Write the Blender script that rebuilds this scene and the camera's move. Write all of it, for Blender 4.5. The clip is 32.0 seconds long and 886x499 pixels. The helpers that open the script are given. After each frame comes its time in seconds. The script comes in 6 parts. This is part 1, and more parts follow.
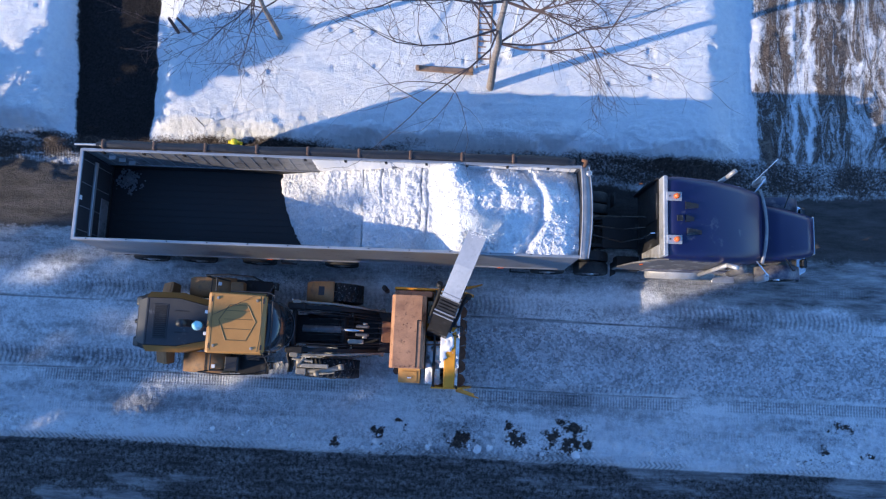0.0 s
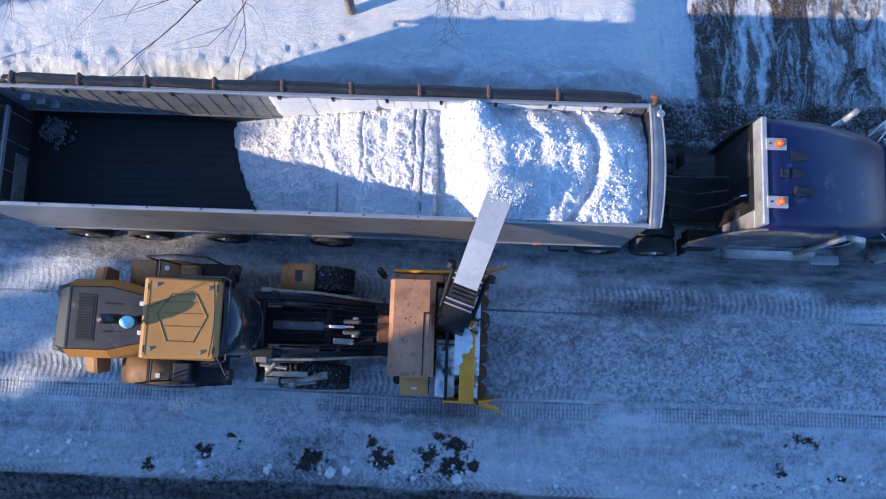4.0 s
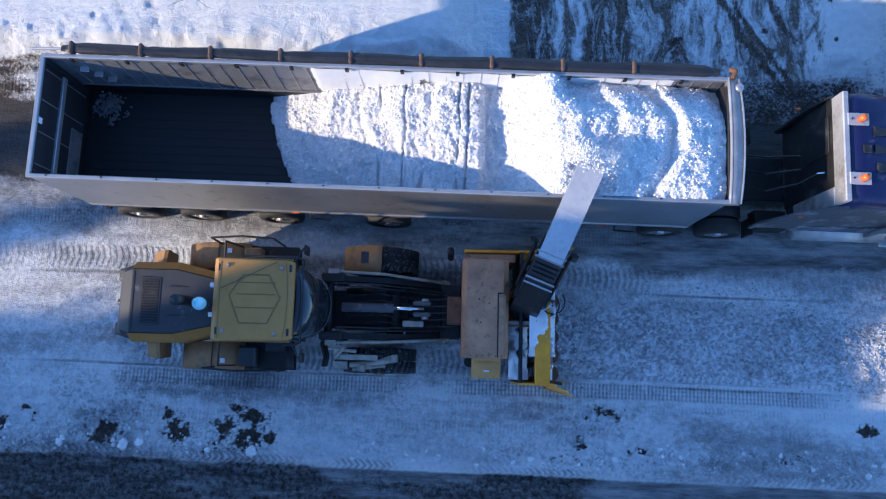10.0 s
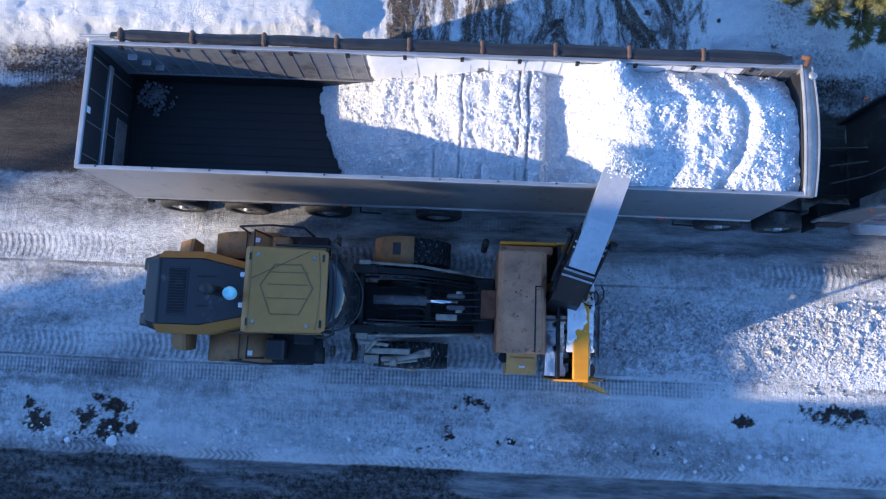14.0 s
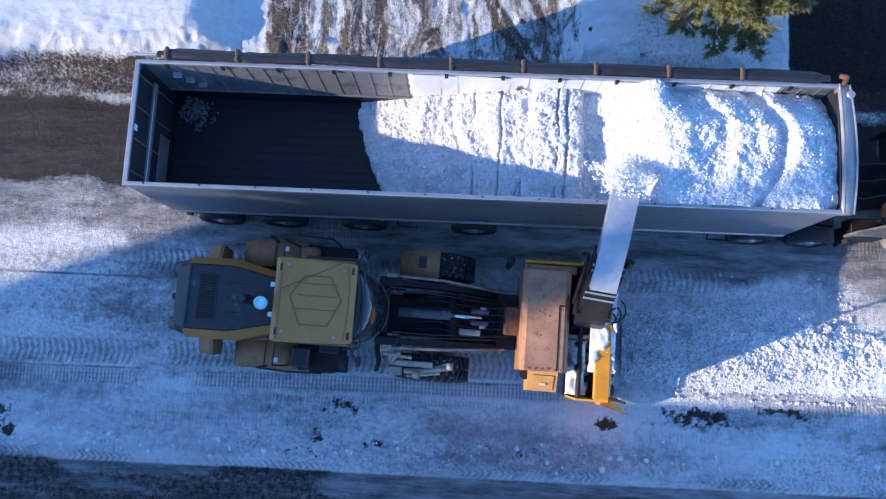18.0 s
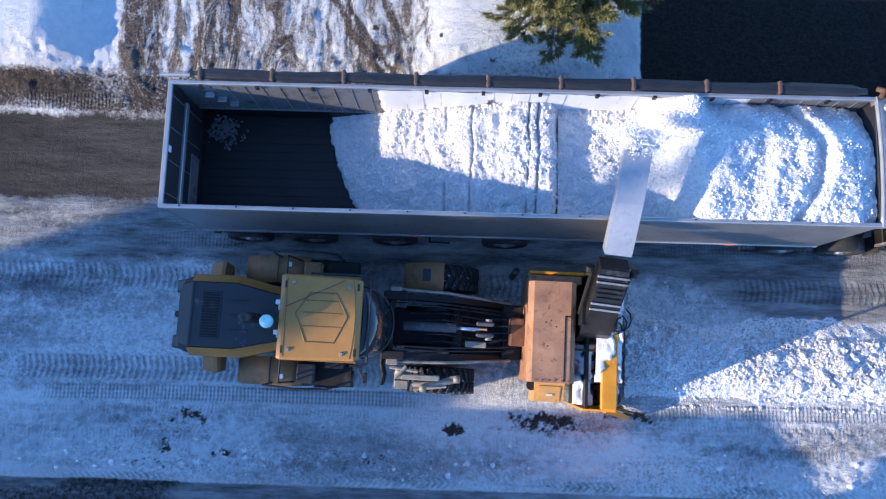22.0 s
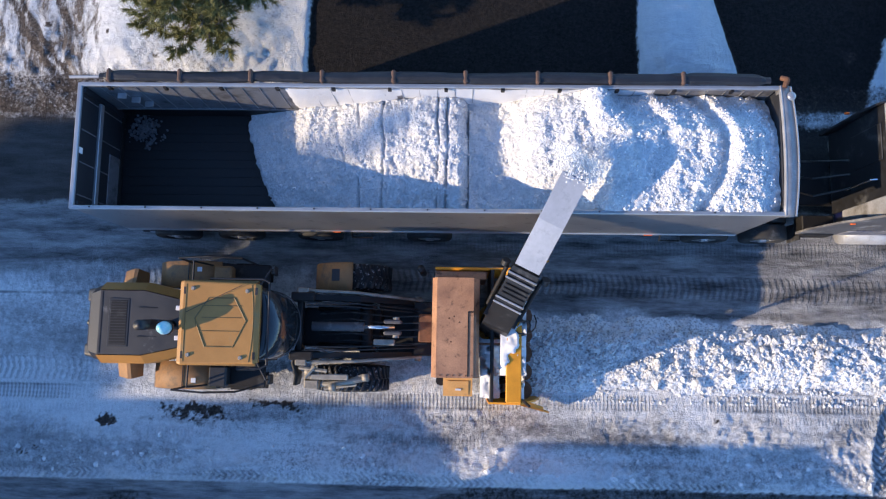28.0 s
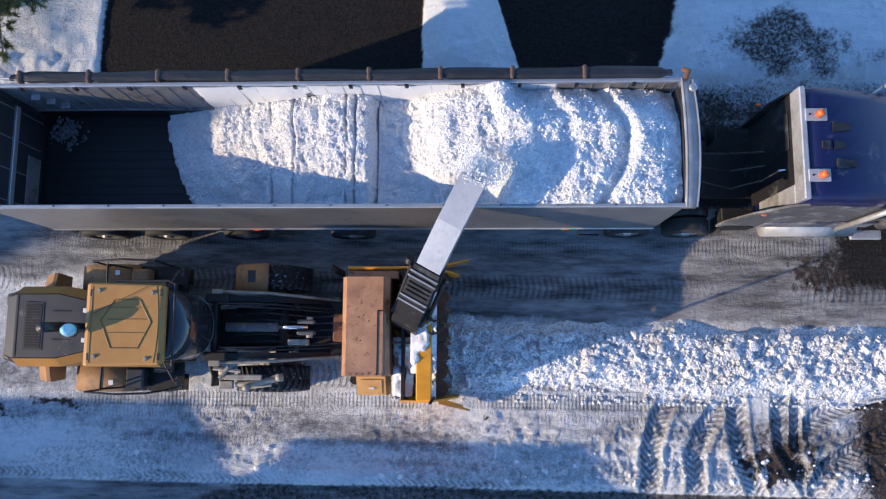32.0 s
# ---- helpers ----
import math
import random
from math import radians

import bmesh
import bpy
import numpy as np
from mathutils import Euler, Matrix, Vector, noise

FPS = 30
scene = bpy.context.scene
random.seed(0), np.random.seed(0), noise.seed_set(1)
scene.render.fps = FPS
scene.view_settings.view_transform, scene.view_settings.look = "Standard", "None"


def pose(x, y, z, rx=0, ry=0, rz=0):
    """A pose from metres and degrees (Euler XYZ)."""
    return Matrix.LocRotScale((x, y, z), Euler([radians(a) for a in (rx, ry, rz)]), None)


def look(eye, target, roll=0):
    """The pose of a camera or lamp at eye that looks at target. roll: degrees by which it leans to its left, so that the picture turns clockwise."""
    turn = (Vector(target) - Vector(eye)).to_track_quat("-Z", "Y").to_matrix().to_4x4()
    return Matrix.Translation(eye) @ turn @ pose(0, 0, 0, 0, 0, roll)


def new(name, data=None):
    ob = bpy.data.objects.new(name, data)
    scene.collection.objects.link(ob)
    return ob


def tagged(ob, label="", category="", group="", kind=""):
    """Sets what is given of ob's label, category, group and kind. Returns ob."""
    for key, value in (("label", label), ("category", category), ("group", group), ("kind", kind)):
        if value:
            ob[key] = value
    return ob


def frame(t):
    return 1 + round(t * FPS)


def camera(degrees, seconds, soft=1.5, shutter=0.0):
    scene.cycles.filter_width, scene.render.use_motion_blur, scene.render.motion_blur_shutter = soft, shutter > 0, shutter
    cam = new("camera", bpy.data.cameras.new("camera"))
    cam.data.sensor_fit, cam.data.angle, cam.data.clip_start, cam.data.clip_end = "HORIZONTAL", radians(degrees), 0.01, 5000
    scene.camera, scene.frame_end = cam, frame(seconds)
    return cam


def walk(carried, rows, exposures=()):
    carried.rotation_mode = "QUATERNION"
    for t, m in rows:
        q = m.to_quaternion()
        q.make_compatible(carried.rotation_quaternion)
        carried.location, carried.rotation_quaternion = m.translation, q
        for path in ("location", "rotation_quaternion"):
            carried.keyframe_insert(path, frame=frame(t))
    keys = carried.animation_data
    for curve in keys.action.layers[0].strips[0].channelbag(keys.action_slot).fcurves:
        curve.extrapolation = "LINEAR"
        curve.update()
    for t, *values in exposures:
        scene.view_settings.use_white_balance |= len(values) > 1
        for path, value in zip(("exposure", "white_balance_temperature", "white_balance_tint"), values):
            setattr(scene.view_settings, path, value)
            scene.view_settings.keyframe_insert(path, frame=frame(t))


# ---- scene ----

cam = camera(61.40, 32.0, soft=1.2)
walk(cam, [
    (0, pose(-12.840, -4.059, 23.560, 8.433, 0.028, 2.806)),
    (0.5, pose(-12.361, -4.051, 22.910, 8.550, 0.072, 2.886)),
    (1, pose(-11.871, -4.040, 22.295, 8.663, 0.186, 2.849)),
    (1.5, pose(-11.341, -4.030, 21.621, 8.742, 0.342, 2.766)),
    (2, pose(-10.802, -4.019, 20.875, 8.773, 0.537, 2.694)),
    (2.5, pose(-10.283, -3.998, 20.200, 8.807, 0.657, 2.649)),
    (3, pose(-9.796, -3.977, 19.581, 8.736, 0.737, 2.378)),
    (3.5, pose(-9.332, -3.969, 18.972, 8.508, 0.782, 2.284)),
    (4, pose(-8.871, -3.943, 18.368, 8.417, 0.803, 2.319)),
    (4.5, pose(-8.400, -3.921, 17.868, 8.403, 0.780, 2.350)),
    (6.5, pose(-6.774, -4.060, 17.963, 8.307, 0.504, 2.438)),
    (7, pose(-6.376, -4.116, 18.127, 8.297, 0.573, 2.404)),
    (7.5, pose(-5.939, -4.189, 18.257, 8.291, 0.679, 2.402)),
    (8, pose(-5.511, -4.226, 18.272, 8.405, 0.746, 2.416)),
    (8.5, pose(-5.131, -4.281, 18.211, 8.435, 0.783, 2.383)),
    (9, pose(-4.778, -4.338, 18.068, 8.405, 0.775, 2.357)),
    (9.5, pose(-4.439, -4.398, 18.005, 8.427, 0.791, 2.396)),
    (10, pose(-4.111, -4.439, 17.926, 8.441, 0.733, 2.416)),
    (10.5, pose(-3.797, -4.445, 17.842, 8.510, 0.676, 2.404)),
    (11, pose(-3.462, -4.426, 17.739, 8.509, 0.659, 2.424)),
    (11.5, pose(-3.087, -4.402, 17.708, 8.460, 0.662, 2.425)),
    (12, pose(-2.666, -4.381, 17.663, 8.327, 0.673, 2.389)),
    (12.5, pose(-2.242, -4.389, 17.618, 8.237, 0.728, 2.433)),
    (13, pose(-1.813, -4.411, 17.529, 8.266, 0.861, 2.445)),
    (13.5, pose(-1.383, -4.480, 17.467, 8.325, 0.877, 2.459)),
    (14, pose(-0.982, -4.554, 17.444, 8.382, 0.946, 2.469)),
    (14.5, pose(-0.604, -4.612, 17.465, 8.388, 0.954, 2.488)),
    (16.5, pose(0.920, -4.479, 17.852, 8.271, 1.137, 2.407)),
    (17, pose(1.346, -4.412, 17.843, 8.284, 1.234, 2.421)),
    (17.5, pose(1.771, -4.356, 17.800, 8.264, 1.273, 2.435)),
    (18, pose(2.168, -4.323, 17.716, 8.316, 1.311, 2.489)),
    (18.5, pose(2.556, -4.304, 17.567, 8.409, 1.254, 2.553)),
    (19, pose(2.899, -4.286, 17.478, 8.518, 1.113, 2.573)),
    (19.5, pose(3.210, -4.261, 17.458, 8.548, 0.981, 2.580)),
    (20, pose(3.545, -4.216, 17.471, 8.505, 0.809, 2.478)),
    (20.5, pose(3.943, -4.155, 17.534, 8.423, 0.648, 2.144)),
    (21, pose(4.426, -4.087, 17.603, 8.343, 0.555, 1.765)),
    (21.5, pose(4.944, -4.028, 17.669, 8.209, 0.576, 1.627)),
    (22, pose(5.478, -3.977, 17.714, 8.091, 0.625, 1.650)),
    (22.5, pose(6.066, -3.931, 17.719, 8.011, 0.592, 1.644)),
    (23, pose(6.677, -3.897, 17.696, 7.914, 0.595, 1.573)),
    (23.5, pose(7.320, -3.862, 17.705, 7.780, 0.670, 1.524)),
    (24, pose(8.005, -3.817, 17.744, 7.658, 0.720, 1.537)),
    (24.5, pose(8.731, -3.790, 17.777, 7.543, 0.720, 1.516)),
    (25, pose(9.462, -3.757, 17.819, 7.451, 0.779, 1.447)),
    (25.5, pose(10.201, -3.730, 17.858, 7.409, 0.820, 1.383)),
    (27.5, pose(13.133, -3.700, 17.847, 7.188, 1.135, 1.177)),
    (28, pose(13.869, -3.733, 17.843, 7.190, 1.249, 1.114)),
    (28.5, pose(14.608, -3.761, 17.836, 7.241, 1.381, 1.119)),
    (29, pose(15.360, -3.789, 17.834, 7.343, 1.525, 1.101)),
    (29.5, pose(16.081, -3.806, 17.837, 7.424, 1.618, 1.095)),
    (30, pose(16.760, -3.814, 17.859, 7.485, 1.631, 1.075)),
    (30.5, pose(17.427, -3.824, 17.874, 7.550, 1.658, 1.084)),
    (31, pose(18.109, -3.845, 17.875, 7.642, 1.760, 1.075)),
    (31.5, pose(18.795, -3.845, 17.850, 7.694, 1.951, 1.063)),
    (32, pose(19.488, -3.837, 17.836, 7.660, 2.175, 1.027)),
], exposures=[(0, 0.55, 5520, 12), (12, 0.60, 5470, 12), (18, 0.68, 5440, 12), (22, 0.66, 5490, 12), (28, 0.42, 5920, 12), (32, 0.33, 5970, 12)])

# the ways of the two vehicles along the street
TRUCK_WAY = [
    (0, pose(-9.374, 0.056, 0, 0, 0, 0.67)), (1, pose(-8.353, 0.056, 0, 0, 0, 0.33)), (2, pose(-7.288, 0.050, 0, 0, 0, 0.29)),
    (3, pose(-6.226, 0.047, 0, 0, 0, 0.15)), (4, pose(-5.150, 0.040, 0, 0, 0, 0.12)), (4.5, pose(-4.623, 0.038, 0, 0, 0, 0.11)),
    (6.5, pose(-2.560, 0.020, 0, 0, 0, 0.22)), (7, pose(-2.043, 0.018, 0, 0, 0, 0.15)), (8, pose(-1.021, 0.012, 0, 0, 0, 0.06)),
    (9, pose(-0.000, 0.001, 0, 0, 0, -0.00)), (10, pose(1.029, -0.007, 0, 0, 0, 0.01)), (11, pose(2.076, -0.017, 0, 0, 0, 0.03)),
    (12, pose(3.150, -0.022, 0, 0, 0, -0.01)), (13, pose(4.218, -0.029, 0, 0, 0, -0.05)), (14, pose(5.281, -0.046, 0, 0, 0, -0.02)),
    (14.5, pose(5.813, -0.053, 0, 0, 0, 0.00)), (16.5, pose(7.794, -0.082, 0, 0, 0, -0.16)), (17, pose(8.230, -0.085, 0, 0, 0, -0.21)),
    (18, pose(9.146, -0.093, 0, 0, 0, -0.17)), (19, pose(10.131, -0.103, 0, 0, 0, -0.09)), (20, pose(11.228, -0.111, 0, 0, 0, 0.01)),
    (21, pose(12.331, -0.115, 0, 0, 0, -0.02)), (22, pose(13.429, -0.116, 0, 0, 0, -0.06)), (23, pose(14.533, -0.111, 0, 0, 0, -0.13)),
    (24, pose(15.641, -0.103, 0, 0, 0, -0.12)), (25, pose(16.738, -0.089, 0, 0, 0, -0.11)), (25.5, pose(17.273, -0.082, 0, 0, 0, -0.11)),
    (27.5, pose(19.382, 0.004, 0, 0, 0, 0.25)), (28, pose(19.902, 0.021, 0, 0, 0, 0.32)), (29, pose(20.951, 0.061, 0, 0, 0, 0.51)),
    (30, pose(21.976, 0.100, 0, 0, 0, 0.71)), (31, pose(22.838, 0.133, 0, 0, 0, 0.84)), (32, pose(23.434, 0.153, 0, 0, 0, 0.76)),
]

LOADER_WAY = [
    (0, pose(-19.127, -3.456, 0, 0, 0, 0.32)), (1, pose(-18.075, -3.446, 0, 0, 0, 0.29)), (2, pose(-17.093, -3.437, 0, 0, 0, 0.36)),
    (3, pose(-16.069, -3.440, 0, 0, 0, 0.38)), (4, pose(-15.042, -3.448, 0, 0, 0, 0.38)), (4.5, pose(-14.526, -3.454, 0, 0, 0, 0.37)),
    (6.5, pose(-12.313, -3.528, 0, 0, 0, 0.68)), (7, pose(-11.771, -3.534, 0, 0, 0, 0.79)), (8, pose(-10.725, -3.544, 0, 0, 0, 0.96)),
    (9, pose(-9.713, -3.549, 0, 0, 0, 0.97)), (10, pose(-8.723, -3.546, 0, 0, 0, 0.93)), (11, pose(-7.761, -3.540, 0, 0, 0, 0.96)),
    (12, pose(-6.829, -3.533, 0, 0, 0, 0.93)), (13, pose(-5.872, -3.520, 0, 0, 0, 0.76)), (14, pose(-4.934, -3.503, 0, 0, 0, 0.41)),
    (14.5, pose(-4.465, -3.495, 0, 0, 0, 0.14)), (16.5, pose(-2.627, -3.440, 0, 0, 0, -1.22)), (17, pose(-2.196, -3.438, 0, 0, 0, -1.47)),
    (18, pose(-1.370, -3.436, 0, 0, 0, -1.78)), (19, pose(-0.535, -3.426, 0, 0, 0, -1.72)), (20, pose(0.370, -3.421, 0, 0, 0, -1.42)),
    (21, pose(1.297, -3.421, 0, 0, 0, -1.28)), (22, pose(2.266, -3.427, 0, 0, 0, -1.37)), (23, pose(3.279, -3.432, 0, 0, 0, -1.11)),
    (24, pose(4.337, -3.439, 0, 0, 0, -0.58)), (25, pose(5.399, -3.452, 0, 0, 0, -0.27)), (25.5, pose(5.937, -3.458, 0, 0, 0, -0.19)),
    (27.5, pose(8.057, -3.516, 0, 0, 0, -0.03)), (28, pose(8.534, -3.526, 0, 0, 0, 0.08)), (29, pose(9.443, -3.543, 0, 0, 0, 0.33)),
    (30, pose(10.335, -3.558, 0, 0, 0, 0.54)), (31, pose(11.187, -3.570, 0, 0, 0, 0.68)), (32, pose(12.038, -3.576, 0, 0, 0, 0.76)),
]

# ---- light ----
SUN_EL, SUN_DIR = radians(19.9), (0.940, 0.342)      # the sun stands low in the west-south-west
world = bpy.data.worlds.new("sky")
scene.world = world
world.use_nodes = True
wn = world.node_tree
sky = wn.nodes.new("ShaderNodeTexSky")
sky.sky_type, sky.sun_disc = 'NISHITA', False
sky.sun_elevation, sky.sun_rotation = SUN_EL, math.atan2(-SUN_DIR[0], -SUN_DIR[1])
sky.air_density, sky.dust_density, sky.ozone_density = 1.0, 0.1, 5.0
wn.links.new(sky.outputs[0], wn.nodes["Background"].inputs[0])
wn.nodes["Background"].inputs[1].default_value = 0.226
sun = new("sun", bpy.data.lights.new("sun", 'SUN'))
sun.data.energy, sun.data.angle, sun.data.color = 5.0, radians(0.5), (1.0, 0.75, 0.46)
sun.matrix_world = look((0, 0, 0), (SUN_DIR[0] * math.cos(SUN_EL), SUN_DIR[1] * math.cos(SUN_EL), -math.sin(SUN_EL)))


# ---- materials ----
def material(name, base, rough=0.6, metal=0.0, vary=0.25, scale=6.0, bump=0.15, fine=60.0, second=None, stain=0.5, coat=0.0, dirt=None, dirt_amount=0.0, dirt_scale=1.5):
    """Two scales of colour variation, fine relief, and an optional second colour in stains."""
    m = bpy.data.materials.new(name)
    m.use_nodes = True
    n, l = m.node_tree.nodes, m.node_tree.links
    b = n["Principled BSDF"]
    b.inputs["Metallic"].default_value = metal
    b.inputs["Coat Weight"].default_value = coat
    tc = n.new("ShaderNodeTexCoord")
    def noise_node(s, detail=4.0, rgh=0.6):
        t = n.new("ShaderNodeTexNoise")
        t.inputs["Scale"].default_value, t.inputs["Detail"].default_value, t.inputs["Roughness"].default_value = s, detail, rgh
        l.new(tc.outputs["Object"], t.inputs["Vector"])
        return t
    big, small = noise_node(scale), noise_node(fine, 3.0)
    ramp = n.new("ShaderNodeValToRGB")
    lo = [c * (1 - vary) for c in base]
    hi = [min(c * (1 + vary), 1) for c in base]
    if second:
        lo = list(second)
    ramp.color_ramp.elements[0].color = (*lo, 1)
    ramp.color_ramp.elements[1].color = (*hi, 1)
    ramp.color_ramp.elements[0].position, ramp.color_ramp.elements[1].position = stain - 0.22, stain + 0.22
    l.new(big.outputs[0], ramp.inputs[0])
    mix = n.new("ShaderNodeMix")
    mix.data_type, mix.blend_type = 'RGBA', 'OVERLAY'
    mix.inputs[0].default_value = min(vary * 1.2, 1.0)
    l.new(ramp.outputs[0], mix.inputs[6])
    l.new(small.outputs[0], mix.inputs[7])
    col = mix.outputs[2]
    if dirt:
        d = noise_node(dirt_scale, 6.0, 0.7)
        mr = n.new("ShaderNodeMapRange")
        mr.inputs[1].default_value, mr.inputs[2].default_value = 0.62 - dirt_amount * 0.4, 0.75 - dirt_amount * 0.3
        l.new(d.outputs[0], mr.inputs[0])
        dm = n.new("ShaderNodeMix")
        dm.data_type = 'RGBA'
        l.new(mr.outputs[0], dm.inputs[0])
        l.new(col, dm.inputs[6])
        dm.inputs[7].default_value = (*dirt, 1)
        col = dm.outputs[2]
    l.new(col, b.inputs["Base Color"])
    rr = n.new("ShaderNodeMapRange")
    rr.inputs[3].default_value, rr.inputs[4].default_value = max(rough - 0.15, 0.03), min(rough + 0.15, 1)
    l.new(big.outputs[0], rr.inputs[0])
    l.new(rr.outputs[0], b.inputs["Roughness"])
    if bump:
        bp = n.new("ShaderNodeBump")
        bp.inputs["Strength"].default_value, bp.inputs["Distance"].default_value = bump, 0.01
        l.new(small.outputs[0], bp.inputs["Height"])
        l.new(bp.outputs[0], b.inputs["Normal"])
    return m


M_ALU = material("brushed_aluminium", (0.40, 0.402, 0.41), 0.36, 0.8, 0.10, 0.8, 0.35, 1.6, dirt=(0.16, 0.155, 0.15), dirt_amount=0.10, dirt_scale=3.5)
M_ALU_IN = material("scuffed_aluminium", (0.24, 0.245, 0.26), 0.45, 0.35, 0.2, 1.5, 0.1, 40, dirt=(0.07, 0.07, 0.08), dirt_amount=0.3)
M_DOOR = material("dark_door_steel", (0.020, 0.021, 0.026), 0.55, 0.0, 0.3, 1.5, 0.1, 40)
M_RAIL = material("rail_aluminium", (0.42, 0.425, 0.44), 0.38, 0.6, 0.1, 3, 0.08, 50)
M_FLOOR = material("wet_trailer_floor", (0.008, 0.008, 0.009), 0.6, 0.0, 0.35, 1.2, 0.2, 30)
M_TARP = material("dark_tarp", (0.016, 0.018, 0.024), 0.55, 0.0, 0.3, 4, 0.5, 14)
M_STRAP = material("brown_strap", (0.10, 0.06, 0.045), 0.8, 0.0, 0.3, 10, 0.2)
M_RUBBER = material("black_rubber", (0.022, 0.022, 0.023), 0.8, 0.0, 0.3, 8, 0.3, 40, dirt=(0.12, 0.12, 0.12), dirt_amount=0.18)
M_LUGGED = material("snow_packed_rubber", (0.02, 0.02, 0.021), 0.8, 0.0, 0.3, 8, 0.4, 40, dirt=(0.62, 0.64, 0.68), dirt_amount=0.16, dirt_scale=14)
M_BEACON = material("turquoise_lens", (0.12, 0.50, 0.58), 0.2, 0.0, 0.2, 6, 0.0, 30, second=(0.55, 0.75, 0.8), stain=0.5)
M_RIM = material("steel_rim", (0.35, 0.35, 0.36), 0.4, 0.7, 0.2, 8, 0.1)
M_BLUE = material("blue_paint", (0.006, 0.009, 0.060), 0.36, 0.0, 0.12, 1.0, 0.02, 80, coat=0.1, dirt=(0.10, 0.10, 0.13), dirt_amount=0.02)
M_BLUE_DIRTY = material("salted_blue_paint", (0.05, 0.055, 0.10), 0.5, 0.0, 0.3, 1.5, 0.05, 60, dirt=(0.28, 0.27, 0.27), dirt_amount=0.45)
M_SILVER = material("salt_streaked_silver", (0.45, 0.45, 0.46), 0.45, 0.4, 0.2, 2, 0.05, 50, dirt=(0.25, 0.24, 0.23), dirt_amount=0.3)
M_HEADER = material("dull_header_metal", (0.27, 0.27, 0.28), 0.5, 0.15, 0.2, 3, 0.1, 50, dirt=(0.5, 0.5, 0.52), dirt_amount=0.12)
M_SALT = material("salt_crusted_paint", (0.085, 0.084, 0.09), 0.6, 0.0, 0.35, 2.5, 0.1, 50, dirt=(0.26, 0.255, 0.25), dirt_amount=0.25, dirt_scale=2)
M_CHROME = material("chrome", (0.75, 0.76, 0.78), 0.15, 0.95, 0.05, 5, 0.02)
M_BLACK = material("black_paint", (0.018, 0.018, 0.02), 0.45, 0.1, 0.3, 6, 0.1, 40, dirt=(0.10, 0.10, 0.10), dirt_amount=0.12)
M_FRAME = material("greasy_black_steel", (0.013, 0.012, 0.012), 0.6, 0.2, 0.4, 6, 0.2, 40, dirt=(0.07, 0.065, 0.06), dirt_amount=0.12)
M_GLASS = material("dark_glass", (0.02, 0.024, 0.028), 0.08, 0.0, 0.1, 2, 0.0, 20, coat=0.5)
M_DUSTY = material("dusty_brown_yellow", (0.30, 0.165, 0.07), 0.7, 0.0, 0.2, 3, 0.1, 40, dirt=(0.11, 0.085, 0.06), dirt_amount=0.2)
M_YELLOW = material("machine_yellow", (0.42, 0.205, 0.05), 0.5, 0.0, 0.1, 3, 0.08, 40, dirt=(0.26, 0.19, 0.09), dirt_amount=0.10)
M_YELLOW_DK = material("seam_yellow", (0.20, 0.12, 0.035), 0.6, 0.0, 0.1, 3, 0.08)
M_GREY = material("hood_grey", (0.026, 0.027, 0.031), 0.5, 0.0, 0.15, 3, 0.08, 50, dirt=(0.2, 0.2, 0.2), dirt_amount=0.05)
M_ORANGE = material("rusty_orange_paint", (0.44, 0.235, 0.125), 0.6, 0.0, 0.25, 1.6, 0.2, 40, second=(0.27, 0.135, 0.075), stain=0.5, dirt=(0.06, 0.03, 0.02), dirt_amount=0.15, dirt_scale=5)
M_TOOLBOX = material("toolbox_orange", (0.56, 0.30, 0.09), 0.55, 0.0, 0.15, 2.5, 0.1, 40, dirt=(0.22, 0.12, 0.05), dirt_amount=0.12)
M_BLOWER = material("bright_blower_yellow", (0.74, 0.31, 0.015), 0.5, 0.0, 0.15, 3, 0.1, 40, dirt=(0.16, 0.08, 0.02), dirt_amount=0.12)
M_LEMON = material("lemon_yellow_paint", (0.72, 0.62, 0.02), 0.5, 0.0, 0.15, 3, 0.1, 40, dirt=(0.16, 0.12, 0.02), dirt_amount=0.1)
M_WHITE_CHUTE = material("snow_worn_chute", (0.41, 0.43, 0.47), 0.45, 0.3, 0.12, 2, 0.25, 9, dirt=(0.30, 0.32, 0.36), dirt_amount=0.22, dirt_scale=4)
M_RUST = material("rusty_steel", (0.16, 0.075, 0.04), 0.8, 0.1, 0.4, 6, 0.3)
M_LAMP = material("amber_lens", (0.75, 0.14, 0.02), 0.25, 0.0, 0.1, 5, 0.0)
M_GUARD = material("grey_guard_steel", (0.32, 0.29, 0.24), 0.55, 0.2, 0.3, 4, 0.1, 40, dirt=(0.12, 0.1, 0.08), dirt_amount=0.25)
M_BARK = material("tree_bark", (0.24, 0.21, 0.19), 0.9, 0.0, 0.4, 12, 0.8, 40)
M_TWIG = material("twig_bark", (0.085, 0.06, 0.055), 0.9, 0.0, 0.3, 12, 0.3, 40)
M_WOOD = material("weathered_wood", (0.24, 0.16, 0.11), 0.85, 0.0, 0.3, 6, 0.4, 50)
M_WALL = material("house_brick", (0.45, 0.36, 0.30), 0.85, 0.0, 0.25, 3, 0.3, 60)
M_ROOF = material("grey_roofing", (0.10, 0.10, 0.105), 0.9, 0.0, 0.25, 3, 0.3, 60)
M_DECAL = material("white_decal", (0.75, 0.77, 0.8), 0.5, 0.0, 0.05, 6, 0.0)
# Snow darkened in its colour for the deep shade in the trailer corner.
M_SNOW_SHADED = material("shaded_snow", (0.13, 0.135, 0.15), 0.8, 0.0, 0.2, 6, 0.4, 30)
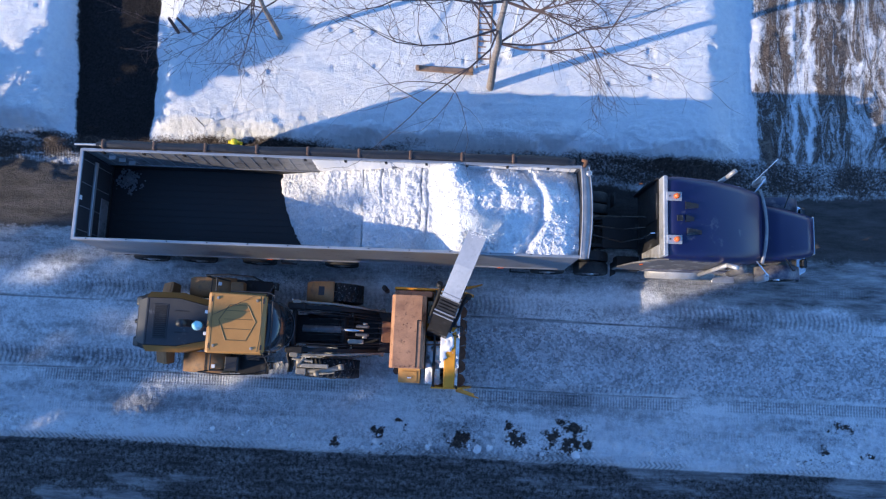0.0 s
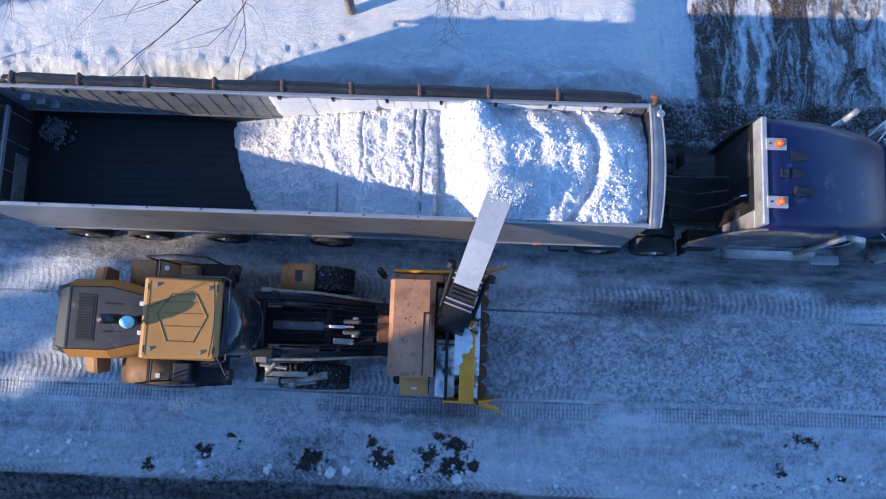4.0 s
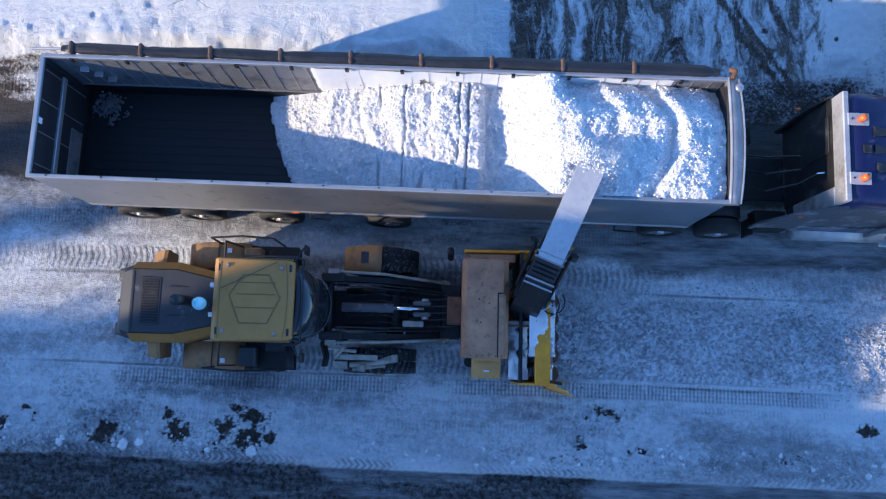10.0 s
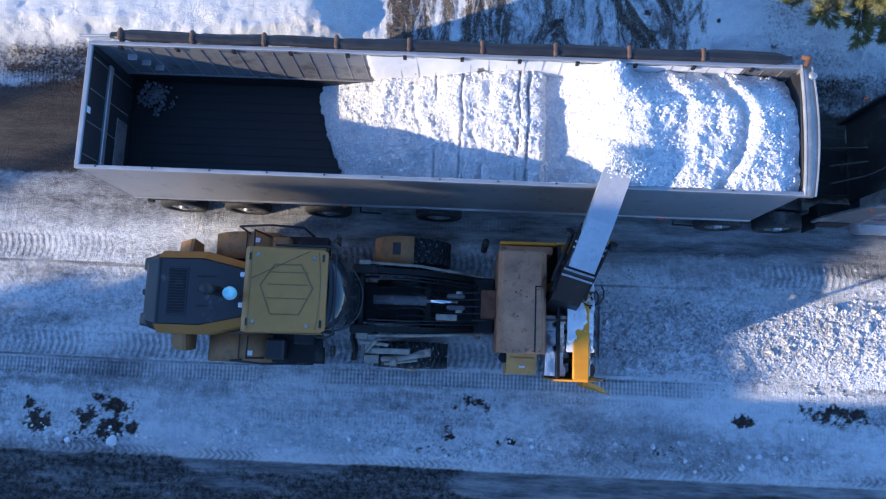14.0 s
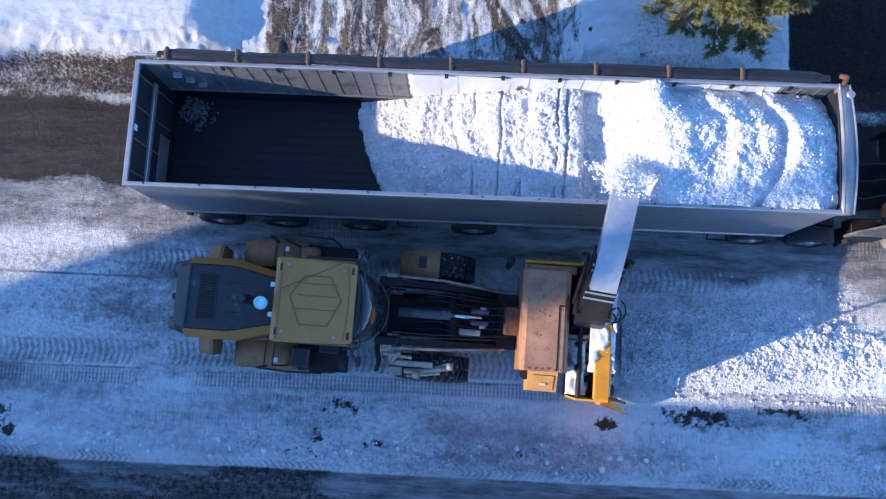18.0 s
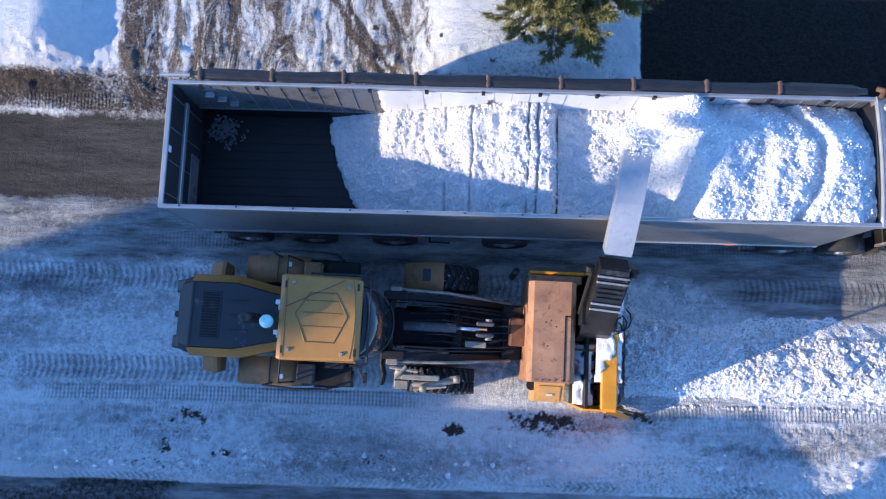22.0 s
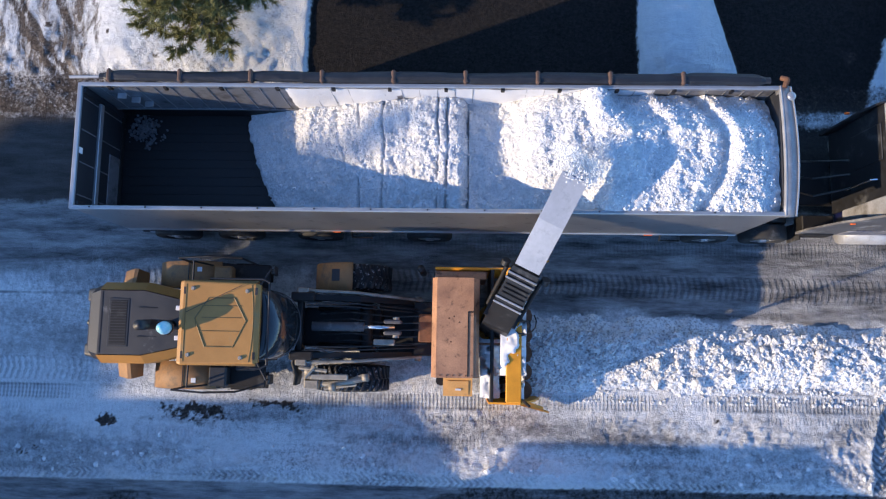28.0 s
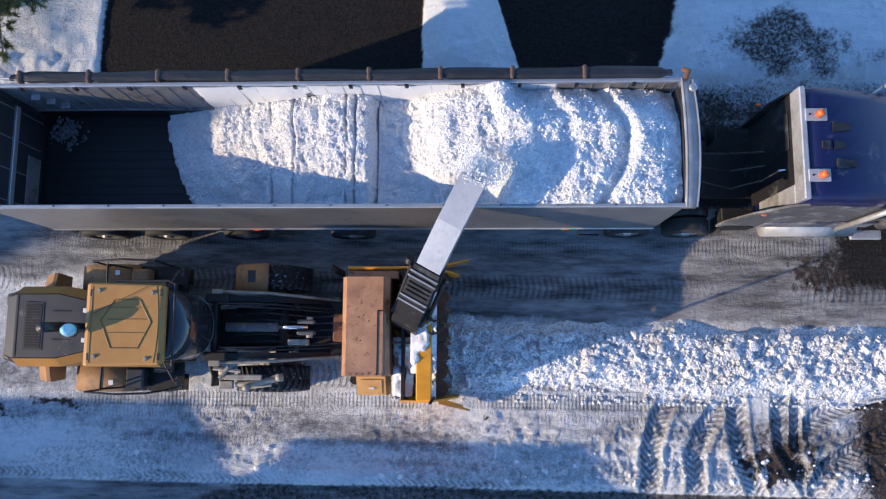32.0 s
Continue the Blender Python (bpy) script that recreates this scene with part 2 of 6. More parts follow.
M_CLUMP = material("frozen_mud", (0.028, 0.022, 0.02), 0.9, 0.0, 0.4, 9, 0.6, 40)


def snow_material(name, base=(0.81, 0.815, 0.82), lump=30.0, bump=0.6, grime=(0.5, 0.45, 0.4), grime_at=0.66):
    m = material(name, base, 0.75, 0.0, 0.05, 1.2, bump, lump, dirt=grime, dirt_amount=max(0.0, (0.62 - grime_at) / 0.4 + 0.02), dirt_scale=2.5)
    b = m.node_tree.nodes["Principled BSDF"]
    b.inputs["Specular IOR Level"].default_value = 0.25
    return m


M_SNOW = snow_material("blown_snow")
def chunk_material(name="broken_snow", low=(0.58, 0.585, 0.60), spread=0.5, high=(0.90, 0.91, 0.92), grain=38.0):
    """Broken snow: cells of differing brightness with dark gaps."""
    m = bpy.data.materials.new(name)
    m.use_nodes = True
    n, l = m.node_tree.nodes, m.node_tree.links
    b = n["Principled BSDF"]
    b.inputs["Roughness"].default_value, b.inputs["Specular IOR Level"].default_value = 0.8, 0.25
    geo = n.new("ShaderNodeNewGeometry")
    wob = n.new("ShaderNodeTexNoise")
    wob.inputs["Scale"].default_value, wob.inputs["Detail"].default_value = 9.0, 3.0
    l.new(geo.outputs["Position"], wob.inputs["Vector"])
    add = n.new("ShaderNodeMix")
    add.data_type = 'VECTOR'
    add.inputs[0].default_value = 0.06
    l.new(geo.outputs["Position"], add.inputs[4]), l.new(wob.outputs["Color"], add.inputs[5])
    vor = n.new("ShaderNodeTexVoronoi")
    vor.inputs["Scale"].default_value = grain
    l.new(add.outputs[1], vor.inputs["Vector"])
    ramp = n.new("ShaderNodeValToRGB")
    ramp.color_ramp.elements[0].color, ramp.color_ramp.elements[1].color = (*low, 1), (*high, 1)
    ramp.color_ramp.elements[0].position, ramp.color_ramp.elements[1].position = 0.05, spread
    sep = n.new("ShaderNodeSeparateColor")
    l.new(vor.outputs["Color"], sep.inputs[0])
    l.new(sep.outputs[0], ramp.inputs[0])
    blot = n.new("ShaderNodeTexNoise")
    blot.inputs["Scale"].default_value, blot.inputs["Detail"].default_value, blot.inputs["Roughness"].default_value = 1.6, 9.0, 0.75
    l.new(geo.outputs["Position"], blot.inputs["Vector"])
    shade = n.new("ShaderNodeMapRange")
    shade.inputs[1].default_value, shade.inputs[2].default_value, shade.inputs[3].default_value, shade.inputs[4].default_value = 0.36, 0.54, min(1.0, 0.45 + low[0] * 0.7), 1.0
    l.new(blot.outputs[0], shade.inputs[0])
    dim = n.new("ShaderNodeMix")
    dim.data_type, dim.blend_type = 'RGBA', 'MULTIPLY'
    dim.inputs[0].default_value = 1.0
    l.new(ramp.outputs[0], dim.inputs[6]), l.new(shade.outputs[0], dim.inputs[7])
    l.new(dim.outputs[2], b.inputs["Base Color"])
    bp = n.new("ShaderNodeBump")
    bp.inputs["Strength"].default_value, bp.inputs["Distance"].default_value, bp.invert = 0.7, 0.025, True
    l.new(vor.outputs["Distance"], bp.inputs["Height"])
    l.new(bp.outputs[0], b.inputs["Normal"])
    return m


def heap_material():
    """Thrown snow: pale lumps with greyer pressed faces and a fine crumbly relief."""
    m = chunk_material("thrown_snow", (0.74, 0.745, 0.755), 0.4)
    n, l = m.node_tree.nodes, m.node_tree.links
    vor = next(k for k in n if k.type == 'TEX_VORONOI')
    vor.inputs["Scale"].default_value = 24.0
    old = next(k for k in n if k.type == 'BUMP')
    old.inputs["Strength"].default_value, old.inputs["Distance"].default_value = 0.6, 0.03
    tc = n.new("ShaderNodeTexCoord")
    fine = n.new("ShaderNodeTexNoise")
    fine.inputs["Scale"].default_value, fine.inputs["Detail"].default_value, fine.inputs["Roughness"].default_value = 46.0, 5.0, 0.75
    l.new(tc.outputs["Object"], fine.inputs["Vector"])
    for k in list(n):
        if k.type == 'NEW_GEOMETRY':
            for lk in list(k.outputs["Position"].links):
                l.new(tc.outputs["Object"], lk.to_socket)
    bp = n.new("ShaderNodeBump")
    bp.inputs["Strength"].default_value, bp.inputs["Distance"].default_value = 0.9, 0.045
    l.new(fine.outputs[0], bp.inputs["Height"])
    l.new(old.outputs[0], bp.inputs["Normal"])
    l.new(bp.outputs[0], n["Principled BSDF"].inputs["Normal"])
    return m


M_WINDROW = chunk_material("broken_snow", (0.40, 0.405, 0.42), 0.5, (0.83, 0.84, 0.85), 30.0)
M_WEST_RUBBLE = [chunk_material("west_broken_snow", (0.30 + 0.028 * k, 0.305 + 0.028 * k, 0.32 + 0.028 * k), 0.9 - 0.04 * k, (0.62 + 0.028 * k, 0.63 + 0.028 * k, 0.65 + 0.027 * k), 17.0 + 2 * k) for k in range(10)]   # paler towards the east
M_SNOW_LUMP = snow_material("snow_lumps", (0.76, 0.765, 0.775), 40)


def ground_material():
    """Snow, mud and asphalt by three masks that the ground carries, each with its own grain."""
    m = bpy.data.materials.new("winter_ground")
    m.use_nodes = True
    n, l = m.node_tree.nodes, m.node_tree.links
    b = n["Principled BSDF"]
    b.inputs["Specular IOR Level"].default_value = 0.3
    tc = n.new("ShaderNodeTexCoord")
    def nz(s, detail=6.0, rgh=0.65):
        t = n.new("ShaderNodeTexNoise")
        t.inputs["Scale"].default_value, t.inputs["Detail"].default_value, t.inputs["Roughness"].default_value = s, detail, rgh
        l.new(tc.outputs["Object"], t.inputs["Vector"])
        return t.outputs[0]
    def attr(name):
        a = n.new("ShaderNodeAttribute")
        a.attribute_name = name
        return a.outputs["Fac"]
    def ramp(fac, *stops):
        r = n.new("ShaderNodeValToRGB")
        while len(r.color_ramp.elements) < len(stops):
            r.color_ramp.elements.new(0.5)
        for e, (p, c) in zip(r.color_ramp.elements, stops):
            e.position, e.color = p, (*c, 1)
        l.new(fac, r.inputs[0])
        return r.outputs[0]
    def mixed(fac, a, c):
        x = n.new("ShaderNodeMix")
        x.data_type = 'RGBA'
        l.new(fac, x.inputs[0]), l.new(a, x.inputs[6]), l.new(c, x.inputs[7])
        return x.outputs[2]
    def math_node(op, a, c):
        x = n.new("ShaderNodeMath")
        x.operation = op
        for i, v in enumerate((a, c)):
            if isinstance(v, (int, float)):
                x.inputs[i].default_value = v
            else:
                l.new(v, x.inputs[i])
        return x.outputs[0]
    def edge(mask, grain, amount, soft=0.08):
        """A mask whose border is broken up by a grain."""
        s = math_node('ADD', mask, math_node('MULTIPLY', math_node('SUBTRACT', grain, 0.5), amount))
        r = n.new("ShaderNodeMapRange")
        r.inputs[1].default_value, r.inputs[2].default_value = 0.5 - soft, 0.5 + soft
        l.new(s, r.inputs[0])
        return r.outputs[0]
    stretch = n.new("ShaderNodeMapping")
    stretch.inputs["Scale"].default_value = (0.22, 1.3, 1.0)
    l.new(tc.outputs["Object"], stretch.inputs["Vector"])
    def streak(s, detail=8.0, rgh=0.7):
        t = n.new("ShaderNodeTexNoise")
        t.inputs["Scale"].default_value, t.inputs["Detail"].default_value, t.inputs["Roughness"].default_value = s, detail, rgh
        l.new(stretch.outputs[0], t.inputs["Vector"])
        return t.outputs[0]
    fine, mid = nz(34, 6, 0.7), nz(6, 7, 0.7)
    snow = ramp(mid, (0.25, (0.76, 0.78, 0.82)), (0.6, (0.88, 0.90, 0.92)))
    packed = ramp(streak(1.3), (0.28, (0.50, 0.505, 0.52)), (0.42, (0.82, 0.83, 0.85)), (0.54, (0.96, 0.97, 0.98)))
    speck = ramp(nz(11, 9, 0.85), (0.43, (0.26, 0.26, 0.27)), (0.48, (0.70, 0.71, 0.73)), (0.53, (1, 1, 1)))
    mul = n.new("ShaderNodeMix")
    mul.data_type, mul.blend_type = 'RGBA', 'MULTIPLY'
    l.new(attr("grit"), mul.inputs[0])
    l.new(packed, mul.inputs[6]), l.new(speck, mul.inputs[7])
    packed = mul.outputs[2]
    mud = ramp(nz(11, 8, 0.75), (0.36, (0.018, 0.015, 0.014)), (0.56, (0.075, 0.058, 0.05)), (0.74, (0.26, 0.22, 0.19)))
    tar = ramp(nz(14, 8, 0.75), (0.34, (0.009, 0.0085, 0.009)), (0.72, (0.040, 0.035, 0.034)))
    frost = ramp(streak(2.6), (0.60, (0, 0, 0)), (0.82, (0.09, 0.09, 0.09)))
    frosted = n.new("ShaderNodeMix")
    frosted.data_type = 'RGBA'
    l.new(frost, frosted.inputs[0]), l.new(tar, frosted.inputs[6])
    frosted.inputs[7].default_value = (0.15, 0.155, 0.17, 1)
    pale_tar = ramp(streak(2.2, 9, 0.75), (0.30, (0.036, 0.034, 0.034)), (0.66, (0.150, 0.140, 0.135)))
    asphalt = mixed(attr("pale_tar"), frosted.outputs[2], pale_tar)
    col = mixed(attr("packed"), snow, packed)
    film = ramp(streak(3.2), (0.30, (0.05, 0.05, 0.054)), (0.46, (0.22, 0.222, 0.23)), (0.66, (0.46, 0.465, 0.475)))
    wide = math_node('ADD', math_node('MULTIPLY', streak(0.62, 4, 0.6), 0.55), math_node('MULTIPLY', nz(4.5, 10, 0.82), 0.45))
    patchy = ramp(wide, (0.38, (0.15, 0.15, 0.165)), (0.44, (0.42, 0.425, 0.44)), (0.495, (0.86, 0.865, 0.87)), (0.53, (1, 1, 1)))
    pm = n.new("ShaderNodeMix")
    pm.data_type, pm.blend_type = 'RGBA', 'MULTIPLY'
    l.new(attr("packed"), pm.inputs[0]), l.new(col, pm.inputs[6]), l.new(patchy, pm.inputs[7])
    col = mixed(edge(attr("film"), nz(7, 9, 0.8), 1.0, 0.22), pm.outputs[2], film)
    col = mixed(edge(attr("bare"), nz(8, 8, 0.75), 1.0, 0.16), col, asphalt)
    # tyre prints: bars along a way that the ground carries, slanting from its middle
    tread, aside = attr("tread"), math_node('ABSOLUTE', attr("across"), 0.0)
    bars = math_node('SINE', math_node('MULTIPLY', math_node('ADD', attr("along"), math_node('MULTIPLY', attr("slant"), aside)), 2 * math.pi / 0.15), 0.0)
    ribs = math_node('COSINE', math_node('MULTIPLY', aside, 2 * math.pi / 0.19), 0.0)
    relief = math_node('ADD', bars, math_node('MULTIPLY', ribs, math_node('SUBTRACT', 0.5, math_node('MULTIPLY', attr("slant"), 0.6))))
    relief = math_node('ADD', relief, math_node('MULTIPLY', math_node('SUBTRACT', nz(9, 5, 0.7), 0.5), 1.6))
    lugs = n.new("ShaderNodeMapRange")
    lugs.inputs[1].default_value, lugs.inputs[2].default_value, lugs.inputs[3].default_value, lugs.inputs[4].default_value = -0.7, 0.4, 0.0, 1.0
    l.new(relief, lugs.inputs[0])
    pressed = math_node('MULTIPLY', tread, math_node('SUBTRACT', 1.0, lugs.outputs[0]))
    # Grooves darkened in the colour, in place of the shade inside the prints.
    groove = n.new("ShaderNodeMix")
    groove.data_type, groove.blend_type = 'RGBA', 'MULTIPLY'
    l.new(math_node('MULTIPLY', pressed, 0.75), groove.inputs[0]), l.new(col, groove.inputs[6])
    groove.inputs[7].default_value = (0.42, 0.42, 0.44, 1)
    col = groove.outputs[2]
    mudmask = edge(attr("mud"), nz(13, 10, 0.8), 1.3, 0.15)
    col = mixed(mudmask, col, mud)
    across = n.new("ShaderNodeMapping")
    across.inputs["Scale"].default_value, across.inputs["Rotation"].default_value = (1.35, 0.36, 1.0), (0, 0, 0.10)
    l.new(tc.outputs["Object"], across.inputs["Vector"])
    rut = n.new("ShaderNodeTexNoise")
    rut.inputs["Scale"].default_value, rut.inputs["Detail"].default_value, rut.inputs["Roughness"].default_value, rut.inputs["Distortion"].default_value = 1.7, 11.0, 0.76, 1.3
    l.new(across.outputs[0], rut.inputs["Vector"])
    soil = ramp(math_node('ADD', math_node('MULTIPLY', rut.outputs[0], 0.5), math_node('MULTIPLY', nz(18, 8, 0.8), 0.5)), (0.40, (0.016, 0.012, 0.010)), (0.50, (0.07, 0.052, 0.042)), (0.60, (0.24, 0.20, 0.165)))
    col = mixed(edge(attr("drive"), math_node('ADD', math_node('MULTIPLY', rut.outputs[0], 0.75), math_node('MULTIPLY', nz(15, 8, 0.8), 0.25)), 2.6, 0.16), col, soil)
    grain = ramp(nz(55, 4, 0.8), (0.36, (0.60, 0.605, 0.62)), (0.47, (1, 1, 1)))
    gm = n.new("ShaderNodeMix")
    gm.data_type, gm.blend_type = 'RGBA', 'MULTIPLY'
    gm.inputs[0].default_value = 0.35
    l.new(col, gm.inputs[6]), l.new(grain, gm.inputs[7])
    l.new(gm.outputs[2], b.inputs["Base Color"])
    wet = math_node('MULTIPLY', attr("bare"), -0.25)
    l.new(math_node('ADD', math_node('ADD', 0.62, math_node('MULTIPLY', mid, 0.3)), wet), b.inputs["Roughness"])
    bp = n.new("ShaderNodeBump")
    bp.inputs["Strength"].default_value, bp.inputs["Distance"].default_value = 1.0, 0.06
    l.new(math_node('ADD', fine, math_node('MULTIPLY', mid, 1.6)), bp.inputs["Height"])
    cut = n.new("ShaderNodeBump")
    cut.inputs["Strength"].default_value, cut.inputs["Distance"].default_value = 1.0, 0.035
    l.new(math_node('MULTIPLY', tread, lugs.outputs[0]), cut.inputs["Height"]), l.new(bp.outputs[0], cut.inputs["Normal"])
    l.new(cut.outputs[0], b.inputs["Normal"])
    l.new(math_node('SUBTRACT', 0.3, math_node('MULTIPLY', attr("bare"), 0.24)), b.inputs["Specular IOR Level"])
    return m


M_GROUND = ground_material()


# ---- mesh helpers ----
def part(name, bm, mat, parent=None, label="", smooth=False):
    me = bpy.data.meshes.new(name)
    bm.to_mesh(me)
    bm.free()
    me.materials.append(mat)
    if smooth:
        me.polygons.foreach_set("use_smooth", [True] * len(me.polygons))
    ob = new(name, me)
    ob.parent = parent
    if label:
        ob["label"] = label
    return ob


def thing(name, label, category, group="", at=(0, 0, 0)):
    e = new(name)
    e.empty_display_size = 0.3
    e.location = at
    return tagged(e, label, category, group)


def add_box(bm, x0, x1, y0, y1, z0, z1, bevel=0.02, m=None):
    r = bmesh.ops.create_cube(bm, size=1)
    vs = r["verts"]
    bmesh.ops.scale(bm, vec=(x1 - x0, y1 - y0, z1 - z0), verts=vs)
    bmesh.ops.translate(bm, vec=((x0 + x1) / 2, (y0 + y1) / 2, (z0 + z1) / 2), verts=vs)
    if bevel:
        es = list({e for v in vs for e in v.link_edges})
        vs = list({v for f in bmesh.ops.bevel(bm, geom=es, offset=bevel, segments=1, affect='EDGES')["faces"] for v in f.verts} | {v for v in vs if v.is_valid})
    if m:
        bmesh.ops.transform(bm, matrix=m, verts=vs)
    return bm


def box(x0, x1, y0, y1, z0, z1, bevel=0.02, m=None):
    return add_box(bmesh.new(), x0, x1, y0, y1, z0, z1, bevel, m)


def add_rod(bm, a, b, r0, r1=None, sides=10, caps=True):
    a, b = Vector(a), Vector(b)
    q = (b - a).to_track_quat('Z', 'Y').to_matrix().to_4x4()
    bmesh.ops.create_cone(bm, cap_ends=caps, segments=sides, radius1=r0, radius2=r0 if r1 is None else r1, depth=(b - a).length, matrix=Matrix.Translation((a + b) / 2) @ q)
    return bm


def rod(a, b, r0, r1=None, sides=10):
    return add_rod(bmesh.new(), a, b, r0, r1, sides)


def pipe(points, r, sides=8):
    bm = bmesh.new()
    for a, b in zip(points, points[1:]):
        add_rod(bm, a, b, r, None, sides)
    for p in points[1:-1]:
        bmesh.ops.create_uvsphere(bm, u_segments=sides, v_segments=5, radius=r * 1.02, matrix=Matrix.Translation(p))
    return bm


def loft(rings, close=True):
    """A skin over rings with equally many points each, capped at both ends."""
    bm = bmesh.new()
    rows = [[bm.verts.new(p) for p in ring] for ring in rings]
    k = len(rows[0])
    for a, b in zip(rows, rows[1:]):
        for i in range(k):
            bm.faces.new((a[i], a[(i + 1) % k], b[(i + 1) % k], b[i]))
    if close:
        bm.faces.new(rows[0][::-1]), bm.faces.new(rows[-1])
    bmesh.ops.recalc_face_normals(bm, faces=bm.faces)
    return bm


def section(x, y0, y1, z0, z1, r=0.12, k=3, taper=0.0):
    """A rounded upright section across the x axis, narrower at the top by taper."""
    pts = []
    for cy, cz, a0 in ((y1 - r, z1 - r, 0), (y0 + r, z1 - r, 90), (y0 + r, z0 + r, 180), (y1 - r, z0 + r, 270)):
        for i in range(k + 1):
            a = radians(a0 + 90 * i / k)
            y, z = cy + r * math.cos(a), cz + r * math.sin(a)
            mid = (y0 + y1) / 2
            y = mid + (y - mid) * (1 - taper * (z - z0) / (z1 - z0))
            pts.append((x, y, z))
    return pts


def ico(bm, p, r, sub=1, squash=1.0, jitter=0.0, rnd=random):
    v = bmesh.ops.create_icosphere(bm, subdivisions=sub, radius=r, matrix=Matrix.Translation(p))["verts"]
    for q in v:
        d = q.co - Vector(p)
        d.z *= squash
        q.co = Vector(p) + d * (1 + rnd.uniform(-jitter, jitter))
    return bm


# lattice noise for the shapes of ground and snow
def lattice(x, y, seed):
    def h(i, j):
        v = np.sin(i * 127.1 + j * 311.7 + seed * 74.7) * 43758.5453
        return v - np.floor(v)
    i, j = np.floor(x), np.floor(y)
    u, v = x - i, y - j
    u, v = u * u * (3 - 2 * u), v * v * (3 - 2 * v)
    return (h(i, j) * (1 - u) + h(i + 1, j) * u) * (1 - v) + (h(i, j + 1) * (1 - u) + h(i + 1, j + 1) * u) * v


def cloud(x, y, scale, seed=0, octaves=4, gain=0.5):
    """Layered noise from 0 to 1."""
    s, a, t = 0.0, 1.0, 0.0
    for k in range(octaves):
        c, sn = math.cos(k * 1.1 + 0.4), math.sin(k * 1.1 + 0.4)
        s = s + a * lattice((c * x - sn * y) * scale, (sn * x + c * y) * scale, seed + k * 13)
        t, a, scale = t + a, a * gain, scale * 2.03
    return s / t


def step(a, b, v):
    w = np.clip((v - a) / (b - a), 0, 1)
    return w * w * (3 - 2 * w)


def band(v, lo, hi, soft):
    return step(lo - soft, lo + soft, v) * (1 - step(hi - soft, hi + soft, v))


def sheet(name, xs, ys, height, masks, mat):
    """A grid mesh with heights and named masks."""
    X, Y = np.meshgrid(xs, ys)
    Z = height(X, Y)
    nx, ny = len(xs), len(ys)
    co = np.stack([X, Y, Z], -1).reshape(-1, 3)
    i = (np.arange(ny - 1)[:, None] * nx + np.arange(nx - 1)[None, :]).ravel()
    quads = np.stack([i, i + 1, i + nx + 1, i + nx], 1)
    me = bpy.data.meshes.new(name)
    me.vertices.add(len(co)), me.loops.add(quads.size), me.polygons.add(len(quads))
    me.vertices.foreach_set("co", co.ravel())
    me.loops.foreach_set("vertex_index", quads.ravel())
    me.polygons.foreach_set("loop_start", np.arange(len(quads)) * 4)
    me.polygons.foreach_set("use_smooth", np.ones(len(quads), bool))
    for key, fn in masks.items():
        me.attributes.new(key, 'FLOAT', 'POINT').data.foreach_set("value", fn(X, Y).ravel().astype(np.float32))
    me.update()
    me.validate()
    me.materials.append(mat)
    return new(name, me)


# ---- the ground: street, banks, yards and driveways in one sheet ----
def south_edge(x):
    saw = np.abs((x / 0.24) % 1.0 - 0.3) * cloud(x, x * 0 + 3, 0.7, 55)
    return -6.98 + 0.22 * (cloud(x, x * 0, 0.3, 5, 5, 0.6) - 0.5) + 0.10 * saw


KEPT = {}


def bare_mask(x, y):
    key = x.shape
    if key not in KEPT or x.size < 9:
        KEPT[key] = bare_raw(x, y)
    return KEPT[key]


def bare_raw(x, y):
    """Where the asphalt lies bare: a lane along each side of the street and the cleared driveways."""
    wob = 0.45 * (cloud(x, y, 0.9, 3) - 0.5)
    south = (1 - step(-0.06, 0.06, y - south_edge(x))) * (0.57 - 0.36 * step(0.46, 0.62, cloud(x * 0.35, y * 1.3, 0.7, 19, 5, 0.6)))
    lane = band(y + wob, -0.45, 1.75, 0.25) * (0.75 + 0.25 * cloud(x * 0.4, y * 2, 1.0, 23))

    up = step(1.7, 2.3, y)
    d1 = step(-25.25, -24.95, x + wob + 0.1 * (y - 2.2)) * (1 - step(-22.8, -22.5, x + wob + 0.05 * (y - 2.5))) * up
    d2 = band(x + wob * 0.4, 10.0, 18.15, 0.12) * up
    d3 = step(20.45, 20.65, x + wob * 0.5 + 0.28 * (y - 3.07)) * (1 - step(23.75, 24.05, x + wob - 0.3 * (y - 2.9))) * up
    far_east = step(27.4, 28.4, x + wob) * band(y, -2.3, 1.5, 0.3) * 0.75
    return np.clip(np.maximum.reduce([south, lane, d1, d2, d3, far_east]), 0, 1)


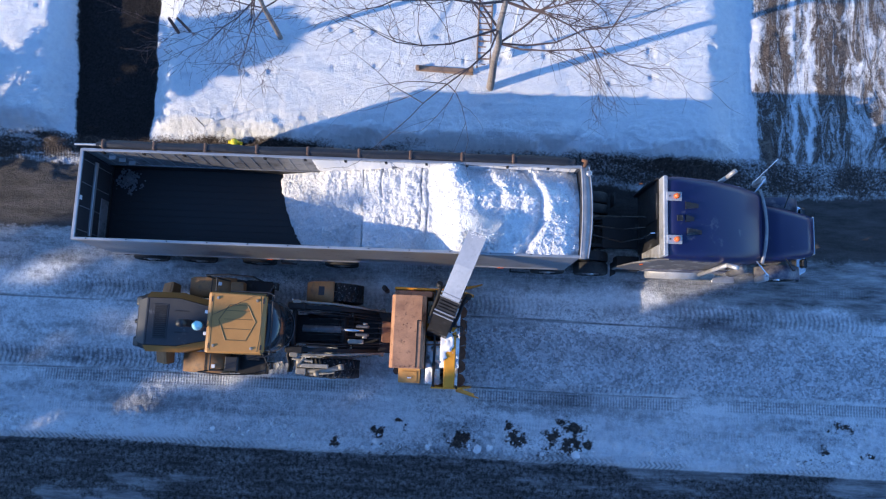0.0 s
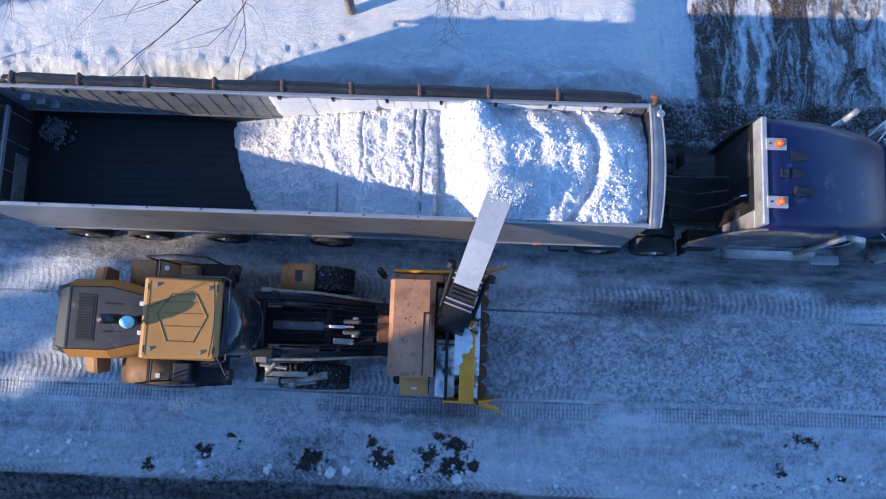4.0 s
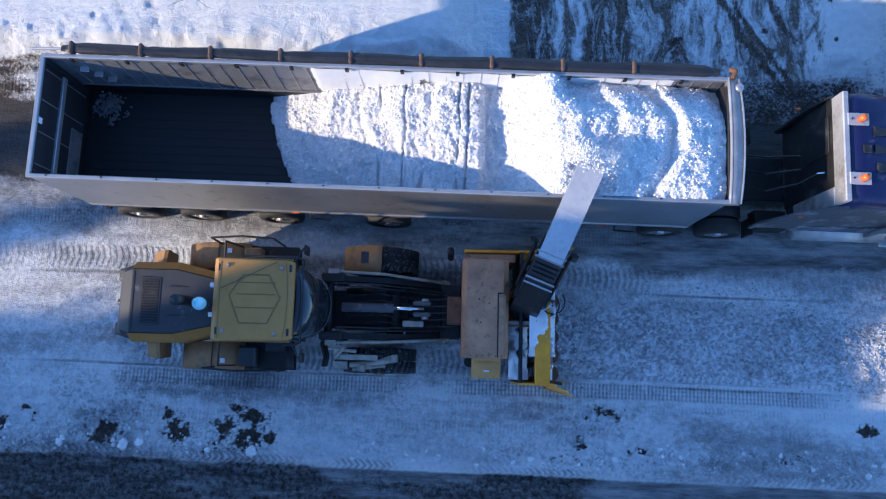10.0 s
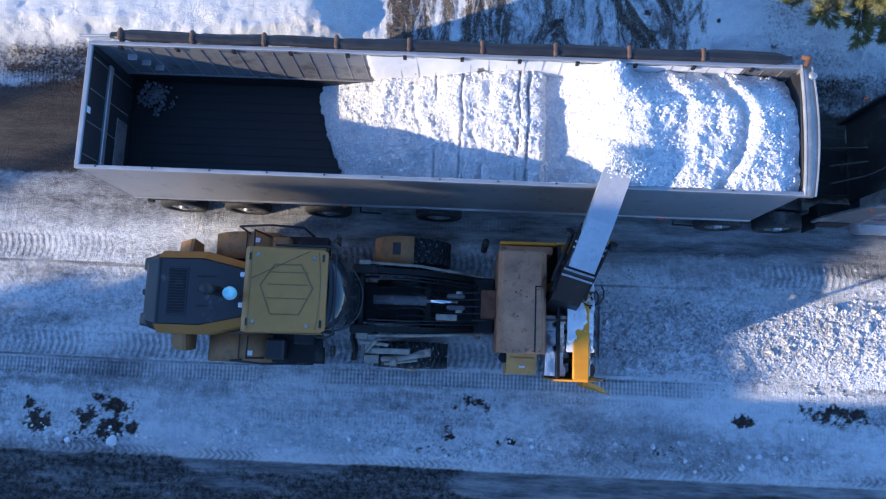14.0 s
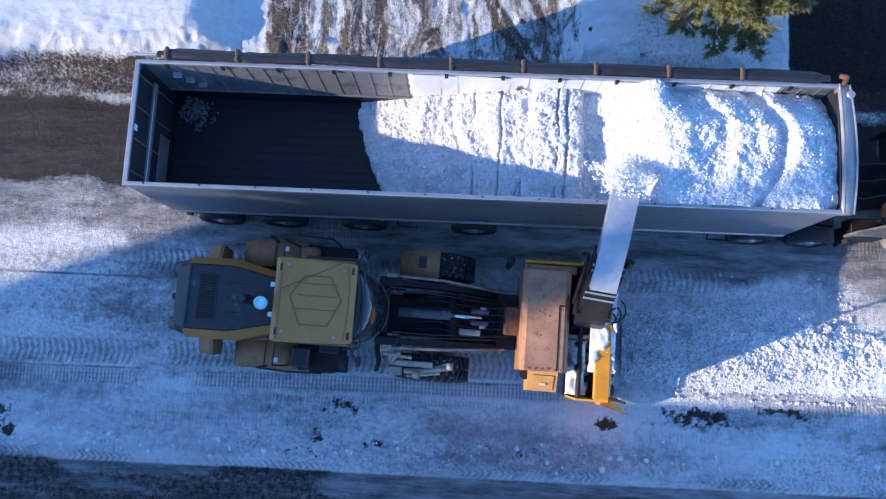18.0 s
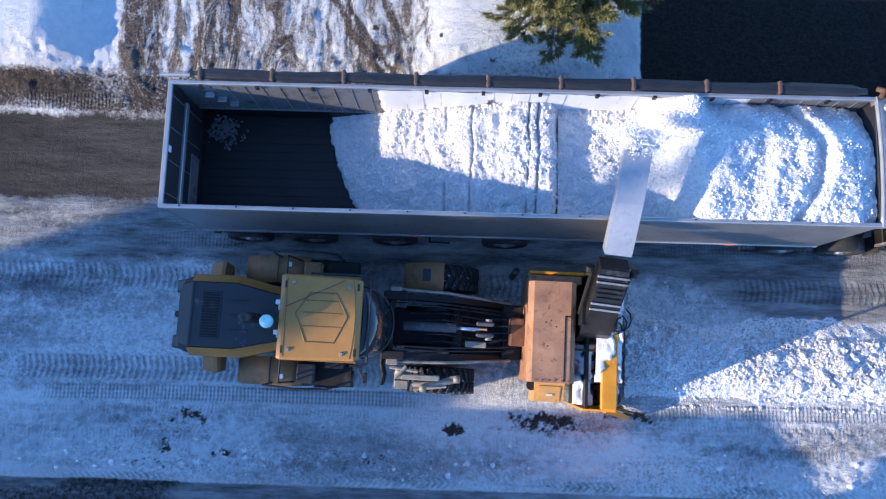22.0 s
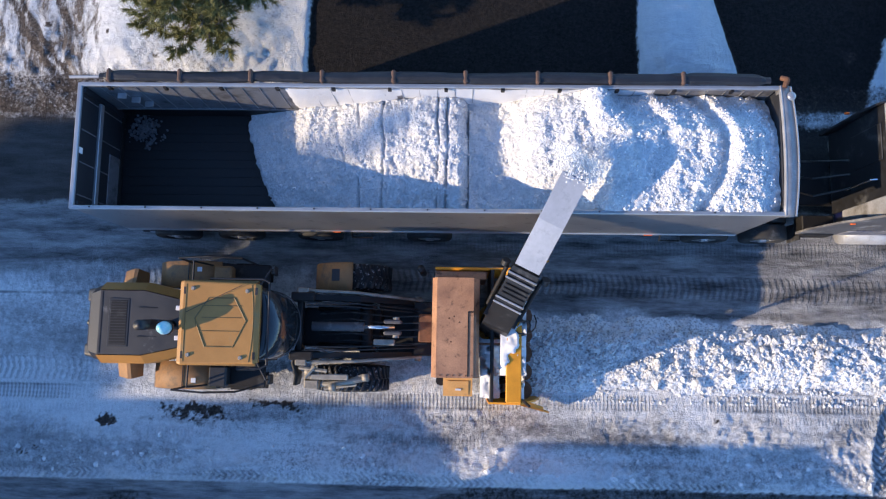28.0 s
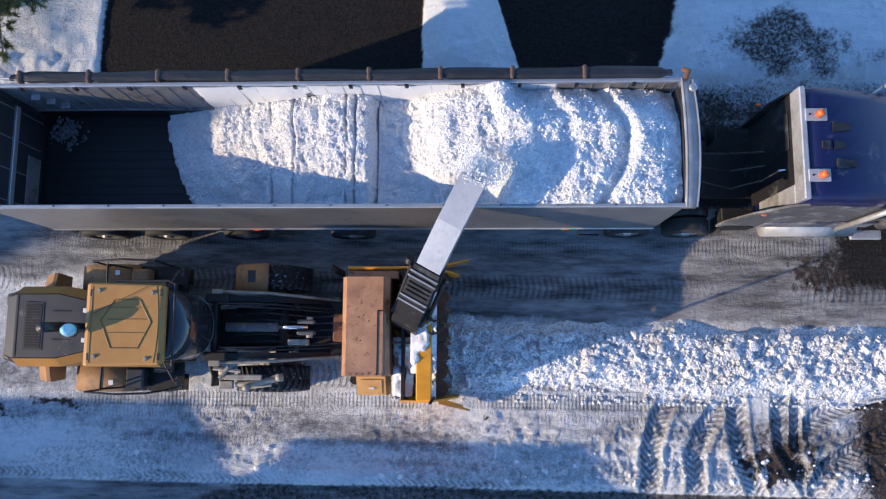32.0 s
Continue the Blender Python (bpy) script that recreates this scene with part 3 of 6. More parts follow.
def film_mask(x, y):
    """Asphalt that shows through a thin film of snow, north of the windrow."""
    wob = 0.9 * (cloud(x, y, 0.7, 37) - 0.5)
    worn = step(-9, 3, x)
    east = step(10, 14, x)
    lane = band(y + wob, -1.7 - 0.5 * worn - 0.9 * east, 0.2, 0.35) * (0.62 + 0.22 * worn + 0.12 * east)
    under = band(y + 0.5 * wob, -4.3, -2.6, 0.3) * (0.26 + 0.12 * step(-2, 2, x))
    groove = np.maximum(1 - step(0.02, 0.06, np.abs(y + 2.68 + 0.02 * np.sin(x * 0.7))), 0.8 * (1 - step(0.02, 0.05, np.abs(y + 4.86 + 0.03 * np.sin(x * 0.6))))) * (1 - step(12, 14, x)) * (0.30 + 0.5 * step(0.35, 0.6, cloud(x, y * 0, 0.5, 77)))
    blot = 0.36 * step(0.46, 0.68, cloud(x * 0.5, y * 1.5, 0.8, 39, 5, 0.6)) * band(y, -6.9, -4.9, 0.3)
    return np.clip(np.maximum.reduce([1 - step(-7.1, -6.95, y), lane, under, groove, blot]), 0, 1)


# splashes of mud: middle, radius, how long along the street
SPOTS = ((-12.2, -6.4, 0.26, 1.7), (-10.75, -6.0, 0.14, 1.0), (-10.5, -6.4, 0.25, 1.0), (-9.4, -6.15, 0.15, 1.8), (-9.05, -5.7, 0.16, 1.2), (-8.78, -5.95, 0.2, 1.0), (-8.8, -6.4, 0.24, 1.3), (-8.3, -6.45, 0.15, 1.0), (-13.98, -6.04, 0.17, 0.7), (-14.8, -6.35, 0.13, 1.2), (-16.0, -6.6, 0.14, 1.0),
         (-0.5, -5.56, 0.11, 2.4), (5.52, -5.7, 0.12, 1.8), (-1.03, -6.24, 0.12, 1.2), (0.26, -6.37, 0.09, 1.0), (7.72, -5.41, 0.2, 3.0), (9.58, -5.26, 0.11, 4.0), (19.84, -5.47, 0.09, 1.0), (26.6, -6.2, 0.5, 1.4), (27.7, -1.95, 0.38, 1.5), (4.2, 5.2, 0.3, 1.0), (1.1, 3.6, 0.22, 1.0))
HALOS = ((-9.7, -6.6, 1.6, 0.4), (-14.6, -6.7, 1.2, 0.5), (-1.2, -6.5, 1.4, 0.35), (3.6, -6.4, 2.0, 0.4), (7.7, -5.5, 1.6, 0.4), (-8.8, -6.0, 0.9, 0.5))


def mud_mask(x, y):
    n = cloud(x, y, 1.1, 21, 5, 0.6)
    streaks = cloud(x * 0.3, y * 2.2, 1.2, 27, 5, 0.6)
    west = 1 - step(-10.0, -7.0, x)
    verge = band(y + 0.6 * (n - 0.5), 1.65, 2.75, 0.3) * (0.12 + 0.13 * step(-1, 2, x) + 0.55 * n + west * (1.3 * streaks - 0.42))
    mouth = band(x, -4.5, 6.0, 0.8) * band(y, 1.6, 2.9, 0.3) * (0.44 + 0.4 * n)
    wet = band(x, -13.0, -3.0, 1.0) * band(y + 0.25 * (n - 0.5), 1.75, 2.75, 0.25) * (0.62 + 0.55 * (streaks - 0.4))
    pocks = band(x, 2.0, 6.5, 0.5) * band(y, 2.8, 6.0, 0.4) * 0.75 * step(0.66, 0.78, cloud(x, y, 2.6, 26, 4, 0.6))
    verge = np.maximum.reduce([verge, mouth, wet, pocks])
    spots = 0 * x
    splash = cloud(x, y, 5.0, 8, 5, 0.75) - 0.5
    bx, by = x + 0.75 * (cloud(x, y, 2.4, 81, 5, 0.8) - 0.5), y + 0.75 * (cloud(x, y, 2.4, 82, 5, 0.8) - 0.5)
    for sx, sy, r, wide in SPOTS:
        d2 = ((bx - sx) / (r * wide * 1.1)) ** 2 + ((by - sy) / r) ** 2
        spots = np.maximum(spots, 0.76 * np.exp(-0.8 * d2) + 1.9 * splash * np.exp(-0.2 * d2) + 0.16 * np.exp(-0.12 * d2))
    for hx, hy, rx, ry in HALOS:
        halo = np.exp(-((x - hx) / rx) ** 2 - ((y - hy) / ry) ** 2)
        spots = np.maximum(spots, halo * (0.20 + 0.62 * step(0.45, 0.75, cloud(x, y, 3.5, 9, 6, 0.85))))
    strip = band(y, -6.95, -6.2, 0.3) * step(0.55, 0.8, cloud(x, y, 1.1, 71)) * 0.36
    east = step(27.2, 29.0, x + 0.8 * (n - 0.5)) * (1 - step(-4.6, -3.8, y)) * 0.8
    brown = band(x + 0.8 * (n - 0.5), 5.6, 9.7, 0.4) * band(y, 2.4, 9.5, 0.5) * (0.20 + 0.30 * n)
    patch = 0.62 * (1 - step(0.3, 1.5, np.hypot((x - 26.4) / 2.4, (y - 3.7) / 0.95) + 2.2 * (cloud(x, y, 0.9, 29, 5, 0.65) - 0.5)))
    return np.maximum.reduce([verge, spots, strip, east, brown, patch])


def pale_tar_mask(x, y):
    """Asphalt of a paler brownish grey, in the west and faintly along the south."""
    west = (1 - 0.5 * band(x, -12.0, -4.0, 3.0)) * (1 - 0.8 * step(3.0, 11.0, x)) * band(y, -0.6, 2.2, 0.3)
    return np.maximum(west, 0.15 * (1 - step(-7.3, -6.9, y))) * (0.6 + 0.4 * cloud(x * 0.4, y * 1.5, 0.8, 73))


def drive_mask(x, y):
    """The rutted earth driveway: two broad bare wheel ways, then snow cut by narrow ruts that bend to the east."""
    n = cloud(x, y, 1.1, 21, 5, 0.6)
    w = 0.5 * (cloud(x * 0.6, y, 1.3, 24, 5, 0.7) - 0.5)
    inside = step(2.35, 2.9, y + 0.6 * (n - 0.5))
    way = 0.66 * band(x + w, -3.05, -1.78, 0.25) + 0.64 * band(x + w, -1.22, 0.02, 0.25) + 0.54 * band(x + w, 0.02, 4.4, 0.3)
    gap = 0.50 * band(x + w, -1.74, -1.26, 0.08)
    bend = 2.35 + 0.62 * np.clip(4.9 - y, 0, 3) ** 1.25 * 0.8
    ruts = np.maximum(1 - step(0.06, 0.16, np.abs(x - bend + w)), 1 - step(0.05, 0.12, np.abs(x - bend - 0.28 + w)))
    ruts = np.maximum(ruts, 0.9 * (1 - step(0.05, 0.12, np.abs(x - bend - 1.15 - 0.5 * w))) * step(3.6, 4.2, y))
    thin = np.where((x > 1.4) & (x < 5.0), 0.47 + 0.25 * ruts, way)
    return inside * np.maximum(np.where(x > 1.4, thin, way), gap) * (1 - step(4.6, 5.2, x))


def grit_mask(x, y):
    """How crumbly the snow lies."""
    lump = cloud(x, y, 0.7, 43)
    return np.clip(np.maximum.reduce([0.22 + 0.6 * step(0.52, 0.7, lump), 0.9 * band(y, -6.95, -6.1, 0.35) * step(0.3, 0.55, cloud(x, y, 0.9, 48)), 0.8 * band(y, 1.6, 3.4, 0.3), 0.6 * band(y, -4.7, -2.2, 0.3)]), 0, 1)


def packed_mask(x, y):
    return np.clip(band(y, -7.3, 2.4, 0.3) * (0.35 + 0.75 * cloud(x * 0.35, y * 1.6, 0.8, 41)), 0, 1)


# lines of tyre prints along the street: middle, half width, strength, slant of the bars
LINES = ((-2.30, 0.26, 0.8, 0.25), (-4.50, 0.27, 0.85, 0.25), (-5.05, 0.17, 0.9, 0.0), (-6.90, 0.12, 0.9, 0.9), (-1.35, 0.16, 0.3, 0.0), (-5.95, 0.12, 0.3, 0.0), (-5.42, 0.07, 0.35, 0.0), (1.95, 0.2, 0.6, 0.0))
# ways of a machine that has turned across the street
TURNS = (((25.83, -4.39), (25.26, -5.02), (24.83, -5.57), (24.61, -6.12), (24.62, -7.0)), ((25.57, -5.0), (25.61, -5.69), (25.7, -6.23), (26.0, -7.0)), ((26.94, -4.09), (26.64, -4.58), (26.58, -5.26), (26.66, -5.87), (27.03, -6.59), (27.28, -7.0)),
         ((30.0, -4.45), (29.0, -4.6), (28.2, -4.86), (27.5, -5.18), (27.08, -5.52)), ((30.0, -5.2), (28.95, -5.55), (28.2, -5.97), (27.58, -6.38), (27.29, -6.8)), ((24.24, -4.63), (23.81, -5.32), (23.62, -6.01), (23.57, -7.0)), ((27.06, -4.4), (26.93, -5.0), (26.89, -5.9)))
TREADS = {}


def treads(x, y):
    """Strength, way along, way across, slant and depth of the tyre prints."""
    if x.shape in TREADS and x.size > 9:
        return TREADS[x.shape]
    mask, along, across, slant, deep = 0 * x, x + 0, 0 * x, 0 * x, 0 * x
    for yc, half, k, sl in LINES:
        off = y - yc - 0.05 * np.sin(x * 0.31 + yc)
        near = np.abs(off) < half + 0.07
        seen = k * (1 - step(half - 0.03, half + 0.03, np.abs(off))) * (0.1 + 0.9 * step(0.40, 0.60, cloud(x * 0.5, y * 0 + yc, 0.7, 47)))
        mask, across, slant = np.where(near, seen, mask), np.where(near, off * (1.0 if sl else 1.9), across), np.where(near, sl, slant)
        along = np.where(near & (sl == 0), x * 1.7, along)
        deep = np.where(near, 0.035 * seen, deep)
    zone = (x > 22.5) & (x < 31) & (y > -7.4) & (y < -3.4)
    if zone.any():
        px, py = x[zone], y[zone]
        for n, path in enumerate(TURNS):
            near, al, ac, run, half = 9.0 + 0 * px, 0 * px, 0 * px, 0.0, (0.21 if n < 6 else 0.12)
            for (ax, ay), (bx, by) in zip(path, path[1:]):
                length = math.hypot(bx - ax, by - ay)
                ux, uy = (bx - ax) / length, (by - ay) / length
                u = np.clip((px - ax) * ux + (py - ay) * uy, 0, length)
                r = np.hypot(px - ax - u * ux, py - ay - u * uy)
                hit = r < near
                d = (px - ax) * -uy + (py - ay) * ux
                near, al, ac = np.where(hit, r, near), np.where(hit, run + u, al), np.where(hit, d, ac)
                run += length
            on = near < half + 0.05
            fresh = 1 - step(half - 0.03, half + 0.03, near)
            for field, value in ((mask, 1.0 * fresh), (along, al), (across, ac), (slant, 0.95 + 0 * al), (deep, 0.085 * fresh)):
                field[zone] = np.where(on, value, field[zone])
            rim = np.exp(-((near - half - 0.08) / 0.06) ** 2)
            deep[zone] = deep[zone] - 0.035 * rim * (fresh < 0.1)
    TREADS[x.shape] = (mask, along, across, slant, deep)
    return TREADS[x.shape]


def ground_height(x, y):
    bare = bare_mask(x, y)
    n2, n5 = cloud(x, y, 2.2, 4), cloud(x, y, 4.5, 6, 4, 0.65)
    z = 0.06 * (cloud(x, y, 0.5, 1) - 0.5) + 0.05 * (cloud(x * 0.5, y * 2.4, 1.6, 2) - 0.5)
    lumps = band(y, -6.9, -5.3, 0.3) * (0.05 * (n2 - 0.4) + 0.17 * (cloud(x, y, 6.0, 64, 4, 0.75) - 0.45) * step(0.3, 0.55, cloud(x, y, 0.8, 65)))
    lumps = lumps + 0.09 * band(y, -6.95, -6.45, 0.2) * (0.5 + cloud(x, y, 5.0, 66, 3, 0.7))
    street = band(y, -7, 2.6, 0.1)
    rough = 0.045 * (n5 - 0.5) * street * (0.5 + 0.9 * cloud(x, y, 0.6, 44))
    bank = step(2.2, 3.2, y + 0.7 * (cloud(x, y, 0.9, 9) - 0.5))
    drive = step(-4.95, -3.3, x) * (1 - step(4.0, 5.5, x))
    flank = step(-22.9, -21.8, x) + (1 - step(-26.3, -25.2, x)) - step(7.6, 9.9, x) + step(18.0, 18.9, x) - step(19.4, 20.5, x) + step(23.9, 25.2, x)
    deep = 0.66 * (1 - step(-6, 4, x)) + 0.36 * step(-6, 4, x)
    crumb = band(y, 1.9, 3.6, 0.5) * (0.16 * (cloud(x, y, 3.2, 14, 4, 0.65) - 0.45))
    yard = bank * deep * np.clip(flank, 0, 1) * (1 - 0.93 * drive) + (0.16 * bank * (cloud(x, y, 0.45, 12) - 0.4) + 0.05 * bank * (n2 - 0.5)) * (1 - drive)
    yard = yard + crumb + bank * drive * 0.13 * (cloud(x * 3.4 + 0.5 * np.sin(y * 0.5) + 0.15 * y, y * 0.30, 1.0, 31, 6, 0.68) - 0.5) + bank * drive * 0.08 * (n5 - 0.5)
    trail = np.minimum.reduce([np.abs(y - 6.35 + 0.04 * (x + 17)), np.abs(y - 5.0 - 0.11 * (x + 17)), np.abs(y - 4.4 - 0.25 * (x + 10))])
    feet = -0.05 * bank * step(0.42, 0.55, cloud(x, y, 1.4, 76)) * (1 - drive) * (1 - step(0.06, 0.16, trail)) * step(0.1, 0.7, np.sin(x * 9.2 + y))
    snow = 0.07 + z + lumps + rough - treads(x, y)[4] * (1 - bare) + yard + feet
    low = -0.03 + 0.012 * cloud(x, y, 3.0, 15)
    far = step(60, 200, np.hypot(x, y))
    b = np.clip(bare * 1.2, 0, 1)
    return (snow * (1 - b) + low * b) * (1 - far)


xs = np.concatenate([-np.geomspace(900, 33, 24), np.arange(-32.5, 22.5, 0.05), np.arange(22.5, 30.5, 0.03), np.arange(30.5, 33.5, 0.05), np.geomspace(34, 900, 24)])
ys = np.concatenate([-np.geomspace(900, 9.6, 24), np.arange(-9.2, -7.2, 0.05), np.arange(-7.2, -4.0, 0.03), np.arange(-4.0, 9.4, 0.05), np.geomspace(9.8, 900, 24)])
ground = tagged(sheet("ground", xs, ys, ground_height, {"bare": bare_mask, "mud": mud_mask, "packed": packed_mask, "film": film_mask, "drive": drive_mask, "grit": grit_mask, "pale_tar": pale_tar_mask, "tread": lambda x, y: treads(x, y)[0] * (1 - 0.8 * bare_mask(x, y)), "along": lambda x, y: treads(x, y)[1], "across": lambda x, y: treads(x, y)[2], "slant": lambda x, y: treads(x, y)[3]}, M_GROUND),
                "snow-covered street with bare wet asphalt lanes, muddy verge and cleared driveways", "ground", kind="structure")
rc = random.Random(3)
for sx, sy, r, wide in SPOTS[:17]:
    for k in range(1 if r > 0.15 else 0):
        bm = bmesh.new()
        q = rc.uniform(0.03, 0.06)
        ico(bm, (0, 0, 0), q, 2, 0.7, 0.3, rc)
        ob = tagged(part("mud_clod", bm, M_CLUMP), "dark frozen clod of mud on the snowy street", "clod", "mud clods on the street")
        cx, cy = sx + rc.uniform(-1, 1) * r * wide, sy + rc.uniform(-1, 1) * r
        ob.location = (cx, cy, float(ground_height(np.array([[cx]]), np.array([[cy]]))[0, 0]) + q * 0.3)


# ---- wheels ----
def tyre_mesh(r, w, hub):
    bm = bmesh.new()
    prof = [(hub, -w / 2), (r * 0.93, -w / 2), (r, -w * 0.38), (r, w * 0.38), (r * 0.93, w / 2), (hub, w / 2)]
    n = 32
    rows = [[bm.verts.new((p * math.cos(2 * math.pi * i / n), s, p * math.sin(2 * math.pi * i / n))) for p, s in prof] for i in range(n)]
    for i in range(n):
        a, b = rows[i], rows[(i + 1) % n]
        for k in range(len(prof)):
            q = (k + 1) % len(prof)
            bm.faces.new((a[k], a[q], b[q], b[k]))
    bmesh.ops.recalc_face_normals(bm, faces=bm.faces)
    return bm


def rim_mesh(r, w, side, holes=8):
    bm = bmesh.new()
    y = side * w * 0.5
    add_rod(bm, (0, -w * 0.42, 0), (0, w * 0.42, 0), r, None, 24)
    add_rod(bm, (0, y * 0.8, 0), (0, y * 1.12, 0), r * 0.42, r * 0.32, 14)
    for i in range(holes):
        a = 2 * math.pi * i / holes
        add_rod(bm, (r * 0.62 * math.cos(a), y * 0.7, r * 0.62 * math.sin(a)), (r * 0.62 * math.cos(a), y * 0.92, r * 0.62 * math.sin(a)), r * 0.09, None, 8)
    return bm


LUG = {}             # one block of each hand for the lugged tyres
WHEELS = []          # wheel, its place on its thing, its radius


def wheel(parent, x, y, r, w, side, carrier, lugs=0, rim_mat=None, rim_r=0.56):
    hub = new("wheel")
    hub.parent = parent
    hub.location = (x, y, r)
    part("tyre", tyre_mesh(r, w, r * rim_r), M_LUGGED if lugs else M_RUBBER, hub, "black lugged tyre with packed snow" if lugs else "", True)
    part("rim", rim_mesh(r * rim_r * 1.02, w, side), rim_mat or M_RIM, hub)
    for i in range(2 * lugs):
        hand = 1 if i % 2 else -1
        if hand not in LUG:
            bm = box(r - 0.02, r + 0.05, 0.015, w * 0.5, -0.030 * r, 0.030 * r, 0.006, Matrix.Scale(hand, 4, (0, 1, 0)) @ Matrix.Rotation(0.35, 4, 'X'))
            bmesh.ops.recalc_face_normals(bm, faces=bm.faces)
            LUG[hand] = part("lug", bm, M_RUBBER, hub)
            lug = LUG[hand]
        else:
            lug = new("lug", LUG[hand].data)
            lug.parent = hub
        lug.rotation_euler = (0, -2 * math.pi * (i // 2 + (0.5 if hand > 0 else 0)) / lugs, 0)
    WHEELS.append((hub, (x, y, r), r, carrier))
    return hub


# ---- the open-topped trailer ----
TOP, REAR, HALF, DECK = 3.9, -13.5, 1.26, 1.98
trailer = thing("trailer", "long open-top aluminium trailer with snow load and rolled tarp", "trailer")
for s, nm in ((1, "side_wall"), (-1, "side_wall")):
    y0, y1 = sorted((s * HALF, s * (HALF - 0.05)))
    w = box(REAR, 0.0, y0, y1, 1.46, TOP - 0.06, 0.005)
    part(nm, w, M_ALU if s < 0 else M_ALU_IN, trailer, "smooth aluminium side with salt streaks")
    for k in range(38 if s > 0 else 0):
        x = REAR + 0.3 + k * 0.35
        part("wall_seam", box(x, x + 0.012, s * (HALF - 0.058) - 0.006, s * (HALF - 0.058) + 0.006, DECK + 0.08, TOP - 0.12, 0), M_RAIL, trailer)
    part("top_rail", box(REAR - 0.02, 0.1, s * (HALF - 0.035) - 0.038, s * (HALF - 0.035) + 0.04, TOP - 0.07, TOP + 0.03, 0.015), M_RAIL, trailer, "bright aluminium top rail")
    part("bottom_rail", box(REAR, 0.0, s * (HALF - 0.03) - 0.05, s * (HALF - 0.03) + 0.05, 1.36, 1.48, 0.015), M_RAIL, trailer)
part("floor", box(REAR, 0, -HALF + 0.05, HALF - 0.05, DECK - 0.12, DECK, 0.0), M_FLOOR, trailer, "dark wet slatted floor")
for k in range(12):
    y = -1.16 + k * 0.194
    part("floor_slat", box(REAR + 0.05, -0.1, y, y + 0.185, DECK, DECK + 0.008, 0.002), M_FLOOR, trailer)
for s in (-1, 1):
    y0, y1 = sorted((s * (HALF - 0.052), s * (HALF - 0.072)))
    part("wear_strip", box(REAR + 0.02, -0.1, y0, y1, DECK + 0.01, 2.44, 0.003), M_FLOOR, trailer, "black wear strip along the floor")
    y0, y1 = sorted((s * (HALF - 0.052), s * (HALF - 0.085)))
    part("strip_edge", box(REAR + 0.02, -0.1, y0, y1, 2.44, 2.49, 0.003), M_ALU_IN, trailer, "scuffed aluminium edge above the wear strip")
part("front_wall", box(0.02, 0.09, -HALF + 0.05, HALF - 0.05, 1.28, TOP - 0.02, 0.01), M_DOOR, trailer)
# arched header along the front
rings = []
for k in range(13):
    y = -HALF + 2 * HALF * k / 12
    bow = 0.10 * (1 - (y / HALF) ** 2)
    rings.append([(x + 0.06 + bow * (0.5 if x < 0.1 else 1), y, z) for x, z in ((-0.05, TOP - 0.16), (-0.05, TOP + 0.03), (0.0, TOP + 0.05), (0.16, TOP + 0.0), (0.18, TOP - 0.16))])
part("front_header", loft(rings), M_HEADER, trailer, "arched dull grey front header", True)
part("header_edge", pipe([(0.235 + 0.10 * (1 - (y / HALF) ** 2), y, TOP + 0.005) for y in [-HALF + 2 * HALF * k / 12 for k in range(13)]], 0.018), M_RAIL, trailer, "bright header edge")
part("header_edge", pipe([(0.03 + 0.05 * (1 - (y / HALF) ** 2), y, TOP + 0.045) for y in [-HALF + 2 * HALF * k / 12 for k in range(13)]], 0.014), M_RAIL, trailer, "bright header edge")
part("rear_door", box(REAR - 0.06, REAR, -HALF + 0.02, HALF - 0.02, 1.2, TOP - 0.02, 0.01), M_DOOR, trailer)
part("rear_top_edge", box(REAR - 0.08, REAR + 0.01, -HALF, HALF, TOP - 0.06, TOP + 0.02, 0.015), M_RAIL, trailer, "pale blue-white door edge")
part("door_rib", box(REAR, REAR + 0.06, -HALF + 0.22, HALF - 0.2, 3.05, 3.19, 0.01), M_RAIL, trailer, "pale horizontal door rib")
part("kick_plate", box(REAR, REAR + 0.02, -HALF + 0.2, 0.15, 2.14, 2.6, 0.004), M_ALU_IN, trailer, "scuffed kick plate low on the door")
part("door_sill", box(REAR, REAR + 0.03, -HALF + 0.06, HALF - 0.06, DECK + 0.009, 2.13, 0.004), M_FLOOR, trailer)
for y in (-0.95, -0.3, 0.35, 0.98):
    part("door_seam", box(REAR, REAR + 0.012, y - 0.012, y + 0.012, 2.14, TOP - 0.1, 0.003), M_ALU_IN, trailer)
for y in (-1.14, 1.14):
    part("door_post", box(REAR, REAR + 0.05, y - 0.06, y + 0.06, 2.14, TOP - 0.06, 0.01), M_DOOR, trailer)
part("sticker", box(REAR + 0.012, REAR + 0.022, -0.14, -0.02, TOP - 0.17, TOP - 0.05, 0), M_DECAL, trailer)
for k in range(3):
    part("ladder_step", box(REAR + 0.5 + 0.17 * k, REAR + 0.68 + 0.17 * k, HALF - 0.17, HALF - 0.052, 3.42 - 0.26 * k, 3.46 - 0.26 * k, 0.008), M_RAIL, trailer, "pale plastic ladder step")
# rolled tarp along the far rail with its straps
rings = []
rt = random.Random(8)
fold = [rt.uniform(-1, 1) for _ in range(14)]
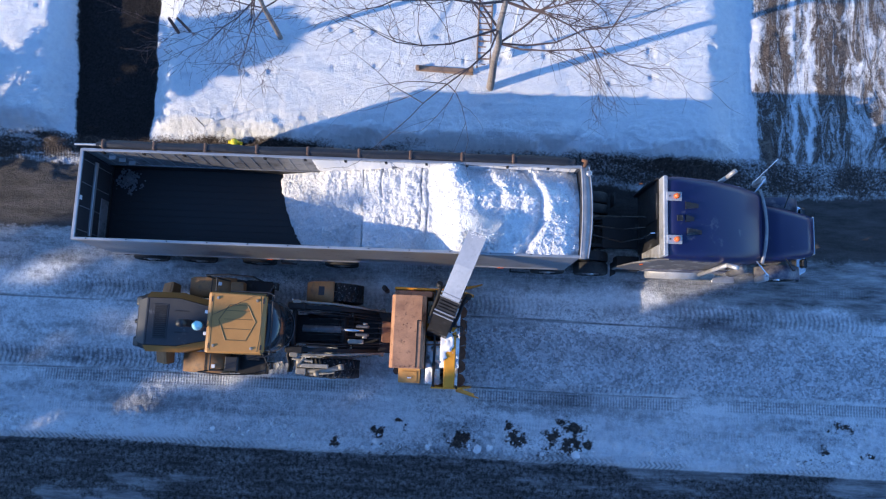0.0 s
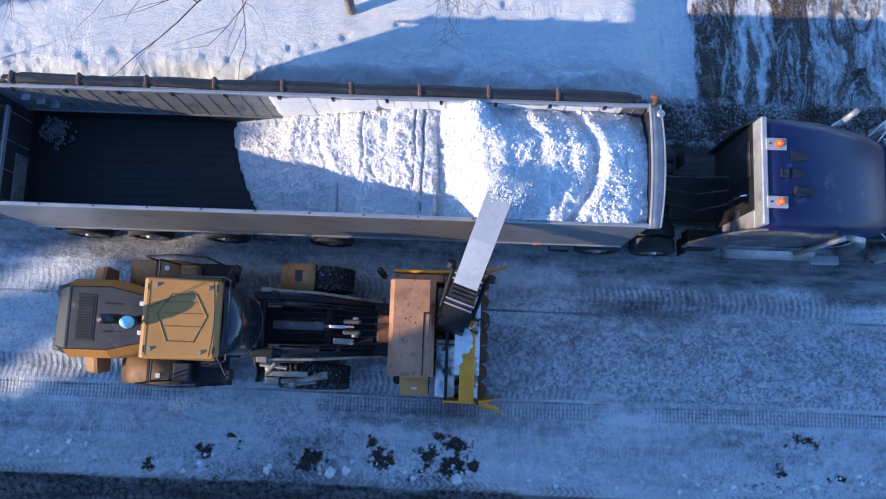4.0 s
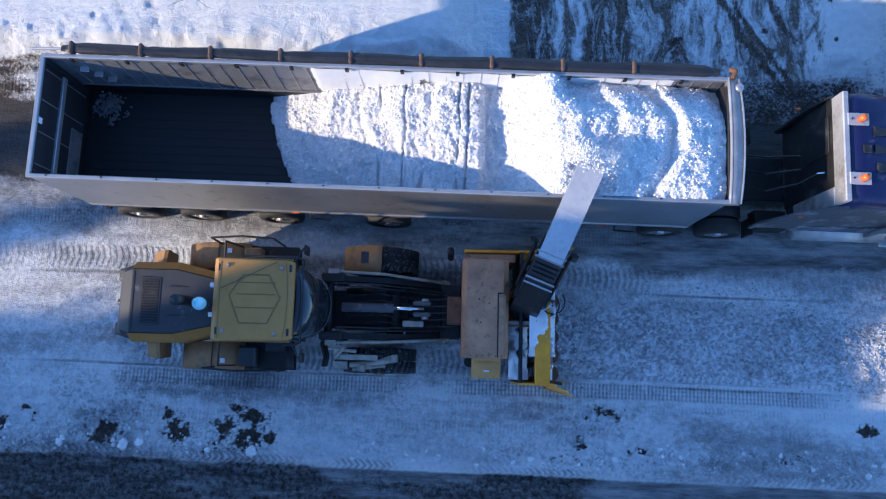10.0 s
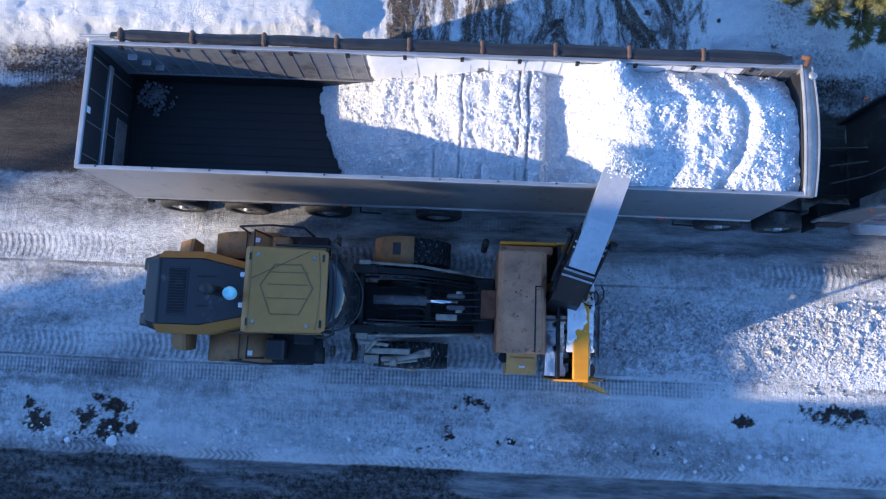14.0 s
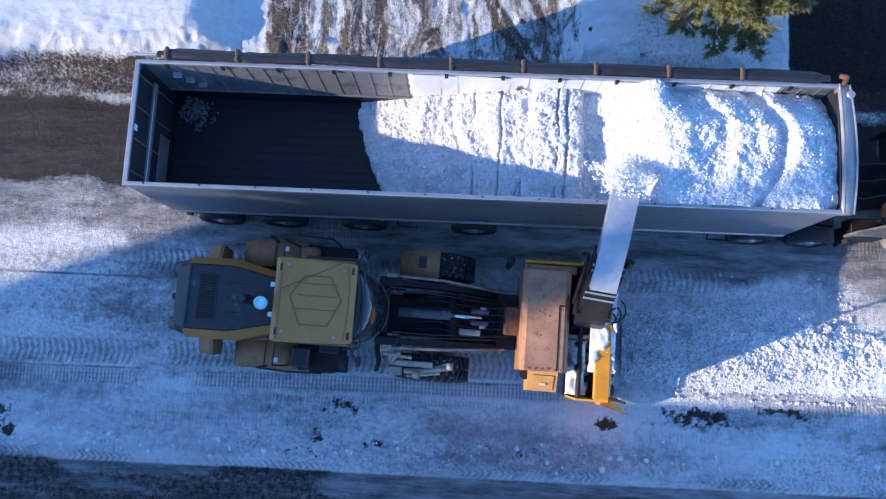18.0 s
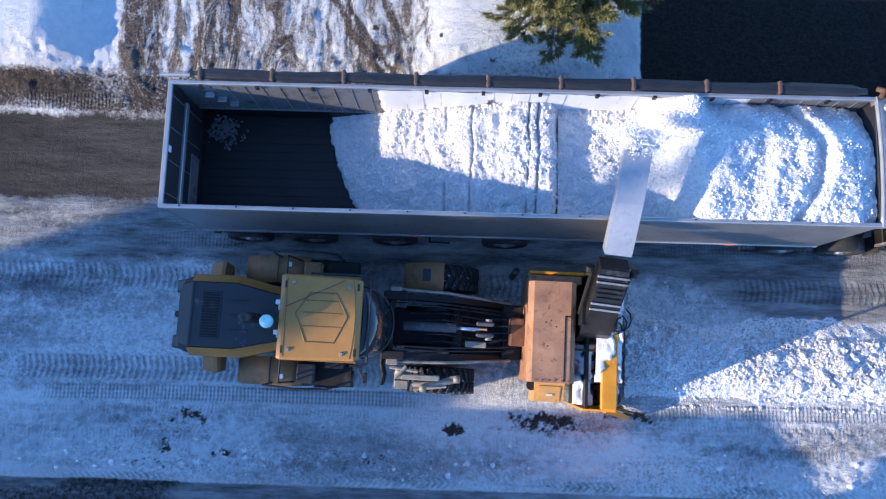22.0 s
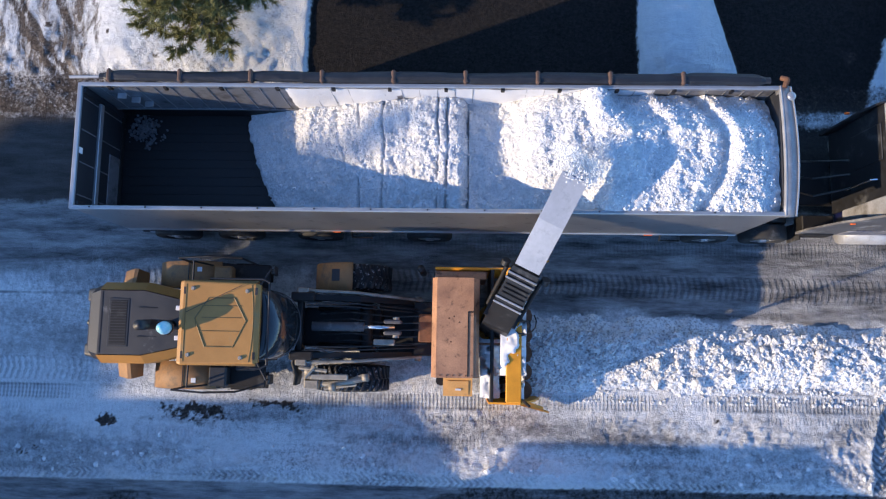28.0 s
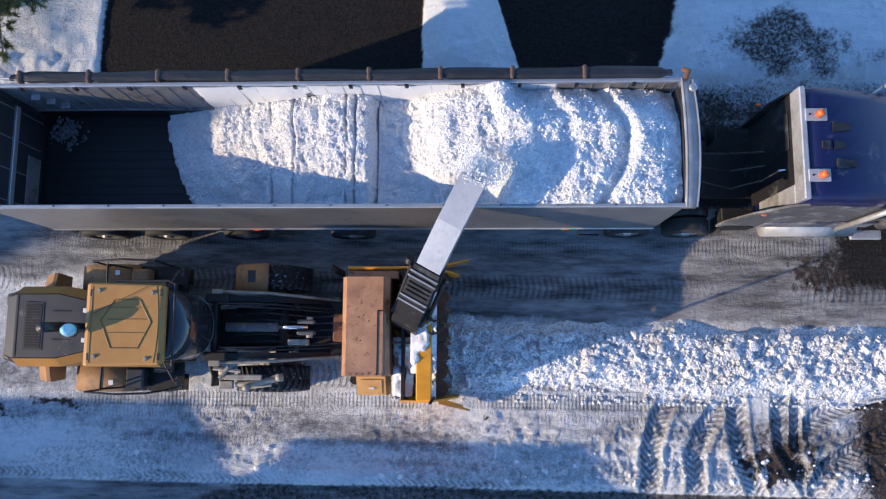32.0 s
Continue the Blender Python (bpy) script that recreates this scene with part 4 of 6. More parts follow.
for k in range(131):
    x = REAR + 0.35 + 13.0 * k / 130
    if k % 4 == 0:
        fold = [0.55 * q + 0.45 * rt.uniform(-1, 1) for q in fold]
    pinch = 0.85 if (x + 1.82) % 1.39 < 0.12 else 1.0
    end = 0.6 if k < 2 or k > 128 else 1.0
    rings.append([(x, HALF + 0.12 + end * (0.118 * pinch + 0.02 * fold[i]) * math.cos(a) + 0.012 * math.sin(k * 0.23), TOP + 0.02 + end * (0.09 + 0.018 * fold[i]) * math.sin(a) - 0.02 * math.cos(a)) for i, a in enumerate([2 * math.pi * i / 14 for i in range(14)])])
part("rolled_tarp", loft(rings), M_TARP, trailer, "dark rolled load tarp")
for k in range(9):
    x = -1.82 - 1.39 * k
    part("tarp_strap", box(x - 0.045, x + 0.045, HALF - 0.01, HALF + 0.25, TOP - 0.06, TOP + 0.135, 0.03), M_STRAP, trailer)
for k in range(12):
    part("rail_hook", box(-0.9 - 1.1 * k, -0.83 - 1.1 * k, HALF - 0.115, HALF - 0.075, TOP - 0.13, TOP + 0.01, 0.005), M_FRAME, trailer)
    part("rail_bolt", box(-1.3 - 1.08 * k, -1.27 - 1.08 * k, -HALF + 0.03, -HALF + 0.06, TOP + 0.028, TOP + 0.045, 0.003), M_FRAME, trailer)
part("tarp_arm", pipe([(0.1, 1.22, TOP + 0.05), (0.14, 1.36, TOP + 0.1), (0.06, 1.42, TOP + 0.02)], 0.05), M_RUST, trailer, "rusty tarp arm at the corner")
part("tarp_arm", pipe([(REAR - 0.25, 1.36, TOP + 0.02), (REAR + 0.35, 1.36, TOP + 0.04)], 0.03), M_RAIL, trailer)
part("corner_cap", ico(bmesh.new(), (0.24, 1.06, TOP + 0.02), 0.09, 2, 0.6), M_RAIL, trailer, "rounded bright corner cap", True)
for s in (-1, 1):
    part("chassis_beam", box(REAR + 0.2, -0.2, s * 0.45 - 0.06, s * 0.45 + 0.06, 0.95, 1.36, 0.01), M_FRAME, trailer)
part("rear_bumper", box(REAR - 0.05, REAR + 0.1, -1.2, 1.2, 0.5, 0.62, 0.02), M_FRAME, trailer)
for s in (-1, 1):
    part("bumper_post", box(REAR, REAR + 0.08, s * 0.5 - 0.05, s * 0.5 + 0.05, 0.6, 1.2, 0.01), M_FRAME, trailer)
for x in (-13.05 + 0.35, -11.2, -9.33, -6.78):
    part("axle", rod((x, -1.0, 0.52), (x, 1.0, 0.52), 0.07), M_FRAME, trailer)
    for s in (-1, 1):
        wheel(trailer, x, s * 1.14, 0.53, 0.34, s, "truck")
    part("mudguard", box(x - 0.5, x + 0.5, -1.26, -0.95, 1.12, 1.16, 0.01), M_RUBBER, trailer)
for x, y in ((-8.9, 1.3), (-2.0, 1.3)):
    part("marker_light", box(x, x + 0.18, -1.295, -1.26, 1.38, 1.46, 0.01), M_LAMP, trailer)
    part("crank_handle", pipe([(x + 0.4, -1.2, 1.3), (x + 0.4, -1.36, 1.15), (x + 0.85, -1.36, 1.1)], 0.02), M_FRAME, trailer)
part("landing_leg", box(-2.9, -2.75, -1.0, -0.85, 0.35, 1.2, 0.01), M_FRAME, trailer)
part("landing_leg", box(-2.9, -2.75, 0.85, 1.0, 0.35, 1.2, 0.01), M_FRAME, trailer)


# ---- the snow in the trailer ----
def heap(name, x0, x1, fn, mat, step_m=0.024):
    hx, hy = np.arange(x0, x1 + 0.001, step_m), np.arange(-1.205, 1.206, step_m)
    return sheet(name, hx, hy, fn, {}, mat)


def crumble(x, y, seed):
    """Coarse lumps and fine chunks of thrown snow."""
    lumps = 0.16 * (cloud(x, y, 1.5, seed, 3) - 0.5)
    chunks = 0.10 * (cloud(x, y, 4.0, seed + 1, 2, 0.6) - 0.5) + 0.062 * (cloud(x, y, 12.0, seed + 3, 2, 0.7) - 0.5)
    return lumps + chunks - 0.03 * step(0.62, 0.70, cloud(x, y, 6.5, seed + 2, 3, 0.7))


def shelf(u, at, rise, fall, height):
    """A ridge with a steep west face and a long east side."""
    return height * step(at - rise, at, u) * np.exp(-np.clip(u - at, 0, 9) / fall)


def load_height(x, y):
    """The front mass: a low bed, a flank, and arched ridges that the spout has laid."""
    u = x + 0.34 * y * y + 0.10 * (cloud(x, y, 1.2, 56) - 0.5)
    bed = 2.98 + 0.10 * step(-5.4, -4.4, x)
    top = bed + 0.86 * step(-4.45, -3.2, x + 0.12 * y)
    top = top + shelf(u, -2.85, 0.7, 0.8, 0.14) + shelf(u, -1.85, 0.3, 0.5, 0.11) * (0.5 + cloud(x, y, 1.0, 58)) + shelf(u, -1.4, 0.15, 0.3, 0.05) + shelf(u, -0.80, 0.28, 0.45, 0.11) * (0.5 + cloud(x, y, 1.3, 59))
    top = top - 0.10 * np.exp(-((u + 1.06) / 0.12) ** 2) - 0.15 * step(-0.5, 0.0, x)
    rim = np.clip(y - 0.35, 0, 1) * 0.62 * step(-3.6, -2.8, x) + np.clip(-y - 1.0, 0, 1) * 0.4
    return top - rim + crumble(x, y, 51)


def tail_height(x, y):
    """The sloping tail, that the moving floor carries to the rear."""
    foot = x + 8.12 + 0.40 * y + 0.16 * (1 - y * y) + 0.12 * (cloud(y, x * 0, 1.5, 60) - 0.5) + 0.16 * (cloud(x, y, 4.0, 63, 4, 0.7) - 0.5)
    rise = 0.10 * step(0.0, 0.08, foot) + 0.31 * np.clip(foot, 0, 4.1)
    ribs = 0.24 * (cloud(x * 2.0 + 0.5 * np.sin(y * 2.1), y * 0.45, 1.0, 67, 4, 0.6) - 0.5) * step(0.4, 1.4, foot)
    bend = 0.10 * (cloud(y, y * 0 + 2, 2.0, 68) - 0.5)
    cut = -0.16 * np.exp(-((x + 4.13 + bend) / 0.025) ** 2) - 0.12 * np.exp(-((x + 4.32 + bend * 1.4) / 0.02) ** 2) - 0.10 * np.exp(-((x + 5.45 + 1.6 * bend) / 0.025) ** 2) - 0.08 * np.exp(-((x + 5.95 - bend) / 0.02) ** 2)
    z = DECK - 0.02 + rise + ribs + cut * step(0.3, 0.5, cloud(x, y, 1.6, 69)) + crumble(x, y, 61) * (0.8 + 0.3 * step(0.0, 1.2, foot)) + 0.05 * y * step(0.5, 2, foot)
    z = z - 0.5 * step(-3.9, -3.6, x)
    return np.where(foot < 0.0, DECK - 0.05, z)


def fresh_height(x, y):
    """The mound that grows under the spout behind the front mass."""
    u = x + 0.10 * y * y
    body = 0.66 * step(-5.35, -4.35, u) + 0.16 * step(-4.4, -3.6, u) - 0.7 * step(-3.3, -2.7, u)
    return 2.98 + body - 0.16 * np.exp(-((y + 0.9) / 0.35) ** 2) + 0.10 * y - 0.20 * y * y + crumble(x, y, 57)


def wall_snow(x0, x1, fade):
    """Snow plastered on the far wall, thinning out towards the rear and the top."""
    hx, hz = np.arange(x0, x1, 0.04), np.arange(DECK + 0.3, TOP - 0.08, 0.04)
    ob = sheet("wall_snow", hx, hz, lambda x, z: 0.05 * (cloud(x, z * 0.7, 1.8, 81, 5, 0.6) - 0.26 - 0.6 * (1 - step(x0, fade, x))), {}, M_SNOW_LUMP)
    for v in ob.data.vertices:
        x, z, d = v.co
        v.co = (x, HALF - 0.052 - d, z)
    ob.data.flip_normals()
    return tagged(ob, "thin snow plastered on the trailer wall", "snow")


plastered = wall_snow(-7.4, -0.05, -7.2)
corner_bm = bmesh.new()
rk = random.Random(9)
for k in range(190):
    ico(corner_bm, (-13.0 + rk.gauss(0, 0.17), 0.86 + rk.gauss(0, 0.17), DECK + rk.uniform(0, 0.14)), rk.uniform(0.012, 0.05), 1, 0.8, 0.4, rk)
corner_snow = tagged(part("leftover_snow", corner_bm, M_SNOW_SHADED), "small pile of leftover snow in the trailer corner", "snow")
def loose(name, x0, x1, fn, count, seed):
    """Small crumbs lying on a heap."""
    g = np.random.default_rng(seed)
    x, y = g.uniform(x0, x1, count), g.uniform(-1.2, 1.2, count)
    z = fn(x[None, :], y[None, :])[0]
    r = 0.006 + 0.0065 * g.exponential(1.0, count).clip(0, 4.0)
    bm = bmesh.new()
    bmesh.ops.create_icosphere(bm, subdivisions=1, radius=1.0)
    bm.verts.index_update()
    co = np.array([v.co[:] for v in bm.verts])
    fa = np.array([[v.index for v in f.verts] for f in bm.faces])
    bm.free()
    keep = z > DECK
    x, y, z, r = x[keep], y[keep], z[keep], r[keep]
    k = len(x)
    vs = (co[None] * (r[:, None, None] * g.uniform(0.6, 1.35, (k, len(co), 1))) + np.stack([x, y, z + 0.3 * r], 1)[:, None]).reshape(-1, 3)
    fs = (fa[None] + (np.arange(k) * len(co))[:, None, None]).reshape(-1, 3)
    me = bpy.data.meshes.new(name)
    me.from_pydata(vs.tolist(), [], fs.tolist())
    me.materials.append(M_SNOW_LUMP)
    ob = tagged(new(name, me), kind="stuff")
    ob["label"] = "loose crumbs of snow"
    return ob


M_LOAD = heap_material()
snow_load = tagged(heap("snow_load", -5.9, 0.02, load_height, M_LOAD), "heap of white blown snow filling the trailer front", "snow")
snow_tail = tagged(heap("snow_tail", -8.9, -3.45, tail_height, M_LOAD), "sloping tail of blown snow on the trailer floor", "snow")
snow_mound = tagged(heap("snow_mound", -5.4, -2.7, fresh_height, M_LOAD), "fresh mound of blown snow growing under the spout", "snow")
for pile, x0, x1, fn, count, seed in ((snow_load, -5.6, -0.1, load_height, 9000, 1), (snow_tail, -8.4, -3.6, tail_height, 8000, 2), (snow_mound, -5.3, -3.1, fresh_height, 3500, 4)):
    loose("crumb_layer", x0, x1, fn, count, seed).parent = pile


# ---- the tractor ----
tractor = thing("tractor_unit", "dark blue conventional semi tractor with two amber roof lamps", "truck")
for s in (-1, 1):
    part("chassis_rail", box(-1.7, 6.9, s * 0.42 - 0.05, s * 0.42 + 0.05, 0.72, 1.0, 0.01), M_FRAME, tractor)
for x in (-0.4, 0.94):
    part("axle", rod((x, -0.95, 0.53), (x, 0.95, 0.53), 0.1), M_FRAME, tractor)
    for s in (-1, 1):
        wheel(tractor, x, s * 1.10, 0.53, 0.34, s, "truck", 0)
        wheel(tractor, x, s * 0.74, 0.53, 0.30, s, "truck", 0)
for s in (-1, 1):
    wheel(tractor, 6.71, s * 1.08, 0.53, 0.32, s, "truck", 0, M_CHROME)
part("fifth_wheel", rod((0.3, 0, 1.08), (0.3, 0, 1.2), 0.45, None, 20), M_FRAME, tractor)
body_rings = [section(2.35, -1.12, 1.12, 1.05, 3.80, 0.22), section(2.7, -1.14, 1.14, 1.05, 3.84, 0.24), section(3.6, -1.14, 1.14, 1.05, 3.66, 0.28),
              section(4.5, -1.10, 1.10, 1.05, 3.30, 0.3), section(5.15, -1.0, 1.0, 1.05, 2.98, 0.28), section(5.35, -0.96, 0.96, 1.05, 2.80, 0.22)]
part("cab", loft(body_rings), M_BLUE, tractor, "glossy dark blue sleeper cab", True)
part("windshield", loft([section(5.36, -0.92, 0.92, 1.95, 2.76, 0.1), section(5.62, -0.90, 0.90, 1.90, 2.1, 0.08)]), M_GLASS, tractor)
rings = []
for k in range(11):
    y = -1.06 + 2.12 * k / 10
    bow = 0.16 * (1 - (y / 1.06) ** 2)
    rings.append([(x + bow, y, z) for x, z in ((5.26, 2.83), (5.34, 2.85), (5.40, 2.72), (5.32, 2.72))])
part("sun_visor", loft(rings), M_HEADER, tractor, "curved dull silver sun visor", True)
part("hood", loft([section(5.5, -0.86, 0.86, 0.95, 2.02, 0.25), section(6.3, -0.80, 0.80, 0.9, 1.92, 0.26), section(7.1, -0.66, 0.66, 0.85, 1.78, 0.26), section(7.36, -0.60, 0.60, 0.85, 1.66, 0.2)]), M_BLUE, tractor, "glossy dark blue sloping hood", True)
part("grille", box(7.34, 7.42, -0.58, 0.58, 0.75, 1.64, 0.03), M_CHROME, tractor, "chrome grille")
part("bumper", loft([section(7.25, -1.15, 1.15, 0.42, 0.75, 0.08), section(7.52, -1.02, 1.02, 0.42, 0.75, 0.08)]), M_CHROME, tractor, "chrome bumper")
for s in (-1, 1):
    rings = []
    for k in range(9):
        a = radians(-10 + 200 * k / 8)
        x, z = 6.71 - 0.66 * math.cos(a), 0.55 + 0.62 * math.sin(a)
        rings.append([(x, s * 0.86, z), (x, s * 1.24, z), (x, s * 1.27, z - 0.06), (x, s * 0.86, z - 0.03)])
    part("fender", loft(rings), M_BLUE_DIRTY, tractor, "salt-stained wheel fender", True)
    part("headlight", box(7.2, 7.36, s * 0.78 - 0.14, s * 0.78 + 0.14, 1.0, 1.25, 0.04), M_GLASS, tractor)
    part("side_fairing", loft([[(x, s * 1.11, 1.0), (x, s * 1.165, 1.0), (x, s * 1.165, z), (x, s * 1.12, z + 0.02)] for x, z in (((1.5, 1.6), (1.75, 2.5), (2.2, 3.35), (2.5, 3.5)) if s < 0 else ((2.15, 2.6), (2.25, 3.3), (2.5, 3.5)))]), M_SALT if s < 0 else M_BLACK, tractor, "salt-crusted grey side extender")
    part("cab_side", loft([[(x, s * (w - 0.05), 1.1), (x, s * (w + 0.012), 1.1), (x, s * (w + 0.012), z - 0.25), (x, s * (w - 0.015), z)] for x, w, z in ((2.5, 1.13, 3.52), (3.0, 1.142, 3.5), (3.7, 1.14, 3.3), (4.4, 1.105, 3.0))]), M_SALT, tractor, "salt-crusted lower cab side")
    part("roof_seam", rod((2.4, s * 1.02, 3.76), (3.7, s * 1.03, 3.58), 0.008, None, 6), M_BLACK, tractor)
    part("marker_lamp", box(1.95, 2.05, s * 1.17 - 0.02, s * 1.17 + 0.02, 2.5, 2.56, 0.01), M_LAMP, tractor)
    part("grab_rail", pipe([(4.5, s * 1.15, 1.5), (4.55, s * 1.22, 2.4), (4.75, s * 1.12, 2.75)], 0.02), M_CHROME, tractor)
    part("air_cleaner", rod((5.0, s * 1.12, 1.3), (5.0, s * 1.12, 2.15), 0.17, None, 16), M_SALT, tractor, "", True)
    part("mud_flap", box(1.6, 1.63, s * 1.08 - 0.2, s * 1.08 + 0.2, 0.3, 0.95, 0.005), M_RUBBER, tractor)
    part("fuel_tank", rod((2.6, s * 1.02, 0.78), (4.6, s * 1.02, 0.78), 0.33, None, 20), M_SILVER, tractor, "dull aluminium fuel tank", True)
    part("cab_step", box(4.7, 5.4, s * 1.22 - 0.16, s * 1.22 + 0.06, 0.45, 0.55, 0.02), M_SILVER, tractor)
    part("side_skirt", box(2.4, 4.8, s * 1.16 - 0.02, s * 1.16 + 0.02, 1.02, 1.55, 0.01), M_BLUE_DIRTY, tractor)
    part("exhaust_pipe", pipe([(4.15, s * 1.22, 1.0), (4.15, s * 1.22, 3.35), (4.28, s * 1.34, 3.7)], 0.06, 12), M_SILVER, tractor, "dull silver exhaust stack", True)
    part("mirror", box(5.45, 5.6, s * 1.42 - 0.1, s * 1.42 + 0.1, 1.9, 2.6, 0.03), M_SILVER, tractor)
    part("mirror_arm", pipe([(5.2, s * 0.98, 2.7), (5.5, s * 1.4, 2.75), (5.5, s * 1.4, 2.55)], 0.02), M_CHROME, tractor)
    part("hood_mirror", pipe([(6.4, s * 0.75, 1.9), (6.45, s * 1.15, 2.2), (6.45, s * 1.15, 2.35)], 0.018), M_BLACK, tractor)
    lampy = 0.59 * s - 0.06
    part("lamp_plate", box(2.34, 2.75, lampy - 0.12, lampy + 0.12, 3.82, 3.88, 0.01), M_SILVER, tractor)
    part("plate_bolt", rod((2.42, lampy, 3.88), (2.42, lampy, 3.895), 0.02, None, 8), M_FRAME, tractor)
    r = part("amber_lamp", rod((2.6, lampy, 3.87), (2.6, lampy, 4.02), 0.075, 0.06, 16), M_LAMP, tractor, "amber roof lamp", True)
part("roof_rear_edge", box(2.26, 2.38, -1.1, 1.1, 3.42, 3.86, 0.02), M_SILVER, tractor, "silver rear roof edge of the sleeper")
# Trailer shade and sunlight put into the wall's colours: black middle, silver corner.
part("shaded_rear_wall", box(2.27, 2.37, -0.72, 1.1, 1.15, 3.42, 0.01), M_BLACK, tractor)
part("lit_rear_corner", box(2.26, 2.38, -1.1, -0.72, 1.6, 3.42, 0.02), M_SILVER, tractor, "silver rear corner, coloured as the sunlit part of the wall")
part("rear_hatch", box(2.235, 2.27, 0.0, 0.75, 2.2, 3.3, 0.015), M_BLACK, tractor)
part("grab_bar", pipe([(2.26, -0.35, 2.0), (2.15, -0.35, 2.05), (2.15, -0.35, 3.0), (2.26, -0.35, 3.05)], 0.018), M_CHROME, tractor)
# Raised black patches that paint the shade in the roof's moulded hollows.
for y, x0, x1 in ((0.30, 2.86, 3.22), (-0.06, 2.86, 3.10), (-0.42, 2.90, 3.30)):
    part("roof_recess_shade", loft([[(x0, y - 0.10, 3.80), (x0, y + 0.10, 3.80), (x0, y + 0.10, 3.842), (x0, y - 0.10, 3.842)], [(x1, y - 0.05, 3.72), (x1, y + 0.05, 3.72), (x1, y + 0.05, 3.80), (x1, y - 0.05, 3.80)]]), M_BLACK, tractor, "dark patch for the shade in a moulded roof recess")
part("whip_aerial", rod((4.9, 1.05, 2.9), (5.5, 1.75, 3.6), 0.008, None, 6), M_CHROME, tractor)
part("roof_hatch", box(2.62, 2.78, -0.14, 0.02, 3.83, 3.88, 0.01), M_BLACK, tractor)
part("deck_plate", box(1.2, 2.3, -0.5, 0.5, 1.0, 1.05, 0.01), M_FRAME, tractor)
for y in (-0.3, 0.0, 0.3):
    part("air_line", pipe([(2.3, y, 2.0), (1.7, y * 1.3, 1.5), (0.9, y, 1.9), (0.1, y * 0.5, 2.1)], 0.022), M_BLACK, tractor)
part("battery_box", box(1.6, 2.3, -1.2, -0.75, 0.7, 1.15, 0.02), M_FRAME, tractor)


# ---- the loader ----
loader = thing("wheel_loader", "yellow and grey wheel loader carrying a snow blower, dusty with snow", "loader")
CY = 0.1
def hood_ring(x, w, z, k, low=1.0):
    """A hood section: flat top of half width k, chamfered to half width w."""
    return [(x, CY + y, q) for y, q in ((-w, low), (-w, z - 0.28), (-k, z), (k, z), (w, z - 0.28), (w, low))]


part("hood", loft([hood_ring(-2.52, 0.56, 2.14, 0.42), hood_ring(-2.44, 0.76, 2.26, 0.60), hood_ring(-2.2, 0.82, 2.36, 0.66), hood_ring(-1.25, 0.82, 2.42, 0.66), hood_ring(-0.75, 0.70, 2.44, 0.55), hood_ring(-0.08, 0.52, 2.46, 0.40)]), M_GREY, loader, "dark grey engine hood")
for s in (-1, 1):
    strip = []
    for x, w, z, k in ((-2.22, 0.83, 2.36, 0.66), (-1.25, 0.83, 2.42, 0.66), (-0.75, 0.71, 2.44, 0.55), (-0.08, 0.53, 2.46, 0.40)):
        strip.append([(x, CY + s * (k + 0.02), z + 0.002), (x, CY + s * (w + 0.022), z - 0.27), (x, CY + s * (w + 0.022), 1.5), (x, CY + s * (w - 0.02), 1.5), (x, CY + s * (w - 0.03), z - 0.3)])
    part("hood_side", loft(strip), M_YELLOW, loader, "tan yellow hood side")
    part("rear_bulge", loft([section(-2.66, CY + s * 0.58 - 0.13, CY + s * 0.58 + 0.13, 1.6, 1.95, 0.06), section(-2.40, CY + s * 0.58 - 0.17, CY + s * 0.58 + 0.17, 1.5, 2.1, 0.08)]), M_GREY, loader)
    part("hood_sticker", box(-0.36, -0.25, CY - 0.06 + s * 0.28 - 0.055, CY - 0.06 + s * 0.28 + 0.055, 2.455, 2.463, 0), M_DECAL, loader, "white square warning sticker")
    part("sticker_mark", box(-0.335, -0.275, CY - 0.06 + s * 0.28 - 0.03, CY - 0.06 + s * 0.28 + 0.03, 2.463, 2.467, 0), M_BLACK, loader)
part("hood_seam", box(-2.16, -2.14, CY - 0.64, CY + 0.64, 2.36, 2.372, 0), M_BLACK, loader)
part("grille_frame", box(-1.98, -1.55, CY - 0.50, CY + 0.50, 2.385, 2.412, 0.006), M_GREY, loader)
part("air_grille", box(-1.94, -1.59, CY - 0.46, CY + 0.46, 2.40, 2.416, 0.003), M_FRAME, loader, "black air grille")
for k in range(16):
    y = CY - 0.44 + 0.058 * k
    part("grille_slat", box(-1.93, -1.60, y, y + 0.012, 2.414, 2.426, 0), M_GREY, loader)
for k in range(3):
    y = CY - 0.30 + 0.30 * k
    part("hood_louvre", box(-1.35, -0.95, y, y + 0.025, 2.42, 2.438, 0.005), M_BLACK, loader)
part("tow_pin", rod((-2.70, CY, 1.75), (-2.5, CY, 1.8), 0.07, None, 12), M_BLACK, loader)
part("exhaust_stack", pipe([(-0.64, 0.06, 2.4), (-0.63, 0.05, 3.4), (-0.62, 0.02, 4.08)], 0.10, 14), M_BLACK, loader, "black exhaust stack", True)
part("counterweight", loft([section(-2.58, CY - 0.55, CY + 0.55, 0.8, 1.6, 0.1), section(-2.2, CY - 0.78, CY + 0.8, 0.7, 1.7, 0.1)]), M_GREY, loader)
for y in (-0.5, 0.1, 0.7):
    part("rear_lamp", box(-2.62, -2.5, y - 0.07, y + 0.07, 1.75, 1.87, 0.02), M_BLACK, loader)
# cab
part("cab_body", loft([section(0.0, CY - 0.70, CY + 0.70, 1.3, 3.3, 0.08), section(1.3, CY - 0.70, CY + 0.70, 1.3, 3.3, 0.08)]), M_GLASS, loader, "dark glazed operator cab")
glass_rings = []
